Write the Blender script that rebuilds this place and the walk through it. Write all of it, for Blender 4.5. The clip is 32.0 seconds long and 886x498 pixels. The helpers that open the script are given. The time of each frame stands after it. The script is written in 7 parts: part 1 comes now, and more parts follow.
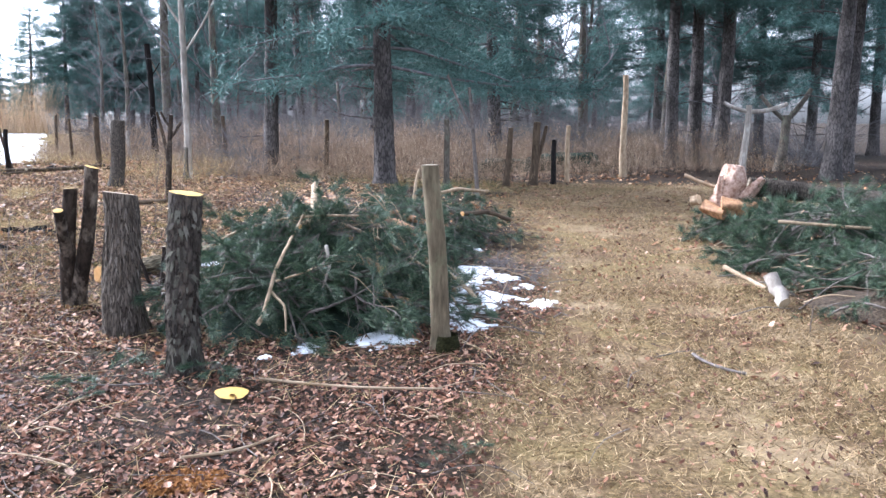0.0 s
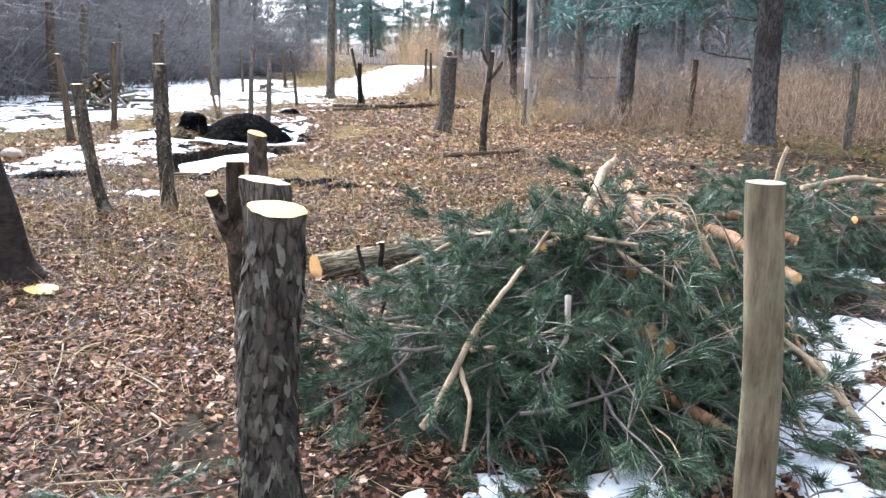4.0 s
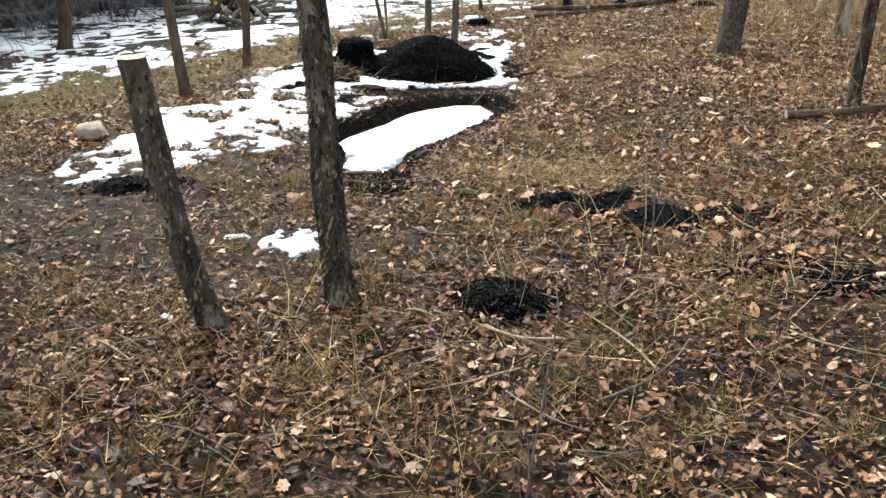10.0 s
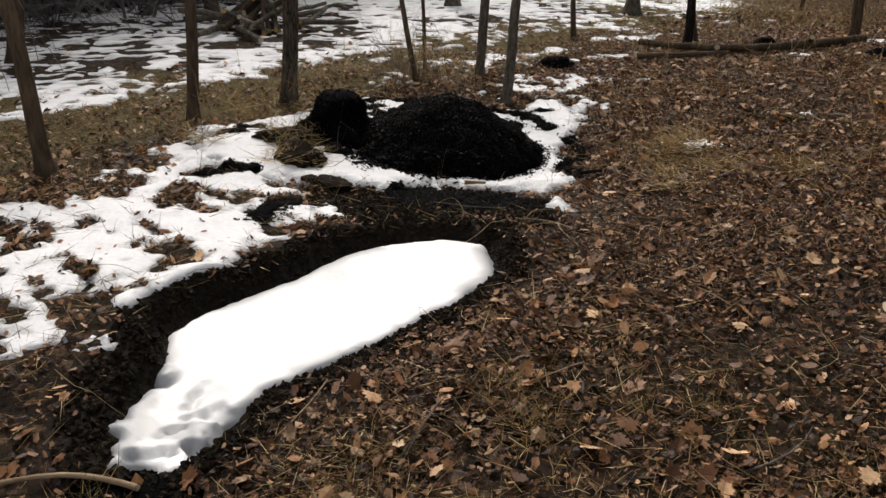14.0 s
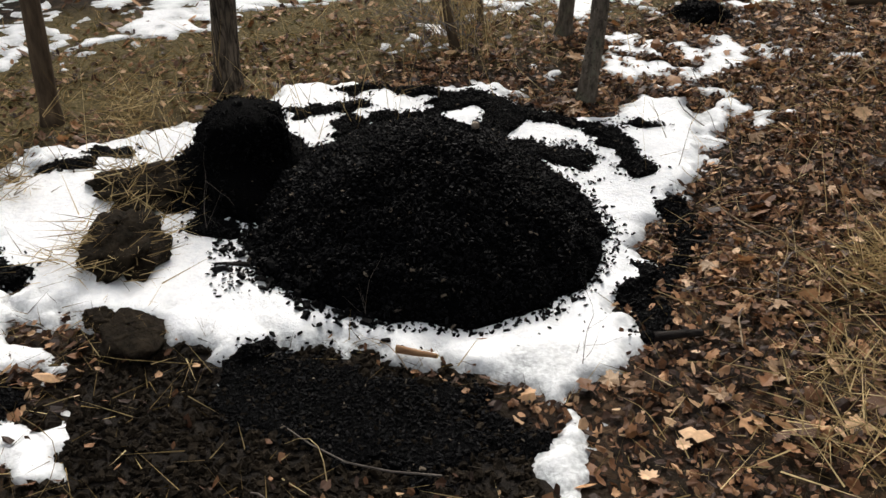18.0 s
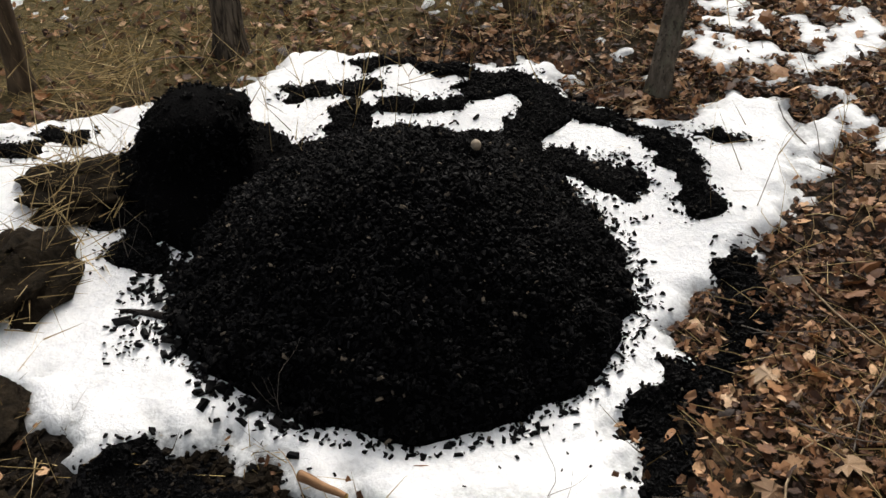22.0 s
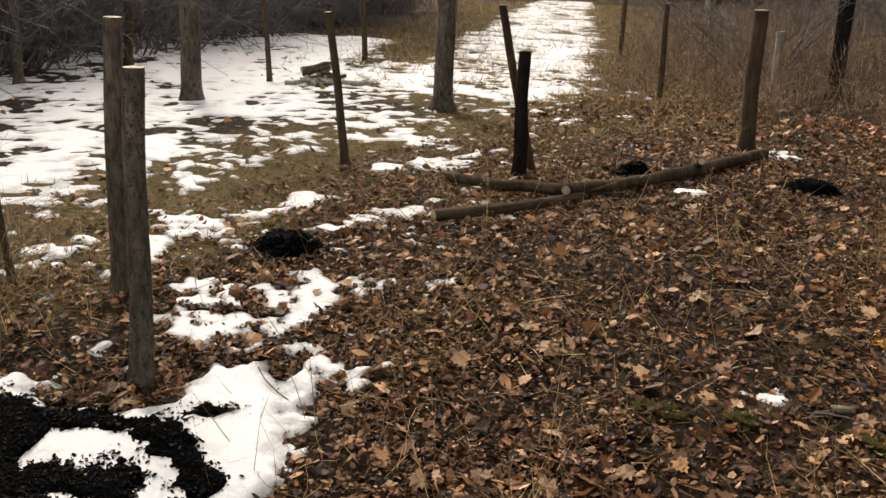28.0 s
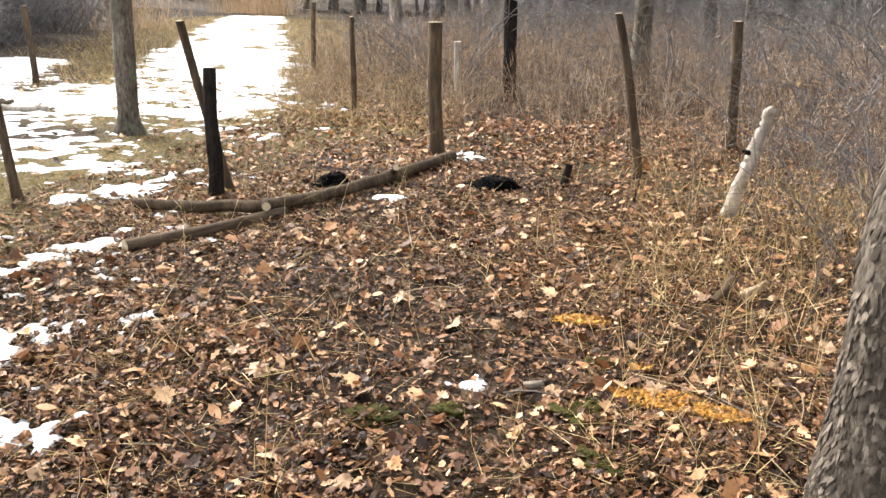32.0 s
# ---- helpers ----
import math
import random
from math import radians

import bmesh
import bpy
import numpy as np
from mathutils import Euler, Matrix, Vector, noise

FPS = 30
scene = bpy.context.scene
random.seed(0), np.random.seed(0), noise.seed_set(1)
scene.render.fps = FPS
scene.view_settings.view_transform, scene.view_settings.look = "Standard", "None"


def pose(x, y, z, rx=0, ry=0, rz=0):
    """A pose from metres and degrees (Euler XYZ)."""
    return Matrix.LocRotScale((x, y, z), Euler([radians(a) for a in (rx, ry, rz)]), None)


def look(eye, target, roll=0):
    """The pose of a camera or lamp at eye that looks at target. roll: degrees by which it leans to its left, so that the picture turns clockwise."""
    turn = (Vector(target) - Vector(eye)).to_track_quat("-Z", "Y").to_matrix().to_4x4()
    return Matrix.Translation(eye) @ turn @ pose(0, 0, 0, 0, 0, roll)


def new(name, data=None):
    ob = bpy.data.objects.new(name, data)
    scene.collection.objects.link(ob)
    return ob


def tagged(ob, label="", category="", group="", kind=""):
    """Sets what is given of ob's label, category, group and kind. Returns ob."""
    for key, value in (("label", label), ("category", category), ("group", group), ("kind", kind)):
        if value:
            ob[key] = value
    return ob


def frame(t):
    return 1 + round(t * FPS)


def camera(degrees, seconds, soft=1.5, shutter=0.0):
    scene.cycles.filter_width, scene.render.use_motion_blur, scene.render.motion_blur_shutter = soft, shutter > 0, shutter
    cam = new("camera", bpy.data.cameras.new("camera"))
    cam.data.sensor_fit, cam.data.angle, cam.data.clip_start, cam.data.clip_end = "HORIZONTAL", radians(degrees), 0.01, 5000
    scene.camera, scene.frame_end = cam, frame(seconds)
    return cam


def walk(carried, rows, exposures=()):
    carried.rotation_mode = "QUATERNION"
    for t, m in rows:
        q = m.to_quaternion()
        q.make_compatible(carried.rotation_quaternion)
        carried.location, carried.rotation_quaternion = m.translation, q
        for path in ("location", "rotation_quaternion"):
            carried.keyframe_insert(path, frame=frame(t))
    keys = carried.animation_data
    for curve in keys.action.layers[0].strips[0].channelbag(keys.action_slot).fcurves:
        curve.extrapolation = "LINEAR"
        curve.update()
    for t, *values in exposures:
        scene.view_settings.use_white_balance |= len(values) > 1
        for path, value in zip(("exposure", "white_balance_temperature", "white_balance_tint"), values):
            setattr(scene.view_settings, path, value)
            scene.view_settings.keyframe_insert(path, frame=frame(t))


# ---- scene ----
cam = camera(56.7, 32.0, soft=1.5)
METRES, EYE, TILT, LEAN, TURN = 15.0, 1.5, 0.0, 0.0, 0.0
ROWS = [
    (0.0, 0.0, 0.0, 0.0, 0.1, -9.04, -0.62),
    (0.5, 0.001, 0.0191, -0.0005, 1.78, -9.56, -0.11),
    (1.0, 0.0072, 0.0407, -0.0004, 6.65, -11.44, -0.18),
    (1.5, 0.0095, 0.061, -0.0021, 8.8, -13.59, -0.04),
    (2.0, 0.0098, 0.083, 0.0004, 9.51, -13.93, -0.56),
    (2.5, 0.0118, 0.1062, 0.0009, 11.56, -13.11, -0.29),
    (3.0, 0.0143, 0.1263, 0.0043, 17.51, -15.05, -0.95),
    (3.5, 0.0116, 0.1503, 0.004, 21.78, -13.77, -0.92),
    (4.0, 0.0079, 0.1712, 0.0047, 26.57, -13.9, -1.34),
    (4.5, 0.0015, 0.1937, 0.0047, 39.33, -13.24, -1.4),
    (6.5, -0.0524, 0.2701, 0.0078, 49.92, -14.92, -2.4),
    (7.0, -0.0757, 0.2728, 0.0075, 46.61, -13.06, -1.42),
    (7.5, -0.0991, 0.2803, 0.0087, 41.47, -14.56, -1.24),
    (8.0, -0.1207, 0.2961, 0.0097, 39.9, -16.0, -0.47),
    (8.5, -0.1419, 0.3107, 0.0085, 39.57, -15.55, 0.61),
    (9.0, -0.1625, 0.3278, 0.0079, 37.38, -17.97, -0.14),
    (9.5, -0.1839, 0.3551, 0.0055, 35.36, -19.3, 0.54),
    (10.0, -0.1982, 0.3741, 0.0078, 35.95, -21.86, 1.63),
    (10.5, -0.2166, 0.3981, 0.0071, 34.18, -21.29, 1.64),
    (11.0, -0.2269, 0.4244, 0.0059, 34.48, -20.02, 0.94),
    (11.5, -0.2327, 0.4485, 0.0075, 38.34, -23.9, 1.47),
    (12.0, -0.2437, 0.4751, 0.0062, 39.46, -23.0, 0.23),
    (12.5, -0.2507, 0.4996, 0.007, 40.37, -23.13, 0.54),
    (13.0, -0.2588, 0.5302, 0.009, 43.45, -23.17, 0.76),
    (13.5, -0.2723, 0.5553, 0.0091, 46.25, -21.51, -0.55),
    (14.0, -0.2852, 0.5789, 0.0133, 45.89, -22.57, -0.72),
    (14.5, -0.2973, 0.6079, 0.0109, 45.36, -23.05, -1.12),
    (16.5, -0.3502, 0.698, 0.0131, 55.34, -28.85, 1.1),
    (17.0, -0.3676, 0.7159, 0.0131, 55.99, -27.32, 0.45),
    (17.5, -0.3815, 0.7351, 0.0111, 55.58, -27.13, 0.52),
    (18.0, -0.394, 0.7549, 0.0103, 58.83, -31.07, 1.03),
    (18.5, -0.4093, 0.7701, 0.008, 61.77, -31.88, 0.61),
    (19.0, -0.4198, 0.7818, 0.0076, 63.01, -35.05, 0.29),
    (19.5, -0.4289, 0.7975, 0.0061, 69.92, -38.01, 0.84),
    (20.0, -0.4316, 0.8052, 0.0065, 73.85, -40.93, 1.97),
    (20.5, -0.4322, 0.8066, 0.0068, 72.23, -40.67, 1.17),
    (21.0, -0.4312, 0.8066, 0.0074, 71.64, -39.59, 1.0),
    (21.5, -0.4301, 0.8071, 0.0081, 70.51, -38.17, 1.88),
    (22.0, -0.4295, 0.8079, 0.0087, 68.46, -36.81, 2.05),
    (22.5, -0.4288, 0.8085, 0.0092, 66.35, -34.86, 2.09),
    (23.0, -0.4282, 0.8092, 0.0094, 64.65, -33.91, 2.33),
    (23.5, -0.427, 0.8102, 0.0098, 61.66, -32.74, 2.21),
    (24.0, -0.4259, 0.811, 0.0105, 57.96, -31.42, 1.98),
    (24.5, -0.425, 0.8115, 0.011, 54.92, -29.85, 1.5),
    (25.0, -0.4241, 0.8122, 0.0118, 51.46, -27.35, 1.1),
    (25.5, -0.4235, 0.8131, 0.0122, 48.59, -25.77, 0.61),
    (26.0, -0.423, 0.8137, 0.0127, 45.96, -24.49, 0.01),
    (26.5, -0.4223, 0.8143, 0.0133, 43.25, -22.66, -0.51),
    (28.5, -0.4203, 0.8163, 0.0148, 32.81, -18.03, -1.33),
    (29.0, -0.4197, 0.8162, 0.0152, 30.78, -17.18, -1.15),
    (29.5, -0.4188, 0.8162, 0.0155, 28.58, -16.39, -1.38),
    (30.0, -0.4179, 0.8166, 0.0154, 25.83, -16.27, -1.36),
    (30.5, -0.4169, 0.8178, 0.0149, 22.62, -16.91, -1.36),
    (31.0, -0.4163, 0.8191, 0.0148, 19.23, -17.56, -1.45),
    (31.5, -0.4162, 0.8194, 0.0148, 16.6, -17.33, -1.42),
    (32.0, -0.4159, 0.8198, 0.0146, 14.78, -17.5, -1.4),
]
EXPOSURES = [(0.0, 2.16, 5350, 14), (1.0, 2.28, 5350, 12), (2.0, 2.63, 5450, 12), (3.5, 2.47, 5500, 11), (4.5, 2.24, 5650, 11), (7.0, 1.84, 5900, 8), (8.0, 1.72, 6000, 6), (10.0, 1.63, 6080, 4), (12.0, 1.22, 6550, 8), (13.0, 0.85, 6800, 10), (14.0, 0.17, 6900, 13), (17.0, 0.52, 6800, 11), (19.0, 0.50, 6700, 9), (24.0, 0.56, 7200, 12), (26.0, 0.70, 7600, 14), (29.0, 0.50, 7500, 14), (30.0, 0.50, 7450, 13), (31.0, 1.42, 7050, 12), (32.0, 2.05, 6650, 10)]
walk(cam, [(t, pose(0, 0, EYE, TILT, LEAN, TURN) @ pose(METRES * x, METRES * y, METRES * z, 90 + pitch, roll, yaw)) for t, x, y, z, yaw, pitch, roll in ROWS], EXPOSURES)

# ---- sky and sun: a bright overcast winter day ----
world = bpy.data.worlds.new("overcast_sky")
scene.world = world
world.use_nodes = True
wn = world.node_tree
sky = wn.nodes.new("ShaderNodeTexSky")
sky.sky_type = "NISHITA"
sky.sun_disc = False
sky.sun_elevation, sky.sun_rotation = radians(38), radians(-62)
sky.dust_density, sky.air_density = 4.0, 1.0
veil = wn.nodes.new("ShaderNodeHueSaturation")
veil.inputs["Saturation"].default_value = 0.22
wn.links.new(sky.outputs[0], veil.inputs["Color"])
wn.links.new(veil.outputs[0], wn.nodes["Background"].inputs[0])
wn.nodes["Background"].inputs[1].default_value = 0.15
sun = new("sun", bpy.data.lights.new("sun", "SUN"))
sun.data.energy, sun.data.angle, sun.data.color = 1.5, radians(14), (1.0, 0.95, 0.88)
sun.matrix_world = look((-30, 17, 27), (0, 0, 0))


# ---- numbers: noise, ground height, zones ----
def lattice(i, j, seed):
    n = (i * 374761393 + j * 668265263 + seed * 1442695041) & 0x7FFFFFFF
    n = ((n ^ (n >> 13)) * 1274126177) & 0x7FFFFFFF
    return ((n ^ (n >> 16)) & 0xFFFF) / 65535.0


def vnoise(x, y, seed=0):
    """Smooth value noise, 0 to 1."""
    x, y = np.asarray(x, float), np.asarray(y, float)
    i, j = np.floor(x).astype(np.int64), np.floor(y).astype(np.int64)
    u, v = x - i, y - j
    u, v = u * u * (3 - 2 * u), v * v * (3 - 2 * v)
    a, b = lattice(i, j, seed), lattice(i + 1, j, seed)
    c, d = lattice(i, j + 1, seed), lattice(i + 1, j + 1, seed)
    return (a * (1 - u) + b * u) * (1 - v) + (c * (1 - u) + d * u) * v


def fbm(x, y, seed=0, octaves=4):
    s, a, t = 0.0, 0.5, 0.0
    for k in range(octaves):
        s = s + a * vnoise(x * 2 ** k, y * 2 ** k, seed + 17 * k)
        t += a
        a *= 0.5
    return s / t


def smooth(a, b, x):
    t = np.clip((x - a) / (b - a), 0, 1)
    return t * t * (3 - 2 * t)


def ellipse(x, y, cx, cy, rx, ry, deg):
    """1 at the centre, 0 on the rim."""
    c, s = math.cos(radians(deg)), math.sin(radians(deg))
    u, v = (x - cx) * c + (y - cy) * s, -(x - cx) * s + (y - cy) * c
    return 1 - np.sqrt((u / rx) ** 2 + (v / ry) ** 2)


def near_line(x, y, pts):
    """Distance to a polyline."""
    best = np.full(np.shape(x), 1e9)
    for (ax, ay), (bx, by) in zip(pts, pts[1:]):
        dx, dy = bx - ax, by - ay
        t = np.clip(((x - ax) * dx + (y - ay) * dy) / (dx * dx + dy * dy), 0, 1)
        best = np.minimum(best, np.hypot(x - ax - t * dx, y - ay - t * dy))
    return best


def outline(x, y, pts):
    """Signed distance to a closed outline, positive inside."""
    x, y = np.asarray(x, float), np.asarray(y, float)
    inside = np.zeros(np.shape(x), bool)
    for (ax, ay), (bx, by) in zip(pts, pts[1:] + pts[:1]):
        if ay != by:
            inside ^= ((ay > y) != (by > y)) & (x < (bx - ax) * (y - ay) / (by - ay) + ax)
    d = near_line(x, y, pts + pts[:1])
    return np.where(inside, d, -d)


POOL = [(-6.69, 11.40), (-6.96, 11.60), (-7.16, 11.50), (-7.29, 11.22), (-7.33, 10.98), (-7.26, 10.65), (-7.25, 10.38), (-7.24, 10.18), (-7.16, 9.96), (-6.94, 9.82), (-6.83, 9.66), (-6.70, 9.52), (-6.48, 9.43),
        (-6.34, 9.53), (-6.46, 9.86), (-6.55, 10.0), (-6.52, 10.28), (-6.53, 10.50), (-6.56, 10.8), (-6.57, 11.02), (-6.64, 11.3)]
RING = [(-9.62, 12.42), (-9.82, 12.85), (-9.57, 13.07), (-9.43, 13.43), (-9.27, 13.68), (-9.05, 13.62), (-8.84, 13.74), (-8.65, 13.88), (-8.80, 14.17), (-8.60, 14.28), (-8.37, 14.23), (-8.13, 14.02),
        (-8.06, 13.88), (-7.93, 13.65), (-7.80, 13.36), (-7.70, 13.24), (-7.58, 13.17), (-7.50, 12.98), (-7.36, 12.88), (-7.27, 12.74), (-7.28, 12.56), (-7.05, 12.42), (-6.84, 12.23), (-7.13, 12.30),
        (-7.24, 12.48), (-7.42, 12.45), (-7.58, 12.36), (-7.54, 12.18), (-7.72, 12.12), (-7.91, 11.92), (-7.87, 11.70), (-7.97, 11.70), (-8.16, 11.60), (-8.25, 11.37), (-8.70, 11.12), (-9.28, 11.22), (-9.66, 11.75)]
DRIFT = [(-8.25, 11.45), (-8.05, 11.2), (-7.83, 11.16), (-7.68, 11.01), (-7.55, 10.7), (-7.43, 10.43), (-7.16, 10.05), (-7.03, 9.7), (-7.3, 9.38), (-7.57, 9.23), (-7.75, 8.3), (-8.10, 8.2), (-8.35, 8.9), (-8.75, 9.45), (-9.05, 9.7),
         (-8.85, 10.1), (-9.24, 10.75), (-9.4, 11.2), (-9.65, 11.68), (-9.52, 12.0), (-9.3, 12.1)]


def pool(x, y):
    """1 in the middle of the frozen puddle, 0 on its rim."""
    return outline(x, y, POOL) / 0.36 + 0.10 * (fbm(x * 3.5, y * 3.5, 5) - 0.5) + 0.07 * (fbm(x * 14, y * 14, 6, 2) - 0.5)


def ice_edge(x, y):
    """The puddle, ragged and broken towards its near end."""
    return pool(x, y) - smooth(9.95, 9.7, y) * (0.05 + 1.0 * (fbm(x * 7, y * 7, 73) - 0.5))


COAL = ((-4.64, 8.24, .21, .17, 20), (-5.08, 9.44, .20, .10, 60), (-4.80, 9.60, .26, .09, 80), (-4.45, 9.50, .19, .15, 20), (-7.40, 8.40, .30, .16, 40), (-9.38, 15.22, .20, .15, 20), (-8.58, 17.97, .18, .14, 20), (-7.39, 18.34, .22, .15, 10),
        (-7.50, 11.93, .48, .16, 40), (-7.22, 12.22, .2, .1, 40))
ICE_Z = 0.082
STRAYS = (([(-8.63, 13.38), (-8.42, 13.54)], .085), ([(-8.96, 13.56), (-8.76, 13.69), (-8.59, 13.75)], .048), ([(-8.59, 13.74), (-8.40, 13.73), (-8.23, 13.66)], .08), ([(-9.19, 13.31), (-9.17, 13.47), (-8.98, 13.50), (-8.82, 13.30)], .085),
          ([(-9.42, 12.63), (-9.35, 12.90)], .055), ([(-9.22, 12.78), (-9.08, 12.74)], .055), ([(-9.21, 12.93), (-9.10, 13.15)], .042), ([(-9.54, 12.94), (-9.51, 13.12), (-9.30, 13.30)], .05),
          ([(-8.95, 12.55), (-8.92, 12.95), (-8.75, 13.25)], .095), ([(-8.65, 11.89), (-8.58, 11.97)], .04), ([(-7.56, 13.06), (-7.62, 13.28), (-7.70, 13.44), (-7.93, 13.62)], .072), ([(-7.36, 12.95), (-7.46, 13.05)], .05),
          ([(-7.74, 11.82), (-7.58, 11.96), (-7.34, 12.08)], .18), ([(-7.45, 12.26), (-7.19, 12.32)], .06), ([(-8.95, 11.95), (-8.88, 12.15), (-8.80, 12.35)], .22), ([(-8.04, 11.11), (-7.98, 11.01), (-7.86, 10.87)], .075),
          ([(-8.78, 11.17), (-8.62, 11.29)], .06), ([(-8.72, 10.97), (-8.72, 11.08)], .06), ([(-9.45, 11.74), (-9.35, 11.81)], .05), ([(-9.40, 11.50), (-9.36, 11.65)], .04), ([(-8.60, 13.85), (-8.45, 13.98)], .03))


def coal_mask(x, y):
    """Positive where charcoal is strewn round the mound."""
    m = np.full(np.shape(x), -9.0)
    for line, r in STRAYS:
        m = np.maximum(m, r - near_line(x, y, line))
    return m - 0.004 + 0.10 * (fbm(x * 6, y * 6, 33) - 0.5) + 0.11 * (fbm(x * 17, y * 17, 34, 2) - 0.5)


def ground_z(x, y):
    x, y = np.asarray(x, float), np.asarray(y, float)
    s = np.clip(y / 16, 0, 1)
    z = 0.27 * s * s * (3 - 2 * s) - 0.20 * np.exp(-((x + 7.9) / 1.5) ** 2 - ((y - 13.05) / 1.6) ** 2)
    near = np.exp(-((x + 5) / 22) ** 2 - ((y - 12) / 22) ** 2)
    z = z + near * (0.05 * (fbm(x * 0.8, y * 0.8, 1, 2) - 0.5) + 0.035 * (fbm(x * 4, y * 4, 2, 3) - 0.5))
    p = pool(x, y)
    z = z - 0.05 * np.exp(-((x + 5.6) / 1.7) ** 2 - ((y - 10.2) / 1.5) ** 2)
    z = z + (0.105 - z) * smooth(-0.05, 0.4, x + 6.95 - 0.2 * (y - 10.6)) * smooth(-1.4, -0.15, p)
    z = z + (0.04 - z) * smooth(-0.17 - 0.45 * smooth(0.1, -0.2, x + 6.95 - 0.2 * (y - 10.6)), 0.05, p) + 0.035 * (fbm(x * 9, y * 9, 7, 2) - 0.5) * smooth(-0.9, -0.4, p) * (1 - smooth(-0.2, 0.0, p))
    return z + 0.02 * smooth(-0.8, -0.35, p) * (1 - smooth(-0.32, -0.12, p))


def gz(x, y):
    return float(ground_z(np.array([x]), np.array([y]))[0])


def lawn(x, y):
    edge = np.interp(y, [0, 3, 5.2, 8, 13.2, 17], [-0.4, 0.0, 0.5, 0.95, 0.9, 1.5]) + 0.8 * (fbm(x * 1.5, y * 1.5, 9) - 0.5)
    right = np.interp(y, [0, 4.5, 6, 10, 14, 18], [4, 2.9, 2.6, 3.2, 7, 8])
    return smooth(-0.3, 0.35, x - edge) * (1 - smooth(-0.3, 0.6, x - right)) * (1 - smooth(15.2, 16.8, y))


TRACK = [(-18, 4.0), (-13.5, 6.9), (-9.6, 6.9), (-13.0, 7.4), (-10.6, 9.8), (-10.7, 13), (-11.0, 17), (-10.2, 20.3), (-6.5, 20.0), (-3, 18.2), (1, 15.5)]


def moss(x, y):
    d = np.minimum(near_line(x, y, TRACK), near_line(x, y, [(-11.5, 21), (-13.2, 24), (-16.5, 31), (-25.5, 50)]) - .5) + 1.2 * (fbm(x * 1.2, y * 1.2, 21) - 0.5)
    return (1 - smooth(0.7, 1.5, d)) * (1 - 0.65 * smooth(-9.6, -8.0, x) * smooth(15, 17, y))


def mud(x, y):
    a = smooth(-0.65, -0.3, pool(x, y) + 0.3 * (fbm(x * 3, y * 3, 31) - 0.5))
    b = smooth(-0.1, 0.25, ellipse(x, y, -7.50, 11.75, 0.80, 0.50, 40) + 0.5 * (fbm(x * 3, y * 3, 32) - 0.5))
    return np.maximum(a, b)


SPOTS = [(-8.43, 14.49, .10), (-9.03, 14.38, .10), (-9.34, 14.6, .09), (-10.03, 15.27, .12), (-9.98, 16.03, .12), (-9.6, 15.12, .12), (-8.79, 14.8, .05), (-9.38, 16.14, .08), (-8.76, 15.19, .07), (-8.94, 14.42, .11), (-8.52, 15.33, .05), (-9.27, 14.56, .10), (-8.72, 15.74, .04), (-8.60, 14.12, .10),
         (-9.32, 16.06, .13), (-9.75, 15.2, .14), (-9.45, 15.62, .08), (-9.95, 15.95, .11), (-7.11, 13.94, .16), (-6.94, 15.15, .04), (-9.0, 17.47, .07), (-8.06, 17.83, .05),
         (-4.30, 10.63, .07), (-5.90, 8.2, .12), (-5.76, 7.8, .05), (-5.70, 7.38, .08), (-7.86, 19.63, .15), (-10.09, 16.94, .16), (-10.1, 13.6, .10), (-9.26, 15.51, .10)]


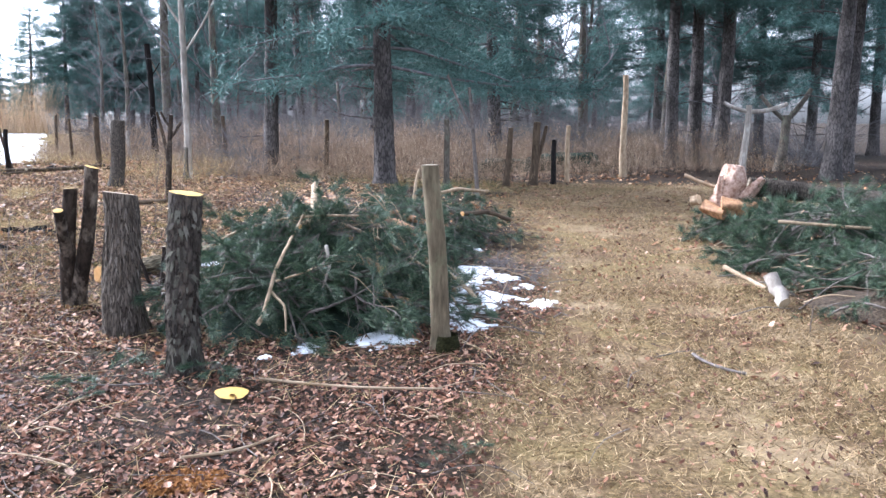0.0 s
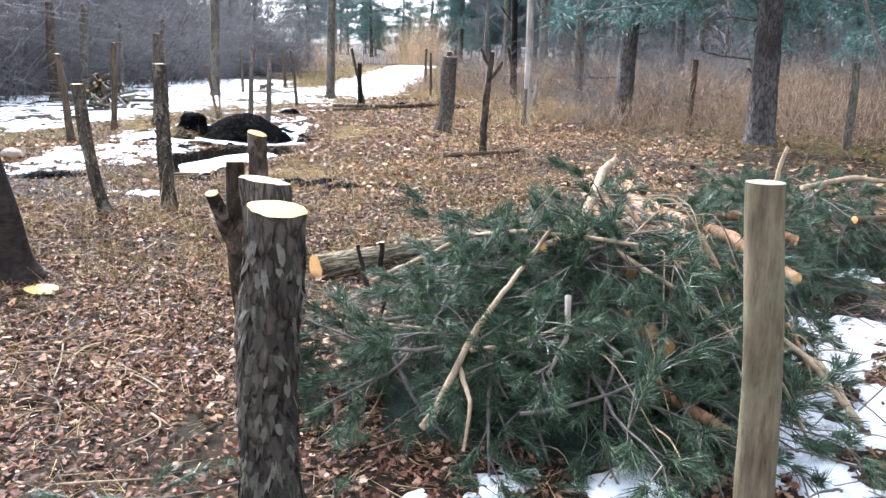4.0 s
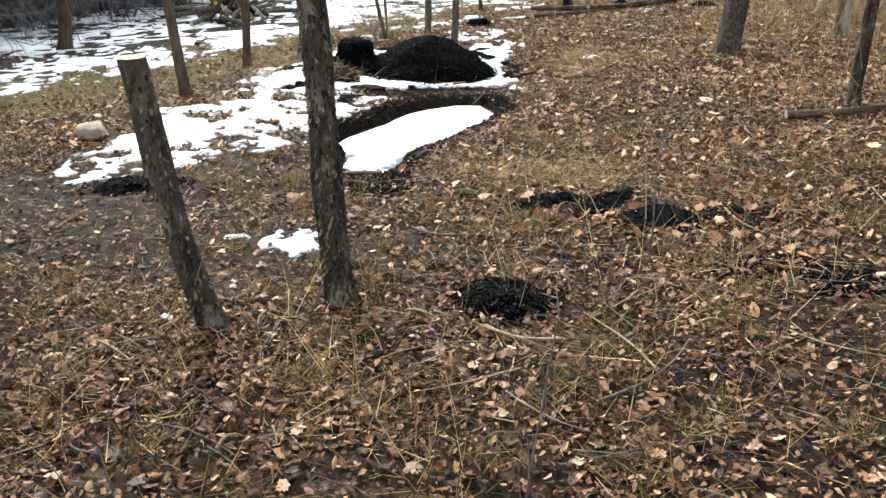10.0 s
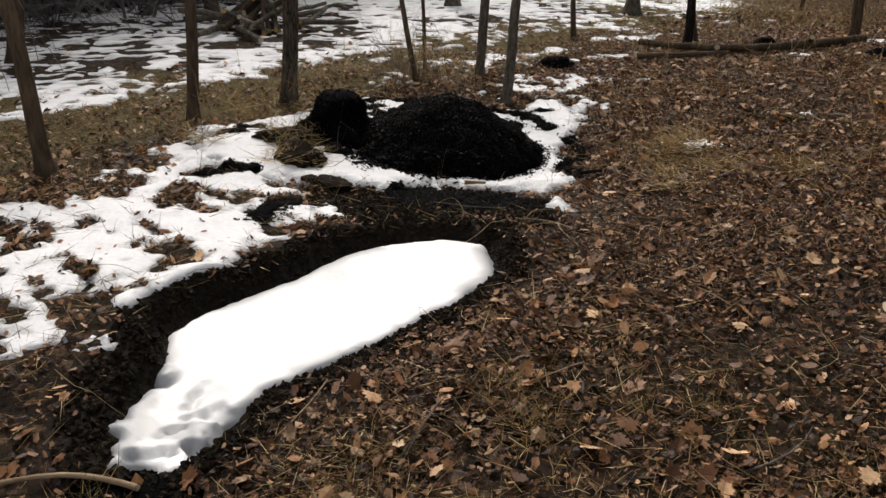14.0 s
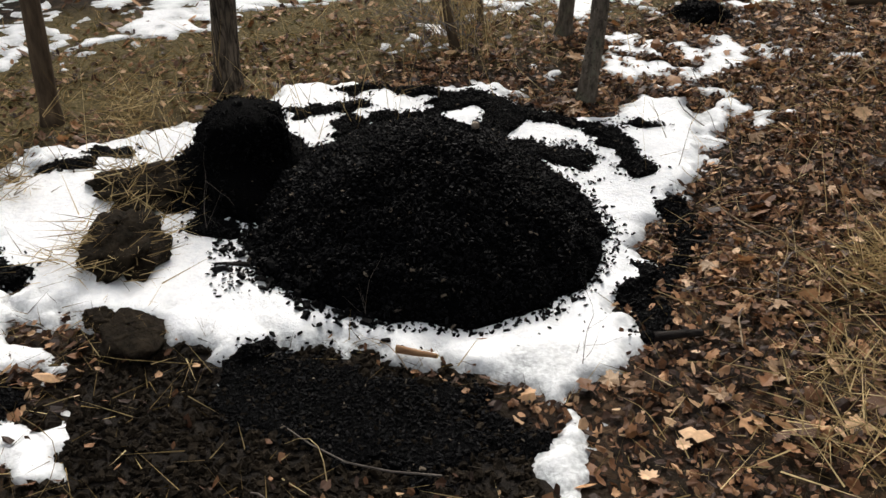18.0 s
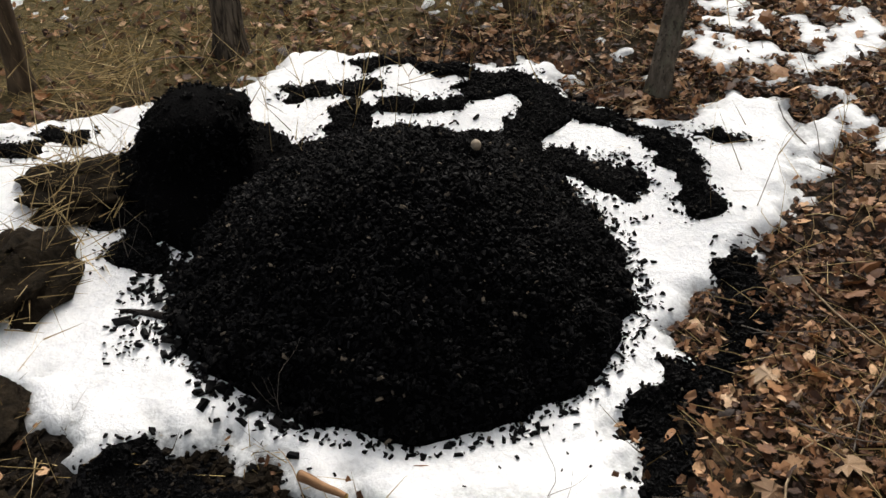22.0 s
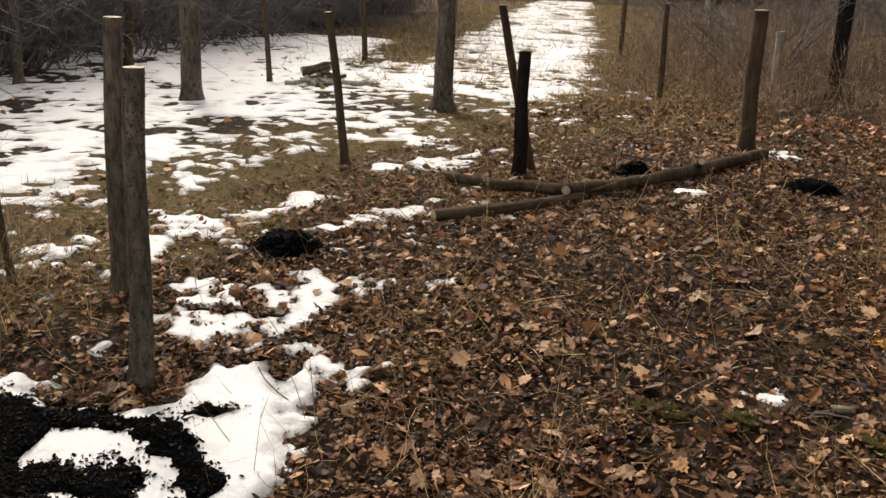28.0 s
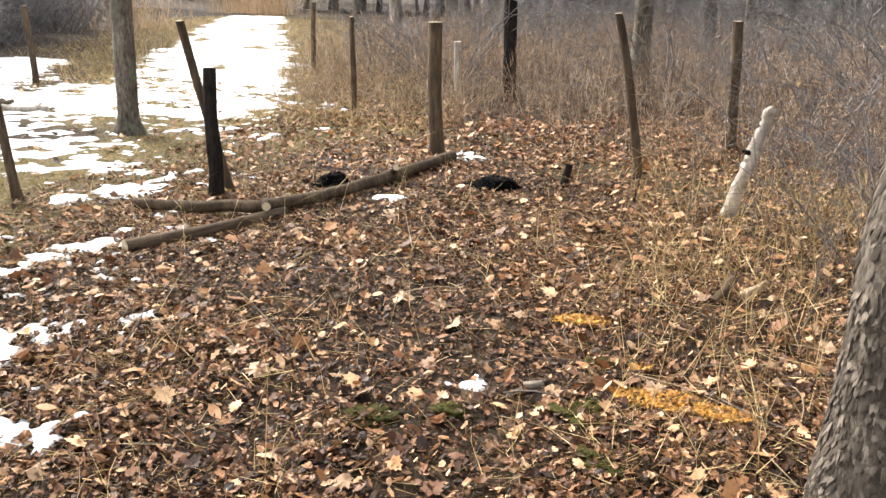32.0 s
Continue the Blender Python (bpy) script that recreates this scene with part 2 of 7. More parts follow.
def snow_depth(x, y):
    """Positive where snow lies, in metres from its edge."""
    n1, n2, n3 = fbm(x * 1.6, y * 1.6, 41) - 0.5, fbm(x * 5, y * 5, 43) - 0.5, fbm(x * 16, y * 16, 44, 2) - 0.5
    near = np.full(np.shape(x), -9.0)
    # ring of snow round the charcoal mound, and the drift beside the puddle
    near = outline(x, y, RING) + 0.10 * n1 + 0.18 * n2 + 0.16 * n3
    bare = 0.13 - 0.80 * (fbm(x * 2.6, y * 3.6, 52) - 0.42) - 0.55 * (fbm(x * 9, y * 9, 53) - 0.5)
    near = np.maximum(near, np.minimum(outline(x, y, DRIFT) + 0.30 * n1 + 0.5 * n2 + 0.2 * n3, bare))
    for cx, cy, r in SPOTS:
        near = np.maximum(near, r * 0.9 - 0.02 - np.hypot(x - cx, (y - cy) * 0.8) - 0.02 + 0.30 * n1 + 0.50 * n2 + 0.32 * n3)
    field = .88 - .88 * smooth(2.4, 3.7, near_line(x, y, [(-19, 4), (-14.2, 7.2), (-13.5, 10.5), (-13.9, 14), (-14.6, 18), (-16.5, 21), (-19.5, 23)]))
    path = 0.93 * (1 - smooth(1.0, 2.5, near_line(x, y, [(-12.2, 21.5), (-13.2, 24), (-16.5, 31), (-21, 40), (-25.5, 50)])))
    patch = 0.77 * (1 - smooth(1.6, 3.6, near_line(x, y, [(-12.8, 15), (-12.6, 18), (-11.8, 20.8)])))
    strew = 0.70 * (1 - smooth(0.7, 1.6, near_line(x, y, [(-9.6, 14.6), (-9.7, 16.6), (-10.6, 18.5)])))
    lea = 1.08 * (1 - smooth(1.0, 2.4, near_line(x, y, [(-14.8, 18.4), (-16.4, 21.5), (-18.0, 24.5)])))
    cover = np.maximum(np.maximum(np.maximum(field, lea), path), np.maximum(patch, strew))
    far = (fbm(x * 1.5, y * 1.5, 47) * 0.38 + fbm(x * 5.5, y * 6.5, 48) * 0.38 + vnoise(x * 14, y * 14, 49) * 0.24 - (1.0 - 0.60 * cover)) * 0.9
    far = far - 0.5 * (1 - smooth(0.05, 0.2, cover))
    heap = np.full(np.shape(x), -9.0)
    for cx, cy, r in ((0.10, 5.62, .13), (0.02, 5.9, .10), (0.12, 6.35, .16), (0.18, 6.85, .14), (0.45, 6.5, .08), (0.3, 6.05, .09), (-0.32, 6.15, .20), (-0.42, 5.25, .13), (-0.93, 5.02, .10), (0.72, 6.75, .06), (0.55, 7.1, .05), (0.06, 7.3, .10), (0.08, 6.1, .11), (0.2, 8.6, .10), (0.31, 6.9, .07), (0.78, 6.3, .05), (0.62, 6.15, .05), (0.35, 6.4, .05), (-0.2, 7.9, .2), (0.25, 7.4, .12), (-2.1, 7.7, .16), (-1.5, 8.2, .12)):
        heap = np.maximum(heap, r + .03 - np.hypot(x - cx, y - cy) + 0.32 * n1 + 0.5 * n2 + 0.2 * n3)
    s = np.maximum(np.maximum(near, far), heap)
    s = np.minimum(s, 0.1 - smooth(-0.5, -0.34, pool(x, y)) * 0.5)
    return s


# ---- mesh builders ----
class Soup:
    """Gathers vertices and faces of one mesh."""

    def __init__(self):
        self.v, self.q, self.t, self.n = [], [], [], 0

    def add(self, v, f):
        v, f = np.asarray(v, float), np.asarray(f, int)
        (self.q if f.shape[1] == 4 else self.t).append(f + self.n)
        self.v.append(v)
        self.n += len(v)

    def mesh(self, name, smooth_faces=True):
        me = bpy.data.meshes.new(name)
        faces = [r for f in self.q + self.t for r in f.tolist()]
        me.from_pydata(np.concatenate(self.v).tolist(), [], faces)
        if smooth_faces:
            me.polygons.foreach_set("use_smooth", np.ones(len(me.polygons), bool))
        me.update()
        return me


def soup_of(v, q):
    s = Soup()
    s.add(v, q)
    return s


def part(name, data, material, parent=None, label="", loc=(0, 0, 0)):
    if isinstance(data, Soup):
        data = data.mesh(name)
    elif isinstance(data, bmesh.types.BMesh):
        bm, data = data, bpy.data.meshes.new(name)
        bm.to_mesh(data)
        bm.free()
    if not data.materials:
        data.materials.append(material)
    ob = new(name, data)
    ob.location = loc
    ob.parent = parent
    return tagged(ob, label)


def thing(name, x, y, label, category, group="", kind="", z=None):
    ob = new(name)
    ob.empty_display_size = 0.1
    ob.location = (x, y, gz(x, y) if z is None else z)
    return tagged(ob, label, category, group, kind)


def tube(pts, radii, seg=8, rough=0.0, seed=0, ridges=0, closed=True):
    """A bent, tapering, slightly uneven tube."""
    pts, radii = np.asarray(pts, float), np.asarray(radii, float)
    d = np.gradient(pts, axis=0)
    d /= np.linalg.norm(d, axis=1)[:, None] + 1e-9
    ref = np.array([0.31, 0.95, 0.05]) if abs(d[0] @ np.array([0, 0, 1.0])) > 0.7 else np.array([0, 0, 1.0])
    u = np.cross(d, ref)
    u /= np.linalg.norm(u, axis=1)[:, None] + 1e-9
    w = np.cross(d, u)
    a = np.arange(seg) * 2 * math.pi / seg
    n = len(pts)
    r = np.repeat(radii[:, None], seg, 1)
    if rough:
        aa, ll = np.meshgrid(a, np.concatenate([[0], np.cumsum(np.linalg.norm(np.diff(pts, axis=0), axis=1))]))
        ca, sa = np.cos(aa), np.sin(aa)
        k = 3.0
        f = vnoise(ca * k + 7 + seed, sa * k + ll * 4 + seed * 3.1, 3 + seed) - 0.5
        if ridges:
            g = vnoise(aa * ridges / 6.28 + 0.35 * np.sin(ll * 9), ll * 5, 11 + seed)
            g = np.where(aa < 0.5, g * aa / 0.5 + (1 - aa / 0.5) * vnoise((aa + 6.2832) * ridges / 6.28, ll * 5, 11 + seed), g)
            f = f + 0.9 * (g - 0.5)
        r = r * (1 + rough * f)
    v = pts[:, None, :] + r[..., None] * (np.cos(a)[None, :, None] * u[:, None, :] + np.sin(a)[None, :, None] * w[:, None, :])
    i = np.arange(n - 1)[:, None] * seg
    j = np.arange(seg)[None, :]
    q = np.stack([i + j, i + (j + 1) % seg, i + seg + (j + 1) % seg, i + seg + j], -1).reshape(-1, 4)
    return v.reshape(-1, 3), q


def cap(ring, lift=0.0, rings=4, dome=0.0):
    """A closed disc over a ring of vertices."""
    ring = np.asarray(ring)
    c = ring.mean(0)
    n = np.cross(ring[0] - c, ring[len(ring) // 4] - c)
    n /= np.linalg.norm(n) + 1e-9
    vs, m = [], len(ring)
    for k in range(rings):
        s = 1 - k / rings
        vs.append(c + (ring - c) * s + n * (lift + dome * (1 - s * s)))
    v = np.concatenate(vs + [[c + n * (lift + dome)]])
    q, t = [], []
    for k in range(rings - 1):
        for j in range(m):
            q.append((k * m + j, k * m + (j + 1) % m, (k + 1) * m + (j + 1) % m, (k + 1) * m + j))
    for j in range(m):
        t.append(((rings - 1) * m + j, (rings - 1) * m + (j + 1) % m, len(v) - 1))
    return v, q, t


def needles(base, dirs, length, width, seed=0):
    """Thin pointed blades, one triangle each."""
    rng = np.random.RandomState(seed)
    side = np.cross(dirs, rng.normal(size=dirs.shape))
    side /= np.linalg.norm(side, axis=1)[:, None] + 1e-9
    side *= np.asarray(width).reshape(-1, 1) / 2
    v = np.stack([base - side, base + side, base + dirs * np.asarray(length).reshape(-1, 1)], 1).reshape(-1, 3)
    return v, np.arange(len(v)).reshape(-1, 3)


def turn_frames(n, tilt, rng):
    """Random turns about z, tilted by a spread."""
    a = rng.uniform(0, 2 * math.pi, n)
    ax, ay = rng.normal(0, tilt, n), rng.normal(0, tilt, n)
    ca, sa = np.cos(a), np.sin(a)
    X = np.stack([ca, sa, ax], -1)
    Y = np.stack([-sa, ca, ay], -1)
    X /= np.linalg.norm(X, axis=1)[:, None]
    Y /= np.linalg.norm(Y, axis=1)[:, None]
    Z = np.cross(X, Y)
    return np.stack([X, Y, Z], 2)


def scatter(v, f, frames, pos):
    """Copies of one small template at many places, in one mesh."""
    V = np.einsum("nij,kj->nki", frames, np.asarray(v, float)) + pos[:, None, :]
    F = np.asarray(f, int)[None] + (np.arange(len(pos)) * len(v))[:, None, None]
    return V.reshape(-1, 3), F.reshape(-1, F.shape[-1])


def branchy(soup, p, d, length, r, depth, rng, spread=0.6, up=0.05, seg=4, kids=3, ends=None):
    """A limb with its twigs."""
    n = 5
    pts, q, dd = [np.array(p, float)], np.array(p, float), np.array(d, float)
    for k in range(n - 1):
        dd = dd + rng.normal(0, 0.13, 3) + np.array([0, 0, up])
        dd /= np.linalg.norm(dd)
        q = q + dd * length / (n - 1)
        pts.append(q)
    soup.add(*tube(pts, np.linspace(r, r * 0.45, n), seg))
    if ends is not None and depth == 0:
        ends.extend(pts[1:])
    if depth:
        for k in range(kids):
            i = rng.randint(1, n)
            e = dd + rng.normal(0, spread, 3)
            e /= np.linalg.norm(e)
            branchy(soup, pts[i], e, length * rng.uniform(0.45, 0.75), r * 0.5, depth - 1, rng, spread, up, max(3, seg - 1), kids, ends)


# ---- materials ----
def material(name, rough=0.85, gloss=0.25):
    m = bpy.data.materials.new(name)
    m.use_nodes = True
    b = m.node_tree.nodes["Principled BSDF"]
    b.inputs["Roughness"].default_value = rough
    b.inputs["Specular IOR Level"].default_value = gloss
    return m, m.node_tree, b


def node(nt, kind, **sets):
    n = nt.nodes.new(kind)
    for k, v in sets.items():
        if k in n.inputs:
            if isinstance(v, bpy.types.NodeSocket):
                nt.links.new(v, n.inputs[k])
            else:
                n.inputs[k].default_value = v
    return n


def coords(nt, sx=1, sy=1, sz=1):
    tc = nt.nodes.new("ShaderNodeTexCoord")
    return node(nt, "ShaderNodeMapping", Vector=tc.outputs["Object"], Scale=(sx, sy, sz)).outputs[0]


def grain(nt, vec, scale, detail=5.0, rough=0.6):
    return node(nt, "ShaderNodeTexNoise", Vector=vec, Scale=scale, Detail=detail, Roughness=rough).outputs["Fac"]


def ramp(nt, fac, *stops):
    r = nt.nodes.new("ShaderNodeValToRGB")
    e = r.color_ramp.elements
    while len(e) < len(stops):
        e.new(0.5)
    for k, (at, c) in enumerate(stops):
        e[k].position, e[k].color = at, (*c, 1) if len(c) == 3 else c
    nt.links.new(fac, r.inputs[0])
    return r.outputs[0]


def blend(nt, fac, a, b, mode="MIX"):
    m = nt.nodes.new("ShaderNodeMix")
    m.data_type, m.blend_type = "RGBA", mode
    for s, v in ((m.inputs[0], fac), (m.inputs[6], a), (m.inputs[7], b)):
        if isinstance(v, bpy.types.NodeSocket):
            nt.links.new(v, s)
        else:
            s.default_value = (*v, 1) if isinstance(v, tuple) else v
    return m.outputs[2]


def relief(nt, b, height, strength=0.6, distance=0.01):
    n = node(nt, "ShaderNodeBump", Height=height, Strength=strength, Distance=distance)
    nt.links.new(n.outputs[0], b.inputs["Normal"])


def colour(nt, b, socket):
    nt.links.new(socket, b.inputs["Base Color"])


def warped(nt, v, size=0.8, amount=1.7):
    w = node(nt, "ShaderNodeTexNoise", Vector=v, Scale=size, Detail=3.0)
    a = nt.nodes.new("ShaderNodeVectorMath")
    a.operation = "MULTIPLY_ADD"
    nt.links.new(w.outputs["Color"], a.inputs[0])
    a.inputs[1].default_value = (amount, amount, amount)
    nt.links.new(v, a.inputs[2])
    return a.outputs[0]


def bark(name, dark, light, across=26, along=5, bump=0.9, depth=0.012, plates=False, lichen=None):
    m, nt, b = material(name, 0.92, 0.12)
    v = coords(nt, across, across, along)
    f = grain(nt, v, 1.0, 6, 0.65)
    if plates:
        w = node(nt, "ShaderNodeTexVoronoi", Vector=warped(nt, coords(nt, *plates)), Scale=1.0)
        w.feature = "DISTANCE_TO_EDGE"
        f = node(nt, "ShaderNodeMath", **{"Value": w.outputs["Distance"]}).outputs[0]
        f = blend(nt, 0.55, ramp(nt, w.outputs["Distance"], (0.0, (0, 0, 0)), (0.22, (1, 1, 1))), f)
        f = blend(nt, 0.4, f, ramp(nt, grain(nt, v, 1.0, 6, 0.7), (0.3, (0, 0, 0)), (0.7, (1, 1, 1))))
    c = ramp(nt, f, (0.30, dark), (0.5, tuple((p + q) / 2 for p, q in zip(dark, light))), (0.72, light))
    big = grain(nt, coords(nt, 3, 3, 1.5), 1.0, 3)
    c = blend(nt, ramp(nt, big, (0.38, (0, 0, 0)), (0.62, (0.7, 0.7, 0.7))), c, tuple(x * 0.7 for x in dark))
    if lichen:
        c = blend(nt, ramp(nt, grain(nt, coords(nt, 7, 7, 4), 1.0, 5, 0.7), (0.52, (0, 0, 0)), (0.64, (0.75, 0.75, 0.75))), c, lichen)
    colour(nt, b, c)
    relief(nt, b, f, bump, depth)
    return m


def plain(name, c1, c2, scale=20, rough=0.85, gloss=0.2, bump=0.3, depth=0.004, stretch=(1, 1, 1), lo=0.35, hi=0.68):
    m, nt, b = material(name, rough, gloss)
    f = grain(nt, coords(nt, *stretch), scale, 6, 0.62)
    g = grain(nt, coords(nt, *stretch), scale * 0.12, 3)
    c = ramp(nt, f, (lo, c1), (hi, c2))
    c = blend(nt, ramp(nt, g, (0.35, (0, 0, 0)), (0.7, (0.4, 0.4, 0.4))), c, tuple(x * 0.6 for x in c1))
    colour(nt, b, c)
    relief(nt, b, f, bump, depth)
    return m


def islands(name, stops, rough=0.8, gloss=0.2, thin=0.0, vein=True):
    """Many small loose pieces, each with its own colour."""
    m, nt, b = material(name, rough, gloss)
    g = nt.nodes.new("ShaderNodeNewGeometry")
    c = ramp(nt, g.outputs["Random Per Island"], *stops)
    if vein:
        f = grain(nt, coords(nt), 60, 4)
        c = blend(nt, ramp(nt, f, (0.35, (0.32, 0.32, 0.32)), (0.65, (0, 0, 0))), c, tuple(x * 0.5 for x in stops[0][1]))
    colour(nt, b, c)
    if thin:
        b.inputs["Subsurface Weight"].default_value = 0.0
        t = nt.nodes.new("ShaderNodeBsdfTranslucent")
        nt.links.new(c, t.inputs[0])
        x = nt.nodes.new("ShaderNodeMixShader")
        x.inputs[0].default_value = thin
        nt.links.new(b.outputs[0], x.inputs[1])
        nt.links.new(t.outputs[0], x.inputs[2])
        nt.links.new(x.outputs[0], nt.nodes["Material Output"].inputs[0])
    return m


def pieces(name, stops, rough=0.8, gloss=0.2):
    """Separate objects, each with its own colour."""
    m, nt, b = material(name, rough, gloss)
    o = nt.nodes.new("ShaderNodeObjectInfo")
    c = ramp(nt, o.outputs["Random"], *stops)
    f = grain(nt, coords(nt), 45, 5)
    c = blend(nt, ramp(nt, f, (0.4, (0.6, 0.6, 0.6)), (0.65, (0, 0, 0))), c, tuple(x * 0.55 for x in stops[0][1]))
    colour(nt, b, c)
    relief(nt, b, f, 0.4, 0.003)
    return m


def ground_material():
    m, nt, b = material("forest_floor", 0.95, 0.15)
    v = coords(nt)
    warp = node(nt, "ShaderNodeTexNoise", Vector=v, Scale=9.0, Detail=3.0)
    vv = node(nt, "ShaderNodeVectorMath", **{})
    vv.operation = "MULTIPLY_ADD"
    nt.links.new(warp.outputs["Color"], vv.inputs[0])
    vv.inputs[1].default_value = (0.12, 0.12, 0.12)
    nt.links.new(v, vv.inputs[2])
    cell = node(nt, "ShaderNodeTexVoronoi", Vector=vv.outputs[0], Scale=21.0)
    edge = node(nt, "ShaderNodeTexVoronoi", Vector=vv.outputs[0], Scale=21.0)
    edge.feature = "DISTANCE_TO_EDGE"
    sep = nt.nodes.new("ShaderNodeSeparateColor")
    nt.links.new(cell.outputs["Color"], sep.inputs[0])
    leaf = ramp(nt, sep.outputs[0], (0.0, (0.006, 0.0036, 0.0024)), (0.45, (0.018, 0.0105, 0.006)), (0.8, (0.062, 0.035, 0.019)), (1.0, (0.16, 0.10, 0.058)))
    fine = grain(nt, v, 70, 6, 0.7)
    leaf = blend(nt, ramp(nt, fine, (0.38, (0.75, 0.75, 0.75)), (0.62, (0, 0, 0))), leaf, (0.014, 0.009, 0.006))
    leaf = blend(nt, ramp(nt, edge.outputs["Distance"], (0.0, (0.7, 0.7, 0.7)), (0.12, (0, 0, 0))), leaf, (0.010, 0.007, 0.005))
    big = grain(nt, v, 1.3, 4)
    leaf = blend(nt, ramp(nt, big, (0.4, (0, 0, 0)), (0.68, (0.3, 0.3, 0.3))), leaf, (0.045, 0.035, 0.014))
    grass = ramp(nt, grain(nt, v, 38, 6, 0.75), (0.28, (0.028, 0.018, 0.009)), (0.48, (0.105, 0.070, 0.034)), (0.7, (0.29, 0.20, 0.108)))
    grass = blend(nt, ramp(nt, grain(nt, v, 1.6, 5), (0.44, (0, 0, 0)), (0.62, (0.35, 0.35, 0.35))), grass, (0.19, 0.15, 0.052))
    grass = blend(nt, ramp(nt, grain(nt, v, 2.7, 6, 0.7), (0.50, (0, 0, 0)), (0.64, (0.75, 0.75, 0.75))), grass, (0.095, 0.054, 0.032))
    grass = blend(nt, ramp(nt, grain(nt, v, 0.9, 5, 0.65), (0.50, (0, 0, 0)), (0.66, (0.55, 0.55, 0.55))), grass, (0.33, 0.245, 0.145))
    green = ramp(nt, grain(nt, v, 45, 6, 0.75), (0.3, (0.026, 0.019, 0.009)), (0.5, (0.096, 0.074, 0.030)), (0.72, (0.23, 0.17, 0.085)))
    soil = ramp(nt, grain(nt, v, 30, 6, 0.7), (0.3, (0.004, 0.0032, 0.0027)), (0.6, (0.016, 0.0125, 0.0095)), (0.8, (0.042, 0.032, 0.023)))
    c = leaf
    for name, other in (("lawn", grass), ("moss", green), ("mud", soil)):
        a = nt.nodes.new("ShaderNodeAttribute")
        a.attribute_name = name
        c = blend(nt, a.outputs["Fac"], c, other)
    colour(nt, b, c)
    h = blend(nt, 0.5, fine, edge.outputs["Distance"])
    relief(nt, b, h, 0.9, 0.02)
    return m


def snow_material():
    m, nt, b = material("old_snow", 0.75, 0.3)
    v = coords(nt)
    f = grain(nt, v, 35, 6, 0.65)
    dirt = ramp(nt, grain(nt, v, 110, 3, 0.5), (0.70, (0, 0, 0)), (0.76, (0.8, 0.8, 0.8)))
    area = ramp(nt, grain(nt, v, 2.5, 4), (0.5, (0, 0, 0)), (0.7, (1, 1, 1)))
    c = ramp(nt, f, (0.3, (0.82, 0.84, 0.87)), (0.6, (0.93, 0.94, 0.95)))
    k = nt.nodes.new("ShaderNodeMath")
    k.operation = "MULTIPLY"
    nt.links.new(dirt, k.inputs[0])
    nt.links.new(area, k.inputs[1])
    c = blend(nt, k.outputs[0], c, (0.16, 0.12, 0.09))
    a = nt.nodes.new("ShaderNodeAttribute")
    a.attribute_name = "thin"
    ice = ramp(nt, grain(nt, v, 60, 4, 0.6), (0.35, (0.30, 0.315, 0.325)), (0.65, (0.66, 0.68, 0.69)))
    c = blend(nt, a.outputs["Fac"], c, ice)
    colour(nt, b, c)
    relief(nt, b, f, 0.5, 0.02)
    return m


def ring_wood(name, heart, sap, rough=0.7):
    """A sawn end with its year rings."""
    m, nt, b = material(name, rough, 0.3)
    w = nt.nodes.new("ShaderNodeTexWave")
    w.wave_type, w.rings_direction = "RINGS", "Z"
    nt.links.new(coords(nt), w.inputs["Vector"])
    w.inputs["Scale"].default_value, w.inputs["Distortion"].default_value, w.inputs["Detail"].default_value = 70, 3.5, 3
    c = ramp(nt, w.outputs["Fac"], (0.0, tuple(0.6 * a + 0.4 * b for a, b in zip(heart, sap))), (1.0, sap))
    c = blend(nt, ramp(nt, grain(nt, coords(nt), 16, 5), (0.45, (0, 0, 0)), (0.7, (0.55, 0.55, 0.55))), c, tuple(x * 0.8 for x in heart))
    colour(nt, b, c)
    relief(nt, b, grain(nt, coords(nt, 90, 12, 30), 1.0, 3), 0.3, 0.003)
    return m


M_GROUND, M_SNOW = ground_material(), snow_material()
M_BARK_PLATED = bark("plated_bark", (0.016, 0.013, 0.011), (0.12, 0.10, 0.08), 30, 12, 1.0, 0.02, (22, 22, 11))
M_BARK_FURROWED = bark("furrowed_bark", (0.018, 0.014, 0.011), (0.19, 0.155, 0.12), 46, 6, 1.0, 0.02, (44, 44, 7))
M_BARK_SMOOTH = bark("smooth_tan_bark", (0.060, 0.047, 0.030), (0.235, 0.19, 0.122), 44, 7, 0.5, 0.005, False, (0.15, 0.145, 0.085))
M_BARK_CHERRY = bark("dark_cherry_bark", (0.011, 0.008, 0.007), (0.060, 0.045, 0.036), 12, 30, 0.8, 0.008, False, (0.040, 0.034, 0.029))
M_BARK_LICHEN = bark("lichened_bark", (0.010, 0.008, 0.006), (0.135, 0.110, 0.082), 24, 8, 1.0, 0.018, False, (0.30, 0.265, 0.21))
M_BARK_MOTTLED = bark("mottled_bark", (0.009, 0.007, 0.006), (0.11, 0.082, 0.06), 26, 10, 1.0, 0.018, False, (0.24, 0.195, 0.15))
M_BARK_GREY = bark("grey_bark", (0.030, 0.025, 0.020), (0.27, 0.23, 0.185), 46, 15, 0.9, 0.012, False, (0.16, 0.17, 0.12))
M_BARK_BROWN = bark("brown_bark", (0.04, 0.029, 0.02), (0.165, 0.12, 0.08), 36, 7, 0.8, 0.01)
M_BARK_BLACK = bark("blackened_bark", (0.006, 0.005, 0.005), (0.04, 0.034, 0.03), 40, 14, 1.0, 0.016)
M_BARK_PINE = bark("pine_bark", (0.040, 0.036, 0.034), (0.18, 0.158, 0.145), 20, 8, 1.0, 0.03, (20, 20, 8))
M_BARK_CHIPPY = bark("flaky_bark", (0.03, 0.025, 0.020), (0.20, 0.17, 0.14), 60, 25, 1.0, 0.015)
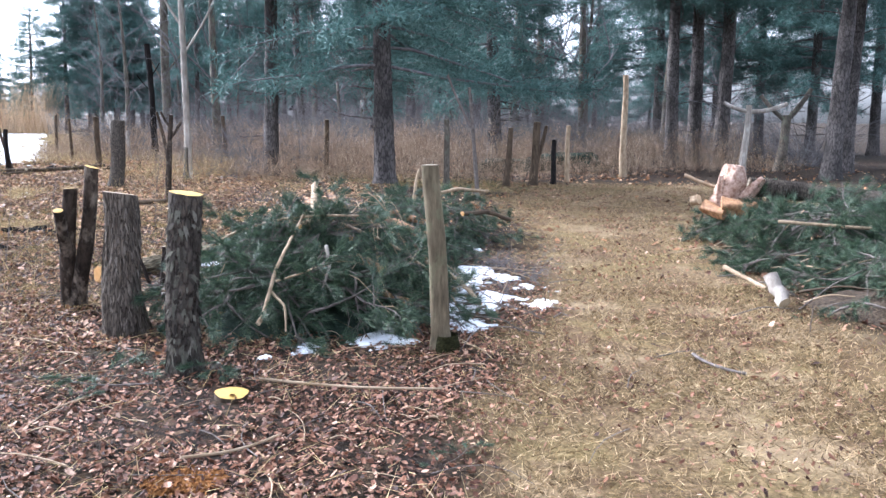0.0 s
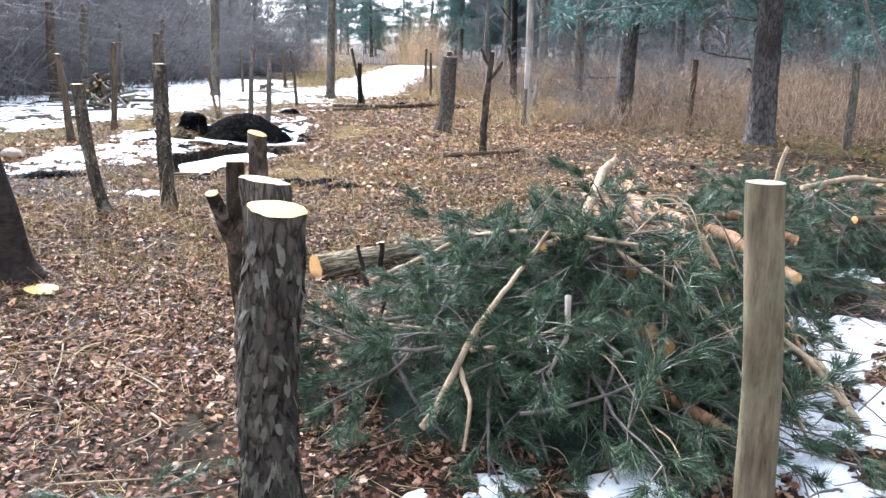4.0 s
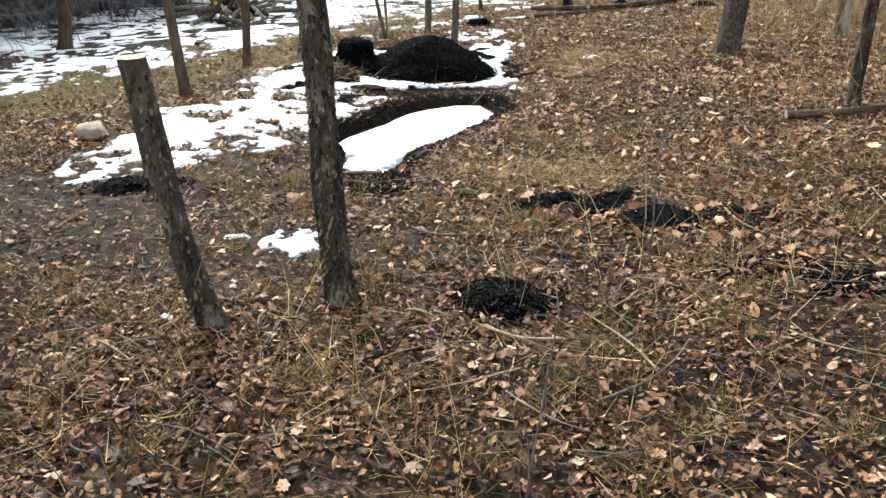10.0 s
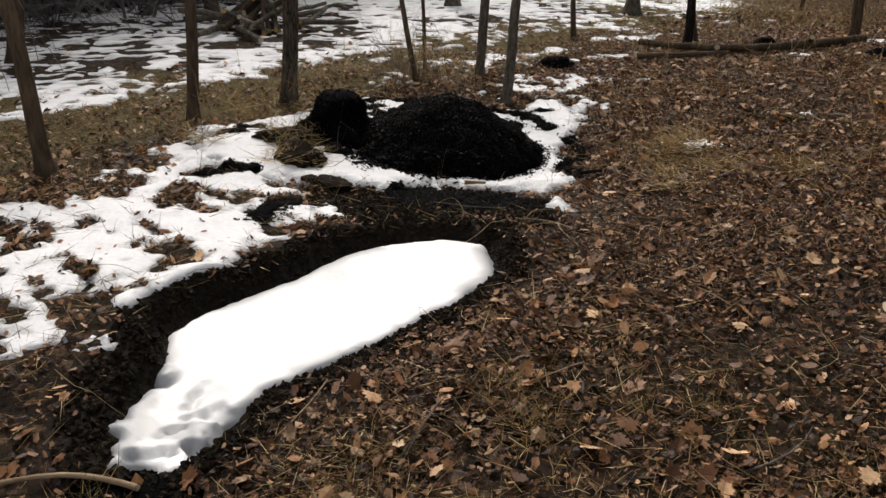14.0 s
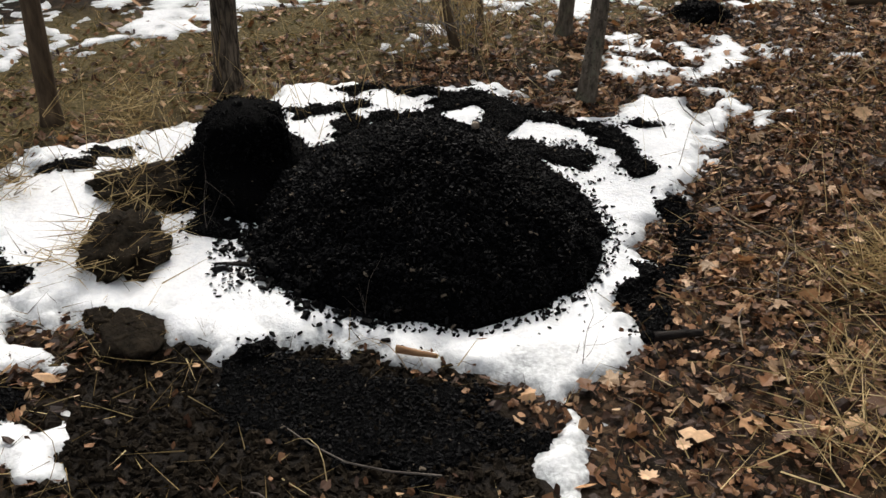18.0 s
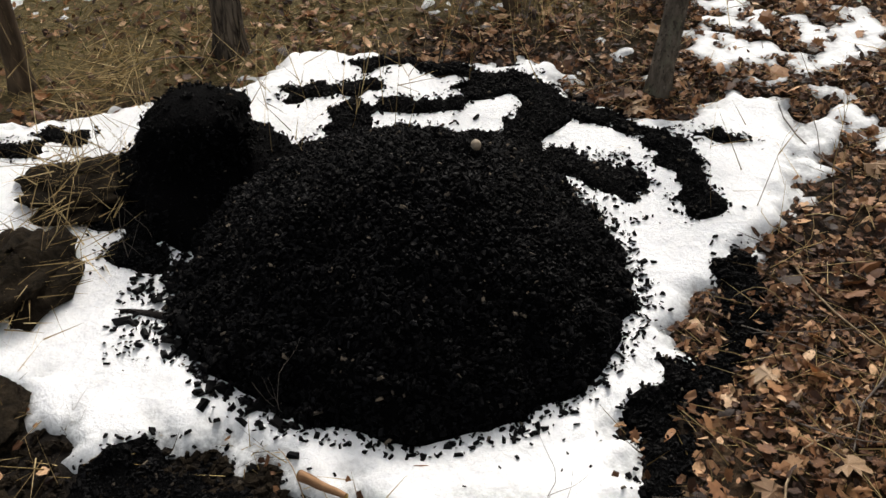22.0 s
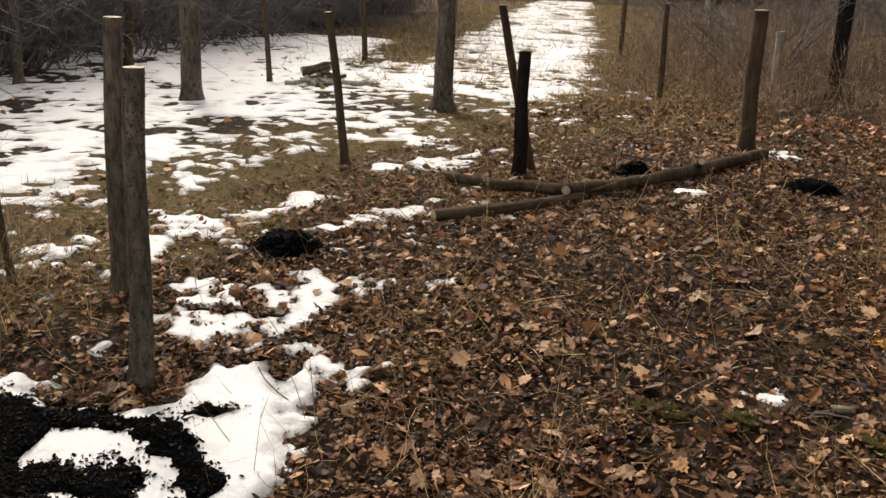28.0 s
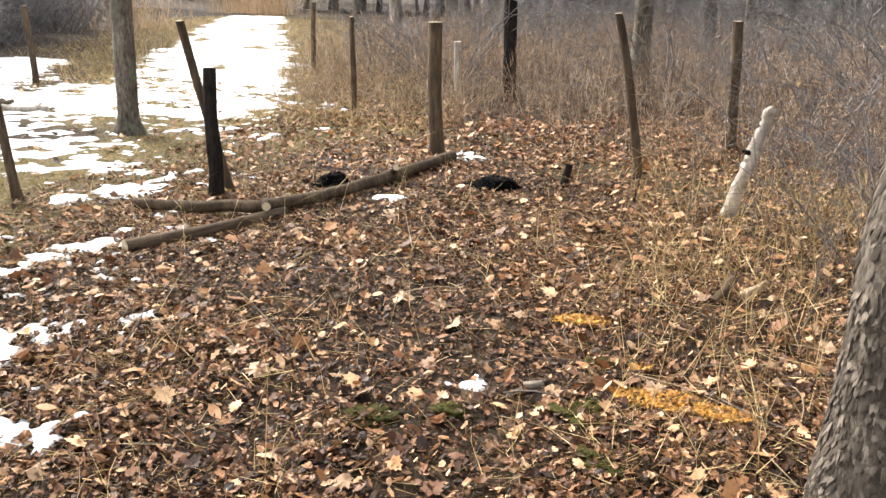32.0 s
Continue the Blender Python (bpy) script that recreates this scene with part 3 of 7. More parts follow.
M_BARK_LOG = bark("olive_log_bark", (0.030, 0.023, 0.015), (0.36, 0.295, 0.19), 60, 9, 1.0, 0.02, (40, 40, 8))
M_DEADWOOD = bark("bleached_deadwood", (0.22, 0.185, 0.15), (0.70, 0.64, 0.56), 26, 4, 0.7, 0.008)
M_TWIG = plain("grey_brown_twigs", (0.075, 0.062, 0.054), (0.21, 0.18, 0.155), 30)
# greyer, lighter copy of the twigs, with distance haze mixed into its colour
M_TWIG_FAR = plain("hazed_bare_branches", (0.09, 0.084, 0.085), (0.25, 0.235, 0.235), 12)
M_STICK = plain("pale_barkless_sticks", (0.23, 0.16, 0.095), (0.48, 0.37, 0.25), 26, stretch=(1, 1, 0.3))
M_ORANGE_WOOD = plain("peeled_orange_wood", (0.16, 0.075, 0.035), (0.52, 0.30, 0.15), 30, 0.7, 0.3, stretch=(1, 1, 0.25))
M_CUT_YELLOW = ring_wood("fresh_yellow_cut", (0.42, 0.22, 0.045), (0.46, 0.32, 0.085))
M_CUT_PALE = ring_wood("pale_cut", (0.42, 0.32, 0.19), (0.55, 0.46, 0.32))
M_CUT_WIDE = ring_wood("split_pale_cut", (0.17, 0.11, 0.06), (0.38, 0.30, 0.195))
M_CUT_GREY = ring_wood("weathered_cut", (0.16, 0.125, 0.085), (0.32, 0.26, 0.19))
M_CUT_ORANGE = ring_wood("orange_cut", (0.62, 0.30, 0.09), (0.78, 0.47, 0.19))
M_ROT = plain("rotten_pink_wood", (0.22, 0.12, 0.075), (0.62, 0.45, 0.36), 22, bump=0.8, depth=0.02)
M_SAWDUST = plain("orange_sawdust", (0.34, 0.16, 0.035), (0.66, 0.38, 0.11), 45, 0.95, 0.05, 0.6, 0.01)
M_LEAF = islands("fallen_leaves", ((0.0, (0.0146, 0.00576, 0.00273)), (0.35, (0.0915, 0.0355, 0.0137)), (0.66, (0.312, 0.142, 0.0601)), (0.88, (0.624, 0.35, 0.177)), (1.0, (0.874, 0.595, 0.373))), 0.62, 0.35, 0.15)
M_REDLEAF = islands("reddish_leaves", ((0.0, (0.032, 0.014, 0.009)), (0.42, (0.130, 0.052, 0.027)), (0.78, (0.30, 0.140, 0.078)), (0.95, (0.46, 0.27, 0.175)), (1.0, (0.62, 0.43, 0.31))), 0.66, 0.3, 0.15)
M_SCRAP = islands("leaf_scraps", ((0.0, (0.0125, 0.0048, 0.00273)), (0.4, (0.0624, 0.025, 0.01)), (0.75, (0.198, 0.0893, 0.0382)), (0.93, (0.416, 0.23, 0.118)), (1.0, (0.707, 0.461, 0.273))), 0.65, 0.3, 0.15)
M_BIGLEAF = islands("large_tan_leaves", ((0.0, (0.078, 0.0307, 0.0109)), (0.4, (0.27, 0.117, 0.0455)), (0.75, (0.541, 0.288, 0.132)), (1.0, (0.874, 0.586, 0.346))), 0.6, 0.35, 0.15)
M_MAPLE = pieces("maple_leaves", ((0.0, (0.19, 0.105, 0.055)), (0.5, (0.38, 0.24, 0.135)), (1.0, (0.55, 0.39, 0.25))), 0.6, 0.35)
M_STRAW = islands("dry_grass", ((0.0, (0.10, 0.068, 0.030)), (0.5, (0.33, 0.235, 0.105)), (1.0, (0.66, 0.51, 0.27))), 0.8, 0.2, 0.2, False)
M_LAWN = islands("winter_lawn_blades", ((0.0, (0.045, 0.029, 0.013)), (0.35, (0.13, 0.088, 0.040)), (0.65, (0.27, 0.188, 0.093)), (1.0, (0.56, 0.42, 0.25))), 0.8, 0.2, 0.2, False)
M_GREENBLADE = islands("mossy_blades", ((0.0, (0.045, 0.056, 0.018)), (0.35, (0.118, 0.100, 0.030)), (0.65, (0.28, 0.188, 0.070)), (1.0, (0.47, 0.325, 0.155))), 0.8, 0.2, 0.2, False)
M_BRUSH = islands("russet_brush", ((0.0, (0.085, 0.056, 0.038)), (0.45, (0.22, 0.148, 0.098)), (0.8, (0.42, 0.31, 0.21)), (1.0, (0.66, 0.53, 0.39))), 0.85, 0.15, 0.1, False)
M_REED = islands("tan_reeds", ((0.0, (0.28, 0.18, 0.10)), (0.5, (0.50, 0.35, 0.20)), (1.0, (0.70, 0.53, 0.35))), 0.8, 0.2, 0.2, False)
M_NEEDLE = islands("pine_needles", ((0.0, (0.006, 0.017, 0.008)), (0.5, (0.030, 0.062, 0.032)), (0.85, (0.09, 0.135, 0.070)), (1.0, (0.19, 0.23, 0.13))), 0.5, 0.4, 0.1, False)
# paler and bluer than the cut boughs: distance haze is put into the colour
M_NEEDLE_FAR = islands("hazed_pine_needles", ((0.0, (0.042, 0.088, 0.080)), (0.5, (0.078, 0.152, 0.135)), (1.0, (0.14, 0.24, 0.205))), 0.6, 0.3, 0.15, False)
# needle green with the shade inside a bough heap put into its colour
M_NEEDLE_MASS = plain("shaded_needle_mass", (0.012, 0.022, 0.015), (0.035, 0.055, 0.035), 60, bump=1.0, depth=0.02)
M_DEBRIS_MASS = plain("brown_rotting_debris", (0.030, 0.021, 0.014), (0.15, 0.11, 0.075), 40, bump=1.0, depth=0.03)
M_THINGRASS = islands("dead_olive_grass", ((0.0, (0.028, 0.019, 0.007)), (0.45, (0.11, 0.074, 0.028)), (0.8, (0.27, 0.19, 0.075)), (1.0, (0.50, 0.37, 0.18))), 0.85, 0.15, 0.15, False)
M_CHAR = plain("charcoal", (0.0008, 0.0008, 0.001), (0.0026, 0.0026, 0.003), 90, 0.92, 0.03, 1.0, 0.012)
M_CHIP = islands("charcoal_chips", ((0.0, (0.0005, 0.0005, 0.0007)), (0.86, (0.0013, 0.0013, 0.0018)), (0.982, (0.009, 0.009, 0.010)), (1.0, (0.15, 0.12, 0.09))), 0.7, 0.08, 0.0, False)
M_MUDCLOD = plain("muddy_clod", (0.008, 0.006, 0.004), (0.034, 0.025, 0.016), 34, 0.95, 0.08, 1.0, 0.02)
M_SHED_FAR = plain("dark_shadowed_timber", (0.012, 0.011, 0.011), (0.035, 0.032, 0.03), 6)
M_STONE = plain("pale_fieldstone", (0.24, 0.19, 0.14), (0.42, 0.35, 0.28), 18, 0.85, 0.25)
M_MOSS = plain("green_moss", (0.016, 0.018, 0.005), (0.085, 0.075, 0.018), 70, 0.95, 0.1, 1.0, 0.015)
M_DARKMOSS = plain("dark_damp_moss", (0.008, 0.009, 0.004), (0.045, 0.042, 0.014), 70, 0.95, 0.1, 1.0, 0.015)
M_SHED_DARK = plain("dark_weathered_boards", (0.02, 0.018, 0.016), (0.06, 0.052, 0.045), 8)
M_RUST = plain("rusty_moss", (0.13, 0.055, 0.018), (0.34, 0.16, 0.055), 60, 0.95, 0.05, 1.0, 0.015)
M_LADDER = plain("bare_aluminium", (0.55, 0.55, 0.56), (0.7, 0.7, 0.71), 8, 0.4, 0.5)


def ice_material():
    m, nt, b = material("snowy_ice", 0.45, 0.4)
    v = coords(nt)
    c = ramp(nt, grain(nt, v, 3.0, 5, 0.55), (0.32, (0.70, 0.72, 0.73)), (0.55, (0.92, 0.93, 0.94)))
    # grey rim: wet ice plus the shading of its sloping edge, put into the colour
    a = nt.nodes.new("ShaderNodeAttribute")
    a.attribute_name = "wet_shade"
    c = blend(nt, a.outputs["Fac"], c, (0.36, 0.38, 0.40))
    colour(nt, b, c)
    relief(nt, b, grain(nt, v, 22, 5), 0.25, 0.01)
    return m


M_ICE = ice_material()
M_FLAKE_DARK = islands("dark_bark_scales", ((0.0, (0.022, 0.018, 0.015)), (0.6, (0.066, 0.058, 0.046)), (0.85, (0.11, 0.105, 0.08)), (1.0, (0.17, 0.155, 0.125))), 0.92, 0.1)
M_FLAKE_MOSSY = islands("mossy_bark_scales", ((0.0, (0.012, 0.010, 0.007)), (0.45, (0.050, 0.044, 0.030)), (0.8, (0.13, 0.11, 0.082)), (1.0, (0.27, 0.235, 0.18))), 0.92, 0.1)
M_FLAKE_PALE = islands("pale_bark_scales", ((0.0, (0.045, 0.037, 0.030)), (0.6, (0.095, 0.080, 0.064)), (1.0, (0.19, 0.16, 0.13))), 0.92, 0.1)
M_FLAKE_RIDGE = islands("long_bark_ridges", ((0.0, (0.045, 0.037, 0.029)), (0.6, (0.12, 0.098, 0.078)), (1.0, (0.22, 0.185, 0.15))), 0.92, 0.1)


# ---- ground, snow and ice ----
def steps(fine0, fine1, step, far0, far1):
    out = [fine0 + step * i for i in range(int((fine1 - fine0) / step) + 1)]
    s, x = step, out[-1]
    while x < far1:
        s *= 1.22
        x += s
        out.append(x)
    s, x = step, fine0
    while x > far0:
        s *= 1.22
        x -= s
        out.insert(0, x)
    return np.array(out)


def build_ground():
    xs, ys = steps(-12, 4.5, 0.055, -1500, 1500), steps(1.5, 21, 0.055, -1500, 1500)
    X, Y = np.meshgrid(xs, ys)
    Z = ground_z(X, Y)
    n, m = len(xs), len(ys)
    i = np.arange(m - 1)[:, None] * n
    j = np.arange(n - 1)[None]
    q = np.stack([i + j, i + j + 1, i + n + j + 1, i + n + j], -1).reshape(-1, 4)
    s = Soup()
    s.add(np.stack([X, Y, Z], -1).reshape(-1, 3), q)
    me = s.mesh("ground")
    for name, fn in (("lawn", lawn), ("moss", moss), ("mud", mud)):
        a = me.attributes.new(name, "FLOAT", "POINT")
        a.data.foreach_set("value", fn(X, Y).reshape(-1).astype(np.float32))
    ob = part("ground", me, M_GROUND)
    tagged(ob, "leaf-covered forest floor with worn winter grass and dark mud", "ground", kind="structure")


def build_snow():
    s, thin = Soup(), []
    zones = ((-11.2, -5.4, 7.2, 17.2, 0.020, None), (-24.0, -6.0, -1.0, 30.0, 0.055, (-11.2, -5.4, 7.2, 17.2)), (-36.0, -9.0, 30.0, 60.0, 0.16, None), (-3.0, 1.4, 4.4, 9.0, 0.03, None))
    for x0, x1, y0, y1, step, hole in zones:
        xs, ys = np.arange(x0, x1 + step / 2, step), np.arange(y0, y1 + step / 2, step)
        X, Y = np.meshgrid(xs, ys)
        D = snow_depth(X, Y)
        H = np.clip(D * 0.55, -0.04, 0.010) + 0.024 * smooth(0.01, 0.10, D) * smooth(-0.3, 0, outline(X, Y, RING)) + 0.010 * smooth(0.0, 0.2, D) * fbm(X * 6, Y * 6, 61, 3)
        Z = ground_z(X, Y) + H
        n, m = len(xs), len(ys)
        i = np.arange(m - 1)[:, None] * n
        j = np.arange(n - 1)[None]
        q = np.stack([i + j, i + j + 1, i + n + j + 1, i + n + j], -1).reshape(-1, 4)
        F, flat = H.reshape(-1)[q], np.stack([X, Y, Z], -1).reshape(-1, 3)
        keep = F.max(1) > -0.003
        if hole:
            c = flat[q].mean(1)
            keep &= ~((c[:, 0] > hole[0] - 0.01) & (c[:, 0] < hole[1]) & (c[:, 1] > hole[2] - 0.01) & (c[:, 1] < hole[3]))
        q = q[keep]
        used, inv = np.unique(q, return_inverse=True)
        s.add(flat[used], inv.reshape(-1, 4))
        rim = np.clip(1.15 - smooth(0.0, 0.10, D) - 1.1 * (fbm(X * 5, Y * 5, 64) - 0.25) + 0.9 * smooth(0, .5, ellipse(X, Y, -7.33, 12.62, .34, .20, 50)) * fbm(X * 9, Y * 9, 65), 0, 0.9)
        thin.append(rim.reshape(-1)[used])
    me = s.mesh("snow")
    a = me.attributes.new("thin", "FLOAT", "POINT")
    a.data.foreach_set("value", np.concatenate(thin).astype(np.float32))
    ob = part("snow", me, M_SNOW)
    tagged(ob, "thin patchy old snow melting on the ground", "snow", kind="stuff")


def build_ice():
    xs, ys = np.arange(-7.6, -6.1, .018), np.arange(9.2, 11.9, .018)
    X, Y = np.meshgrid(xs, ys)
    P, E = pool(X, Y), ice_edge(X, Y)
    crust = smooth(0.0, 0.10, E) * (1 - smooth(0.14, 0.5, E))
    Z = ICE_Z + 0.012 * crust * fbm(X * 9, Y * 9, 71) - 0.012 * smooth(0.2, 0.7, P) + 0.004 * fbm(X * 5, Y * 5, 70) - 0.05 * smooth(0.02, -0.10, E)
    Z = Z - 0.03 * smooth(9.98, 9.75, Y) * smooth(0.52, 0.62, fbm(X * 11, Y * 11, 74))
    n, m = len(xs), len(ys)
    i = np.arange(m - 1)[:, None] * n
    j = np.arange(n - 1)[None]
    q = np.stack([i + j, i + j + 1, i + n + j + 1, i + n + j], -1).reshape(-1, 4)
    q = q[E.reshape(-1)[q].max(1) > -0.10]
    used, inv = np.unique(q, return_inverse=True)
    me = soup_of(np.stack([X, Y, Z], -1).reshape(-1, 3)[used], inv.reshape(-1, 4)).mesh("frozen_puddle")
    # mask of the wet rim, which also carries the painted shade of the slope
    wet_shade = me.attributes.new("wet_shade", "FLOAT", "POINT")
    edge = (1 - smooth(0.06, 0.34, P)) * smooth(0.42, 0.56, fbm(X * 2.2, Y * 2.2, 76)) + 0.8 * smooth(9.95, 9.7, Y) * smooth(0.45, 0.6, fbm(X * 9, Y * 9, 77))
    wet_shade.data.foreach_set("value", np.clip(edge, 0, 1).reshape(-1)[used].astype(np.float32))
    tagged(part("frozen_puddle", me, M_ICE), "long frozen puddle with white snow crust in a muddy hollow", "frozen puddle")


build_ground()
build_snow()
build_ice()


# ---- cut trunks, poles and logs ----
def trunk(name, x, y, h, rb, rt, dx=0, dy=0, skin=None, cut=None, label="", category="tree stump", group="", seg=28, rough=0.10, ridges=0, bend=0.0, slant=0.0, flare=1.35, seed=0, sides=(), flakes=None, slope_dir=0, lip=0.0):
    """An upright cut trunk or pole with a flared foot; dx, dy: how far its top leans out."""
    ob = thing(name, x, y, label, category, group)
    n = max(8, int(h / 0.035))
    t = np.linspace(0, 1, n)
    z = -0.08 + t * (h + 0.08)
    px = dx * (t ** (1 + bend)) + 0.10 * rb * np.sin(t * 7 + seed)
    py = dy * (t ** (1 + bend)) + 0.10 * rb * np.cos(t * 6 + seed)
    r = rb + (rt - rb) * np.clip(t * 1.1, 0, 1)
    r = r * (1 + (flare - 1) * np.exp(-((z + 0.03) / (0.55 * rb + 0.05)) ** 2 * 0.9))
    v, q = tube(np.stack([px, py, z], -1), r, seg, rough, seed, ridges)
    if cut and cut is not M_DEADWOOD:
        top = v.reshape(n, seg, 3)
        top[-1, :, 2] = top[-1, :, 2].mean() + 0.3 * (top[-1, :, 2] - top[-1, :, 2].mean())
        v = top.reshape(-1, 3)
    if slant:
        top = v.reshape(n, seg, 3)
        across = ((top[-1, :, 0] - top[-1, :, 0].mean()) * math.cos(radians(slope_dir)) + (top[-1, :, 1] - top[-1, :, 1].mean()) * math.sin(radians(slope_dir))) / max(rt, 0.01)
        top[-1, :, 2] += slant * across - lip * smooth(0.30, 0.42, across)
        for back in (2, 3, 4):
            top[-back, :, 2] = np.minimum(top[-back, :, 2], top[-1, :, 2] - 0.006 * (back - 1))
        v = top.reshape(-1, 3)
    s = Soup()
    s.add(v, q)
    part("trunk", s, skin, ob)
    if flakes:
        count, width, scale_skin, tall = flakes
        rng = np.random.RandomState(seed + 900)
        grid = v.reshape(n, seg, 3)
        i, j, u, w = rng.randint(1, n - 1, count), rng.randint(0, seg, count), rng.uniform(0, 1, (count, 1)), rng.uniform(0, 1, (count, 1))
        pos = grid[i, j] * (1 - u) + grid[i, (j + 1) % seg] * u
        pos = pos * (1 - w) + (grid[i + 1, j] * (1 - u) + grid[i + 1, (j + 1) % seg] * u) * w
        Z = pos - grid[i].mean(1)
        Z /= np.linalg.norm(Z, axis=1)[:, None]
        Y = np.array([0, 0, 1.0]) + rng.normal(0, .16, (count, 3))
        X = np.cross(Y, Z)
        X /= np.linalg.norm(X, axis=1)[:, None]
        Y = np.cross(Z, X)
        Z = Z + rng.normal(0, .10, Z.shape)
        size = width * rng.uniform(.45, 1.2, count)[:, None]
        fr = np.stack([X * size * rng.uniform(.6, 1.1, (count, 1)), Y * size * rng.uniform(.8, 2.0, (count, 1)) * tall, Z * size * rng.uniform(.15, .55, (count, 1))], 2)
        keep = pos[:, 2] < grid[-1, j, 2] - size[:, 0] * 1.75 * tall
        f = Soup()
        shapes = ([(-.5, -.6, .10), (-.05, -.85, .25), (.5, -.5, .10), (.55, .35, .0), (.1, .8, -.05), (-.45, .55, .0), (0, 0, .22)],
                  [(-.6, -.2, .05), (-.2, -.9, .30), (.25, -.4, .2), (.6, -.65, .25), (.35, .7, -.05), (-.3, .5, -.05), (0, 0, .15)],
                  [(-.3, -.9, .30), (.1, -.45, .15), (.45, -.8, .25), (.4, .2, .05), (.05, 1.0, -.08), (-.5, .1, .05), (0, 0, .18)])
        fr, pos = fr[keep], pos[keep]
        for k, shape in enumerate(shapes):
            f.add(*scatter(shape, [(m, (m + 1) % 6, 6) for m in range(6)], fr[k::3], pos[k::3]))
        tagged(part("scaly_bark", f.mesh("scaly_bark", False), scale_skin, ob, "ragged raised bark scales"), kind="stuff")
    if cut:
        cv, cq, ct = cap(v[-seg:], 0.002, 4, 0.004)
        c = Soup()
        c.add(cv - cv[-1], cq)
        c.t.append(np.array(ct))
        part("cut_face", c, cut, ob, "", tuple(cv[-1]))
    for (sz, ang, length, r0, up) in sides:
        i = int((sz + 0.08) / (h + 0.08) * (n - 1))
        p = np.array([px[i], py[i], z[i]])
        d = np.array([math.cos(radians(ang)), math.sin(radians(ang)), up])
        d /= np.linalg.norm(d)
        k = np.linspace(0, 1, 10)[:, None]
        path = p + d * length * k + np.array([0, 0, 0.25 * length]) * k ** 2
        sv, sq = tube(path, np.linspace(r0 * 1.15, r0, 10), 14, rough, seed + 5)
        b = Soup()
        b.add(sv, sq)
        limb = part("side_stem", b, skin, ob)
        if cut:
            cv, cq, ct = cap(sv[-14:], 0.002, 3, 0.002)
            c = Soup()
            c.add(cv - cv[-1], cq)
            c.t.append(np.array(ct))
            part("cut_face", c, cut, limb, "", tuple(cv[-1]))
    return ob


def grainwise(ob, d):
    """Turn a part so that its own z runs along the log and the bark's grain with it."""
    turn = Vector(d).to_track_quat("Z", "Y")
    back = turn.to_matrix().inverted()
    for vert in ob.data.vertices:
        vert.co = back @ vert.co
    ob.rotation_mode = "QUATERNION"
    ob.rotation_quaternion = turn


def log(name, p0, p1, r0, r1, skin, cut, label, category="log", sag=0.0, bow=0.0, group="", seg=24, ridges=0, seed=0, parent=None, rough=0.1, level=0):
    """A lying log from p0 to p1 (their heights are the log's axis)."""
    p0, p1 = np.array(p0, float), np.array(p1, float)
    n = max(6, int(np.linalg.norm(p1 - p0) / 0.05))
    t = np.linspace(0, 1, n)[:, None]
    d = (p1 - p0) / np.linalg.norm(p1 - p0)
    side = np.cross(d, [0, 0, 1.0])
    pts = p0 + (p1 - p0) * t + side * bow * np.sin(t * math.pi) + np.array([0, 0, sag]) * np.sin(t * math.pi)
    pts = pts + side * 0.1 * r0 * np.sin(t * 9 + seed)
    o = pts[0].copy()
    v, q = tube(pts - o, np.linspace(r0, r1, n), seg, rough, seed, ridges)
    if level:
        v[-seg:, 2] = v[-seg:, 2].mean() + level * (v[-seg:, 2] - v[-seg:, 2].mean())
    if parent is None:
        ob = thing(name, o[0], o[1], label, category, group, z=float(o[2]))
        holder, off = ob, np.zeros(3)
        grainwise(part("bark", soup_of(v, q), skin, ob), d)
    else:
        off = o
        ob = holder = part(name, soup_of(v, q), skin, parent, label, tuple(o))
    for ring, sign in ((v[:seg][::-1], 1), (v[-seg:], 1)):
        cv, cq, ct = cap(ring, 0.002, 3, 0.003)
        c = Soup()
        c.add(cv - cv[-1], cq)
        c.t.append(np.array(ct))
        e = part("cut_face", c, cut, holder, "", tuple(cv[-1]))
        ax = (ring - ring.mean(0))[0]
        nrm = Vector(np.cross(ax, (ring - ring.mean(0))[seg // 4])).normalized()
        turn = nrm.to_track_quat("Z", "Y")
        e.rotation_mode = "QUATERNION"
        back = turn.to_matrix().inverted()
        for vert in e.data.vertices:
            vert.co = back @ vert.co
        e.rotation_quaternion = turn
    return ob


def slice_disc(x, y, r, cut, label, tilt=8, turn=0):
    ob = thing("wood_slice", x, y, label, "wood slice")
    a = np.linspace(0, 2 * math.pi, 28, endpoint=False)
    rr = r * (1 + 0.05 * np.sin(3 * a) + 0.03 * np.sin(5 * a + 1))
    rim = [np.stack([rr * np.cos(a), rr * np.sin(a) * 0.9, np.full(28, z)], -1) for z in (-0.02, 0.03)]
    s = Soup()
    i = np.arange(28)
    s.add(np.concatenate(rim), np.stack([i, (i + 1) % 28, 28 + (i + 1) % 28, 28 + i], -1))
    part("bark_rim", s, M_BARK_BROWN, ob)
    cv, cq, ct = cap(rim[1], 0.001, 3, 0.002)
    c = Soup()
    c.add(cv, cq)
    c.t.append(np.array(ct))
    part("cut_face", c, cut, ob)
    ob.rotation_euler = (radians(tilt), radians(tilt * 0.4), radians(turn))
    return ob


# stumps by the brush pile
trunk("tree_stump", -1.48, 4.53, 1.03, .094, .092, .04, .02, M_BARK_PLATED, M_CUT_YELLOW, "waist-high stump with dark plated bark and fresh yellow cut", flare=1.25, rough=.16, ridges=9, seg=44, seed=1, slant=-.012, flakes=(620, .028, M_FLAKE_DARK, 1.5))
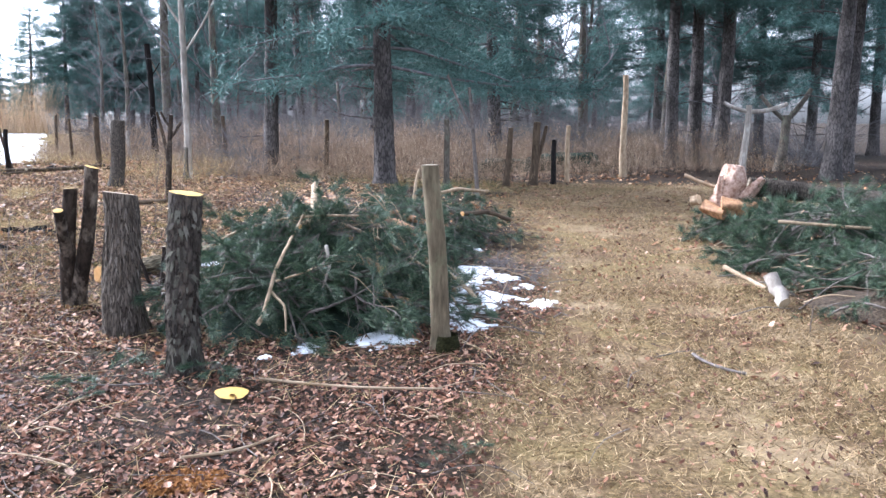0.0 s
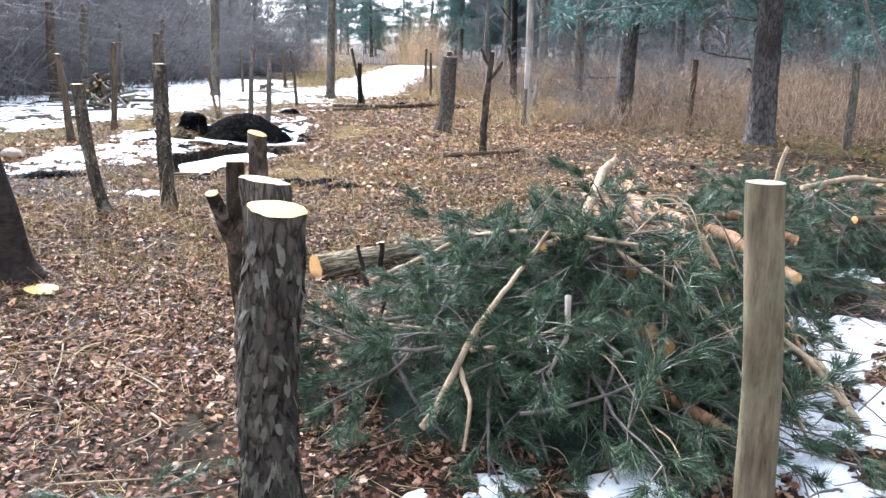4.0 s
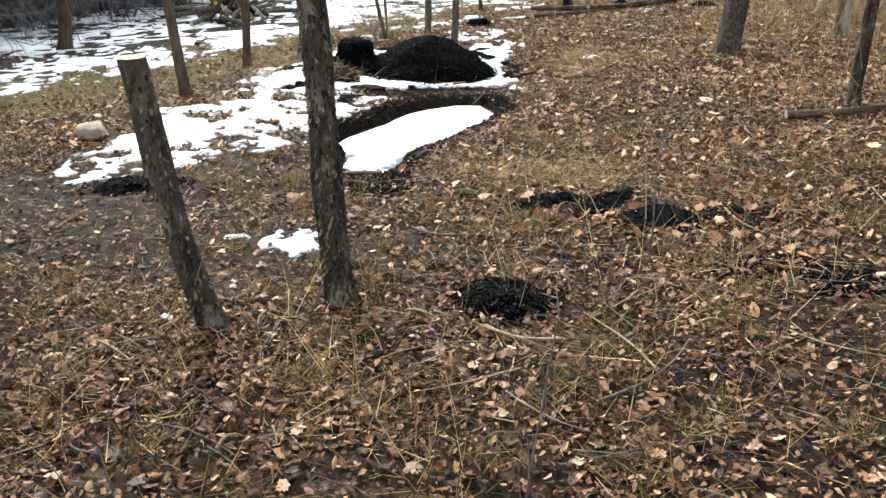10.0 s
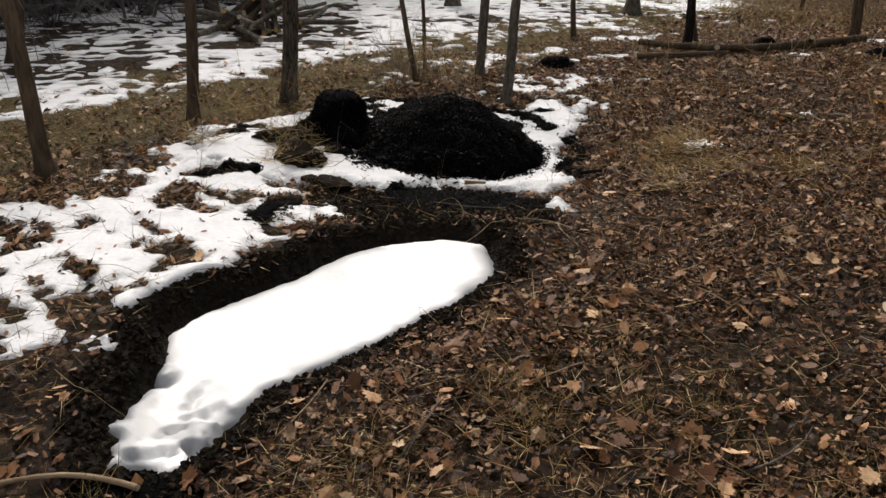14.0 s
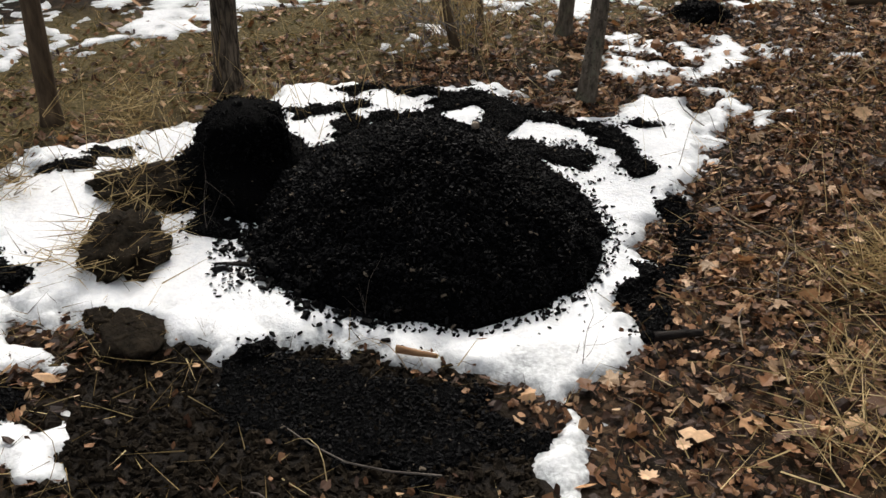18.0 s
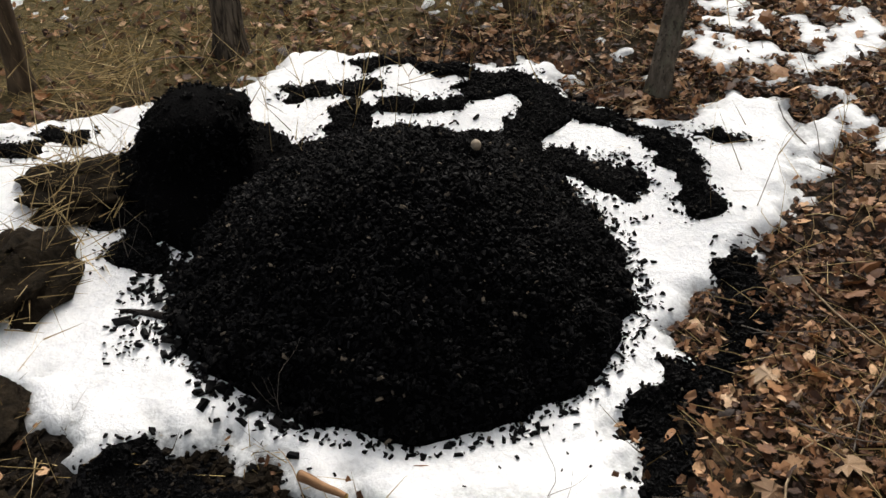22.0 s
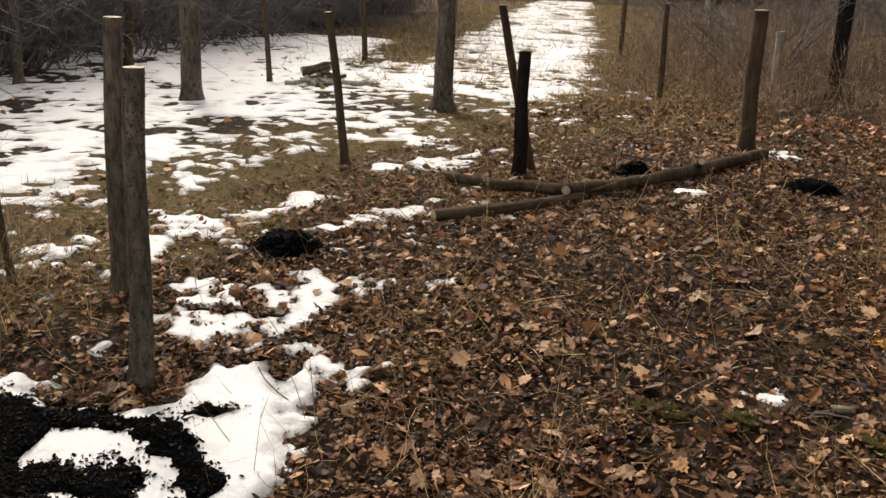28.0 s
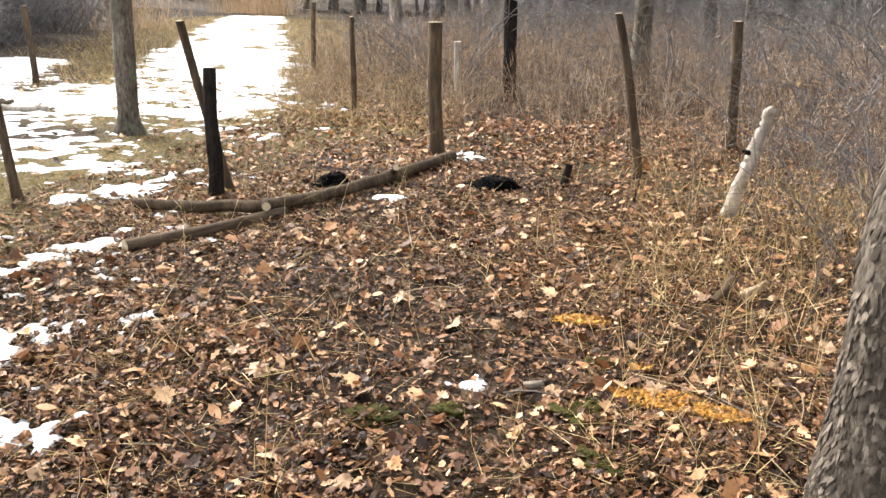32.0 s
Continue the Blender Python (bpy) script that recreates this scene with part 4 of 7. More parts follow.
trunk("tree_stump", -2.12, 5.36, 0.935, .135, .102, -.01, .0, M_BARK_FURROWED, M_CUT_WIDE, "thick stump with furrowed grey bark and slanting pale cut", flare=1.2, rough=.16, ridges=24, seg=80, seed=2, slant=-.020, slope_dir=45, lip=.002, flakes=(1500, .013, M_FLAKE_RIDGE, 3.2))
twin = trunk("tree_stump", -2.76, 6.02, 1.055, .060, .046, .31, -.285, M_BARK_MOTTLED, M_CUT_YELLOW, "forked stump of three sawn stems with yellow cuts", flare=1.4, rough=.14, ridges=8, seed=3, slant=-.012, slope_dir=20, bend=-.2)
log("side_stem", (-.02, -.02, -.06), (.134, -.257, .90), .064, .046, M_BARK_MOTTLED, M_CUT_YELLOW, "", seg=24, seed=3, parent=twin, rough=.14, bow=.07, level=-.3)
log("side_stub", (.04, -.16, .42), (.11, -.405, .76), .044, .033, M_BARK_MOTTLED, M_CUT_YELLOW, "", seg=20, seed=4, parent=twin, rough=.14, level=.6)
trunk("tree_post", 0.01, 5.03, 1.16, .060, .054, -.09, .0, M_BARK_SMOOTH, M_CUT_GREY, "smooth tan sapling post with mossy foot", "tree post", flare=1.45, rough=.08, seed=4)
post_foot = bpy.data.objects["tree_post"]
a = np.linspace(-.06, .10, 8)
tagged(part("moss_collar", soup_of(*tube(np.stack([a * 0 + .004, a * 0, a], -1), np.interp(a, [-.06, .02, .10], [.098, .084, .068]), 26, .5, 44)), M_DARKMOSS, post_foot), "dark green moss round the foot")
slice_disc(-1.09, 4.09, .085, M_CUT_YELLOW, "thin round slice of fresh yellow wood on the leaves", 6, 20)
slice_disc(-4.09, 5.71, .095, M_CUT_YELLOW, "fresh yellow wood slice lying beside a leaning trunk", 7, 70)
slice_disc(-5.12, 12.05, .05, M_CUT_PALE, "small pale wood slice on the leaves", 14, 10)
trunk("leaning_trunk", -4.40, 5.84, 1.13, .104, .098, -.26, -.07, M_BARK_CHERRY, M_CUT_PALE, "dark smooth leaning trunk sawn off at chest height", "tree stump", flare=1.5, rough=.09, bend=-.25, seed=5)
log("fallen_log", (-2.88, 6.80, .145), (-1.62, 9.25, .185), .094, .078, M_BARK_LOG, M_CUT_ORANGE, "felled log with olive ridged bark and torn orange butt", ridges=30, seg=100, seed=6, rough=.16)

# poles between the stumps and the mound
G = "sawn-off saplings"
trunk("cut_sapling", -5.47, 7.47, 1.07, .050, .052, -.13, -.14, M_BARK_LICHEN, M_CUT_YELLOW, "leaning grey sapling sawn off at chest height", "cut sapling", G, bend=-.4, rough=.22, ridges=7, seg=36, seed=7, flakes=(900, .011, M_FLAKE_MOSSY, 1.5))
trunk("cut_sapling", -5.21, 7.89, 1.24, .058, .056, -.02, -.02, M_BARK_LICHEN, M_CUT_YELLOW, "upright mossy sapling trunk with pale sawn top", "cut sapling", G, rough=.24, ridges=9, seg=40, seed=8, flakes=(1500, .012, M_FLAKE_MOSSY, 1.5))
trunk("cut_sapling", -7.20, 7.35, 1.22, .053, .045, .07, .13, M_BARK_LICHEN, M_CUT_PALE, "grey sapling sawn off with a slanting pale top", "cut sapling", G, rough=.14, seed=9)
trunk("cut_sapling", -6.37, 5.59, 1.15, .052, .043, -.12, -.10, M_BARK_BROWN, M_CUT_PALE, "slim leaning sapling sawn off at chest height", "cut sapling", G, seed=10)
trunk("tree_stump", -5.69, 14.25, 1.15, .117, .114, .08, .05, M_BARK_CHIPPY, M_CUT_GREY, "stout stump with flaky grey bark plates", flare=1.25, rough=.12, ridges=12, seg=60, seed=11, flakes=(4200, .016, M_FLAKE_PALE, 1.3))
trunk("dead_snag", -4.08, 12.14, 1.28, .050, .030, .07, .05, M_BARK_MOTTLED, M_DEADWOOD, "crooked dead snag with a bleached broken foot", "dead snag", bend=.6, rough=.5, ridges=6, seed=13, sides=((.95, 40, .25, .018, 1.0), (1.1, 190, .22, .014, 1.4)))
log("dead_branch", (-4.42, 11.70, .26), (-3.75, 12.9, .27), .032, .028, M_BARK_BROWN, M_CUT_GREY, "crooked dead branch lying at the foot of a snag", "branch", bow=.20, seg=12, seed=14)

# saplings around the mound
trunk("cut_sapling", -9.30, 10.28, 1.15, .054, .040, -.10, -.04, M_BARK_BROWN, M_CUT_PALE, "leaning brown sapling by the snow", "cut sapling", G, seed=15, bend=.2)
trunk("cut_sapling", -9.97, 11.60, 1.3, .046, .038, .03, .08, M_BARK_BROWN, M_CUT_PALE, "straight slim sapling in dry grass", "cut sapling", G, seed=16)
trunk("cut_sapling", -9.96, 12.45, 1.45, .068, .056, .05, .08, M_BARK_FURROWED, M_CUT_PALE, "thicker brown trunk behind the charcoal mound", "cut sapling", G, seed=17, ridges=10)
trunk("cut_sapling", -8.90, 13.93, 1.21, .044, .037, .05, .07, M_BARK_GREY, M_CUT_PALE, "grey furrowed sapling stump at the edge of the snow", "cut sapling", G, seed=18, ridges=12, rough=.20, seg=40, flakes=(1100, .010, M_FLAKE_PALE, .7))
trunk("cut_sapling", -9.60, 14.33, 1.24, .046, .038, .05, .07, M_BARK_GREY, M_CUT_PALE, "grey sapling stump in dry leaves", "cut sapling", G, seed=19, ridges=10)
trunk("cut_sapling", -9.78, 13.73, .92, .026, .021, -.10, -.16, M_BARK_BROWN, M_CUT_YELLOW, "thin leaning stem with yellow cut", "cut sapling", G, seed=20, seg=14)
trunk("cut_sapling", -10.03, 14.06, .70, .019, .017, -.02, -.03, M_BARK_BROWN, M_CUT_YELLOW, "thin upright cut stem among weeds", "cut sapling", G, seed=21, seg=14)
trunk("cut_sapling", -10.43, 16.88, 1.12, .034, .027, -.09, -.07, M_BARK_BROWN, M_CUT_PALE, "slim leaning pole with pale cut in patchy snow", "cut sapling", G, seed=22)
trunk("tree", -11.34, 19.46, 6.5, .105, .07, .05, .10, M_BARK_GREY, None, "tall straight grey tree in mossy grass", "tree", seed=23, ridges=8, flare=1.6, sides=((3.4, 200, 1.6, .025, 1.0), (4.2, 20, 1.4, .02, 1.2)))
trunk("charred_post", -9.21, 17.39, .90, .052, .042, .0, .0, M_BARK_BLACK, M_CHAR, "charred black post with rough split bark", "charred post", seed=24, rough=.3, ridges=7)
trunk("cut_sapling", -9.21, 17.62, 1.20, .032, .030, -.26, -.14, M_BARK_BROWN, M_CUT_PALE, "pole leaning behind a charred post", "cut sapling", G, seed=25)
trunk("cut_sapling", -8.19, 19.59, 1.18, .068, .061, -.04, -.01, M_BARK_BROWN, M_CUT_PALE, "straight brown pole beside the crossed logs", "cut sapling", G, seed=26)
trunk("cut_sapling", -6.34, 19.08, 1.30, .037, .032, -.27, .0, M_BARK_BROWN, M_CUT_PALE, "slim pole leaning slightly in dry grass", "cut sapling", G, seed=27, bend=.4)
trunk("cut_sapling", -5.50, 20.89, 1.22, .060, .052, -.08, .01, M_BARK_BROWN, M_CUT_PALE, "thick brown pole at the edge of the brush", "cut sapling", G, seed=28)
trunk("cut_sapling", -9.87, 21.9, 1.12, .038, .031, -.02, -.01, M_BARK_BROWN, M_CUT_PALE, "slim pole in russet brush", "cut sapling", G, seed=30)
trunk("cut_sapling", -12.1, 25.8, 1.2, .044, .040, .03, .0, M_BARK_BROWN, M_CUT_PALE, "slim pole beside the snowy path", "cut sapling", G, seed=31)
trunk("cut_sapling", -11.9, 29.8, 1.25, .055, .048, -.1, -.03, M_DEADWOOD, M_CUT_PALE, "pale pole deep in the brush", "cut sapling", G, seed=32)
trunk("dead_snag", -8.91, 23.4, .80, .052, .050, -.04, -.01, M_DEADWOOD, M_DEADWOOD, "short bleached snag in the brush", "dead snag", seed=33, rough=.2)
trunk("tree", -8.24, 23.6, 3.2, .088, .075, -.12, -.02, M_BARK_BLACK, None, "crooked dark trunk rising from the brush", "tree", seed=34, rough=.25, bend=.6, sides=((1.9, 200, .5, .015, .9), (2.3, 10, .4, .015, 1.1)))
trunk("cut_sapling", -14.26, 19.74, 1.09, .036, .029, -.03, -.03, M_BARK_BROWN, M_CUT_PALE, "slim pole standing in snow", "cut sapling", G, seed=35)
trunk("cut_sapling", -15.05, 22.56, 1.1, .045, .041, -.03, -.03, M_BARK_BROWN, M_CUT_PALE, "pole at the far edge of the snow", "cut sapling", G, seed=36)
trunk("tree", -13.71, 18.05, 6.0, .112, .08, .12, .15, M_BARK_GREY, None, "grey tree standing in the snow", "tree", seed=37, sides=((3.2, 120, 1.5, .03, 1.0),))
trunk("tree", -5.35, 31.1, 6.5, .158, .12, -.2, .0, M_BARK_PINE, None, "dark trunk beyond the brush", "tree", seed=38, sides=((3.0, 20, 1.3, .03, .9), (3.8, 200, 1.2, .03, .9)))
trunk("charred_stub", -6.90, 18.60, .17, .030, .028, .04, .0, M_BARK_BLACK, M_CHAR, "short charred stub in the leaves", "stub", seed=39, rough=.3, seg=16)
trunk("twig_stub", -6.35, 18.2, .12, .012, .008, .02, .0, M_BARK_BLACK, M_CHAR, "thin dark stub in the leaves", "stub", seed=40, seg=10)

# crossed logs
log("crossing_log", (-9.05, 16.10, .305), (-8.56, 17.12, .295), .038, .035, M_BARK_BROWN, M_CUT_PALE, "shorter slim log with pale cut end lying under another", seg=20, seed=41, bow=.03)
log("sawn_stub", (-9.52, 16.90, .30), (-9.47, 16.98, .33), .032, .032, M_BARK_BROWN, M_CUT_PALE, "short sawn branch stub beside the log", "stub", seg=14, seed=43)

# cut poles in the brush beyond the lawn
trunk("cut_sapling", -2.52, 17.7, 1.18, .052, .047, .01, .0, M_BARK_BROWN, M_CUT_PALE, "slim pole behind the brush pile", "cut sapling", G, seed=46)
trunk("cut_sapling", .06, 15.65, 1.2, .06, .05, -.02, .0, M_BARK_GREY, M_CUT_PALE, "grey pole at the lawn's edge", "cut sapling", G, seed=47)
trunk("cut_sapling", 1.17, 15.4, 1.08, .062, .046, .07, .0, M_BARK_BROWN, M_CUT_PALE, "leaning pole at the lawn's edge", "cut sapling", G, seed=48)
trunk("cut_sapling", 1.69, 15.6, 1.19, .085, .065, .06, .0, M_BARK_BROWN, M_CUT_PALE, "forked pole at the lawn's edge", "cut sapling", G, seed=49, sides=((.3, 0, .7, .035, 3.2),))
trunk("cut_sapling", 2.1, 15.8, .85, .05, .045, .0, .0, M_BARK_BLACK, M_CUT_GREY, "dark short pole at the lawn's edge", "cut sapling", G, seed=50)
trunk("cut_sapling", 2.45, 16.4, 1.11, .052, .044, .0, .0, M_STICK, M_CUT_PALE, "pale peeled pole at the lawn's edge", "cut sapling", G, seed=51)
trunk("dead_snag", .53, 12.75, 1.72, .036, .026, -.16, .0, M_TWIG, M_DEADWOOD, "pale leaning snag with a forked top", "dead snag", seed=52, bend=.3, sides=((1.1, 180, .75, .018, 1.6),), seg=16)
trunk("birch_snag", 3.93, 18.1, 2.2, .080, .055, -.02, .0, M_STICK, M_DEADWOOD, "broken pale snag with peeling bark", "dead snag", seed=53, rough=.25)
trunk("dead_snag", 7.34, 20.3, 1.62, .085, .070, .08, -.02, M_DEADWOOD, M_DEADWOOD, "bleached snag with a level dead limb", "dead snag", seed=54, rough=.2, sides=((1.5, 10, 1.0, .05, -.05), (1.5, 170, .6, .045, .1)))
trunk("dead_snag", 8.61, 21.2, 1.40, .125, .105, .12, -.05, M_BARK_GREY, M_DEADWOOD, "dark forked snag with broken arms", "dead snag", seed=55, rough=.2, sides=((1.3, 20, .9, .06, .8), (1.25, 160, .8, .05, .7)))
trunk("dead_snag", -5.0, 15.95, .62, .05, .035, .03, .0, M_BARK_GREY, M_DEADWOOD, "short splintered snag with a bleached top", "dead snag", seed=56, rough=.25)
trunk("tree", -4.96, 16.0, 6.5, .066, .045, -.05, .0, M_DEADWOOD, None, "slim pale tree behind the stumps", "tree", seed=57, sides=((2.4, 10, 1.1, .02, 1.3), (2.9, 170, 1.2, .02, 1.3), (3.4, 60, 1.0, .02, 1.2)))
trunk("tree", -13.0, 39.0, 9.0, .22, .16, .0, .1, M_BARK_GREY, None, "grey bare tree behind the brush", "tree", seed=58, sides=((2.6, 150, 1.9, .04, 1.0), (3.2, 20, 1.7, .035, 1.0), (3.9, 100, 1.5, .03, 1.1)))


# ---- charcoal mound, charred stump, clods ----
CHIP_V = [(-.85, -.55, -.3), (.8, -.5, -.25), (.7, .6, -.3), (-.7, .5, -.25), (-.6, -.35, .35), (.6, -.4, .22), (.5, .35, .3), (-.65, .4, .25)]
CHIP_F = [(0, 3, 2, 1), (4, 5, 6, 7), (0, 1, 5, 4), (1, 2, 6, 5), (2, 3, 7, 6), (3, 0, 4, 7)]


def chips(pos, size, seed, tilt=0.6):
    rng = np.random.RandomState(seed)
    n = len(pos)
    f = turn_frames(n, tilt, rng) * (size * (0.4 + 1.1 * rng.uniform(0, 1, n) ** 1.8))[:, None, None]
    f[:, :, 1:] *= rng.uniform(0.45, 1.0, n)[:, None, None]
    s = Soup()
    s.add(*scatter(CHIP_V, CHIP_F, f, pos))
    return s


def snow_top(x, y, d):
    return np.where(d > 0, np.clip(d * .55, 0, .010) + .024 * smooth(.01, .10, d) * smooth(-.3, 0, outline(x, y, RING)) + .004 * smooth(0, .2, d), 0)


def mound_z(x, y):
    e = ellipse(x, y, -8.32, 12.68, 0.68, 0.65, 58) + 0.18 * (fbm(x * 3.2, y * 3.2, 85) - 0.5) + 0.17 * (fbm(x * 12, y * 12, 86, 3) - 0.5) * smooth(.4, .1, ellipse(x, y, -8.32, 12.68, 0.68, 0.65, 58))
    rise = 1 - (1 - np.clip(e, 0, 1)) ** 1.75
    h = 0.38 * rise + 0.035 * smooth(-0.03, 0.05, e)
    return h - 0.03 * smooth(0.0, -0.06, e) + 0.05 * (fbm(x * 6, y * 6, 83, 2) - 0.5) * np.clip(e * 3, 0, 1) + 0.025 * (fbm(x * 14, y * 14, 82, 3) - 0.5)


def dome(n_ring, n_seg, height, cx, cy, rx, ry, deg, grow=1.12):
    c, s = math.cos(radians(deg)), math.sin(radians(deg))
    a = np.linspace(0, 2 * math.pi, n_seg, endpoint=False)
    v = []
    for k in range(n_ring + 1):
        r = k / n_ring * grow
        u, w = r * rx * np.cos(a), r * ry * np.sin(a)
        x, y = cx + u * c - w * s, cy + u * s + w * c
        v.append(np.stack([x, y, height(x, y)], -1))
    v = np.concatenate(v)
    i = np.arange(n_ring)[:, None] * n_seg
    j = np.arange(n_seg)[None]
    q = np.stack([i + j, i + n_seg + j, i + n_seg + (j + 1) % n_seg, i + (j + 1) % n_seg], -1).reshape(-1, 4)
    return v, q


def charcoal_mound():
    ob = thing("charcoal_mound", -8.30, 12.69, "rounded mound of black charcoal on melting snow", "charcoal mound")
    o = np.array(ob.location)
    v, q = dome(60, 130, lambda x, y: ground_z(x, y) + mound_z(x, y), -8.30, 12.68, .71, .68, 58, 1.12)
    s = Soup()
    s.add(v - o, q)
    part("char_bed", s, M_CHAR, ob)
    rng = np.random.RandomState(8)
    n = 21000
    a, r = rng.uniform(0, 6.283, n), np.sqrt(rng.uniform(0, 1, n)) * 1.02 + np.where(rng.uniform(0, 1, n) < .06, np.abs(rng.normal(0, .10, n)), 0)
    c, t = math.cos(radians(58)), math.sin(radians(58))
    u, w = r * .70 * np.cos(a), r * .67 * np.sin(a)
    x, y = -8.30 + u * c - w * t, 12.68 + u * t + w * c
    h, lie = mound_z(x, y), snow_top(x, y, snow_depth(x, y))
    keep = (h > lie) | (rng.uniform(0, 1, n) < .35)
    x, y, h, lie = x[keep], y[keep], h[keep], lie[keep]
    z = ground_z(x, y) + np.maximum(h, lie) + 0.004
    m = chips(np.stack([x, y, z], -1) - o, 0.0105, 9, 0.8)
    tagged(part("crumb_layer", m.mesh("crumb_layer", False), M_CHIP, ob), kind="stuff")
    n = 420
    a, r = rng.uniform(2.2, 5.6, n), 0.94 + np.abs(rng.normal(0, .09, n))
    u, w = r * .70 * np.cos(a - 1.0), r * .67 * np.sin(a - 1.0)
    x, y = -8.32 + u * c - w * t, 12.68 + u * t + w * c
    z = ground_z(x, y) + np.maximum(mound_z(x, y), snow_top(x, y, snow_depth(x, y))) + .005
    tagged(part("loose_layer", chips(np.stack([x, y, z], -1) - o, .021, 19, .8).mesh("loose_layer", False), M_CHIP, ob), kind="stuff")
    return ob


def charcoal_patch(x, y, rx, ry, deg, label, h=0.03, n=420, size=.012, seed=0):
    """A thin uneven spread of charcoal."""
    ob = thing("charcoal_patch", x, y, label, "charcoal patch")
    o = np.array(ob.location)

    def lift(px, py):
        e = ellipse(px, py, x, y, rx, ry, deg) + 0.9 * (fbm(px * 6 + seed, py * 6, 90 + seed) - 0.5)
        return ground_z(px, py) + np.clip(e * 2.0, -0.8, 1) * h + 0.006

    v, q = dome(16, 48, lift, x, y, rx, ry, deg, 1.25)
    s = Soup()
    s.add(v - o, q)
    part("char_bed", s, M_CHAR, ob)
    rng = np.random.RandomState(100 + seed)
    a, r = rng.uniform(0, 6.283, n), np.sqrt(rng.uniform(0, 1, n)) * 1.15 + np.abs(rng.normal(0, .12, n))
    c, t = math.cos(radians(deg)), math.sin(radians(deg))
    u, w = r * rx * np.cos(a), r * ry * np.sin(a)
    px, py = x + u * c - w * t, y + u * t + w * c
    z = np.maximum(lift(px, py), ground_z(px, py) + snow_top(px, py, snow_depth(px, py))) + 0.004
    m = chips(np.stack([px, py, z], -1) - o, size, 200 + seed, 0.7)
    tagged(part("crumb_layer", m.mesh("crumb_layer", False), M_CHIP, ob), kind="stuff")
    return ob


def lump(name, x, y, rx, ry, h, mat, label, category, seed=0, rough=0.35, top=1.0, deg=0, sink=0.25):
    """A rough rounded lump resting on the ground."""
    ob = thing(name, x, y, label, category)
    n, m = 26, 40
    th = np.linspace(0.02, math.pi * 0.98, n)[:, None]
    a = np.linspace(0, 2 * math.pi, m, endpoint=False)[None]
    f = 1 + rough * (fbm(np.cos(a) * 2.2 * np.sin(th) + 5 + seed, np.sin(a) * 2.2 * np.sin(th) + 2.2 * np.cos(th), seed + 3) - 0.5) * 2
    f = f + 0.55 * rough * (fbm(np.cos(a) * 7 + seed, np.sin(a) * 7 + 7 * np.cos(th), seed + 4, 3) - 0.5)
    p = np.sin(th) ** 0.7
    c, s = math.cos(radians(deg)), math.sin(radians(deg))
    u, w = rx * p * np.cos(a) * f, ry * p * np.sin(a) * f
    z = h * (0.5 + 0.5 * np.cos(th) * f) - sink * h * 0.5
    v = np.stack([u * c - w * s, u * s + w * c, z + 0 * a], -1).reshape(-1, 3)
    i = np.arange(n - 1)[:, None] * m
    j = np.arange(m)[None]
    q = np.stack([i + j, i + m + j, i + m + (j + 1) % m, i + (j + 1) % m], -1).reshape(-1, 4)
    so = Soup()
    so.add(v, q)
    so.add(v[:m], [(k, (k + 1) % m, (k + 2) % m, (k + 3) % m) for k in range(0, m - 3, 2)])
    me = so.mesh(name)
    me.materials.append(mat)
    ob2 = new(name, me)
    ob2.matrix_basis = ob.matrix_basis.copy()
    ob2.location = ob.location
    for key in ("label", "category"):
        ob2[key] = ob[key]
    bpy.data.objects.remove(ob)
    ob2.name = name
    return ob2


def charcoal_spread():
    """Charcoal strewn over snow and mud, with a ragged edge."""
    ob = thing("charcoal_spread", -8.3, 13.0, "ragged spread of black charcoal on snow around the mound", "charcoal patch")
    o = np.array(ob.location)
    X, Y = np.meshgrid(np.arange(-9.9, -6.8, .018), np.arange(10.6, 14.3, .018))
    M, D = coal_mask(X, Y), snow_depth(X, Y)
    low = ground_z(X, Y) + snow_top(X, Y, D)
    Z = low + np.clip(M * .45, -.04, .012) + .006 * fbm(X * 22, Y * 22, 35, 2)
    n, m = X.shape[1], X.shape[0]
    i = np.arange(m - 1)[:, None] * n
    j = np.arange(n - 1)[None]
    q = np.stack([i + j, i + j + 1, i + n + j + 1, i + n + j], -1).reshape(-1, 4)
    q = q[M.reshape(-1)[q].max(1) > -.012]
    used, inv = np.unique(q, return_inverse=True)
    part("char_bed", soup_of(np.stack([X, Y, Z], -1).reshape(-1, 3)[used] - o, inv.reshape(-1, 4)), M_CHAR, ob)
    rng = np.random.RandomState(36)
    x, y = rng.uniform(-9.9, -6.8, 110000), rng.uniform(10.6, 14.3, 110000)
    k = (coal_mask(x, y) > -np.abs(rng.normal(0, .020, len(x)))) & (ellipse(x, y, -8.30, 12.69, .62, .60, 58) < 0)
    fleck = ellipse(x, y, -8.42, 12.05, .34, .20, 140)
    k |= (rng.uniform(0, 1, len(x)) < .42 * np.clip(fleck * 2, 0, 1)) | (rng.uniform(0, 1, len(x)) < .16 * smooth(-.22, -.02, ellipse(x, y, -8.30, 12.68, .71, .68, 58)) * smooth(.5, .62, fbm(x * 4, y * 4, 38)))
    x, y = x[k], y[k]
    z = ground_z(x, y) + snow_top(x, y, snow_depth(x, y)) + np.clip(coal_mask(x, y) * .45, 0, .012) + .005
    tagged(part("crumb_layer", chips(np.stack([x, y, z], -1) - o, .0085, 37, .5).mesh("crumb_layer", False), M_CHIP, ob), kind="stuff")


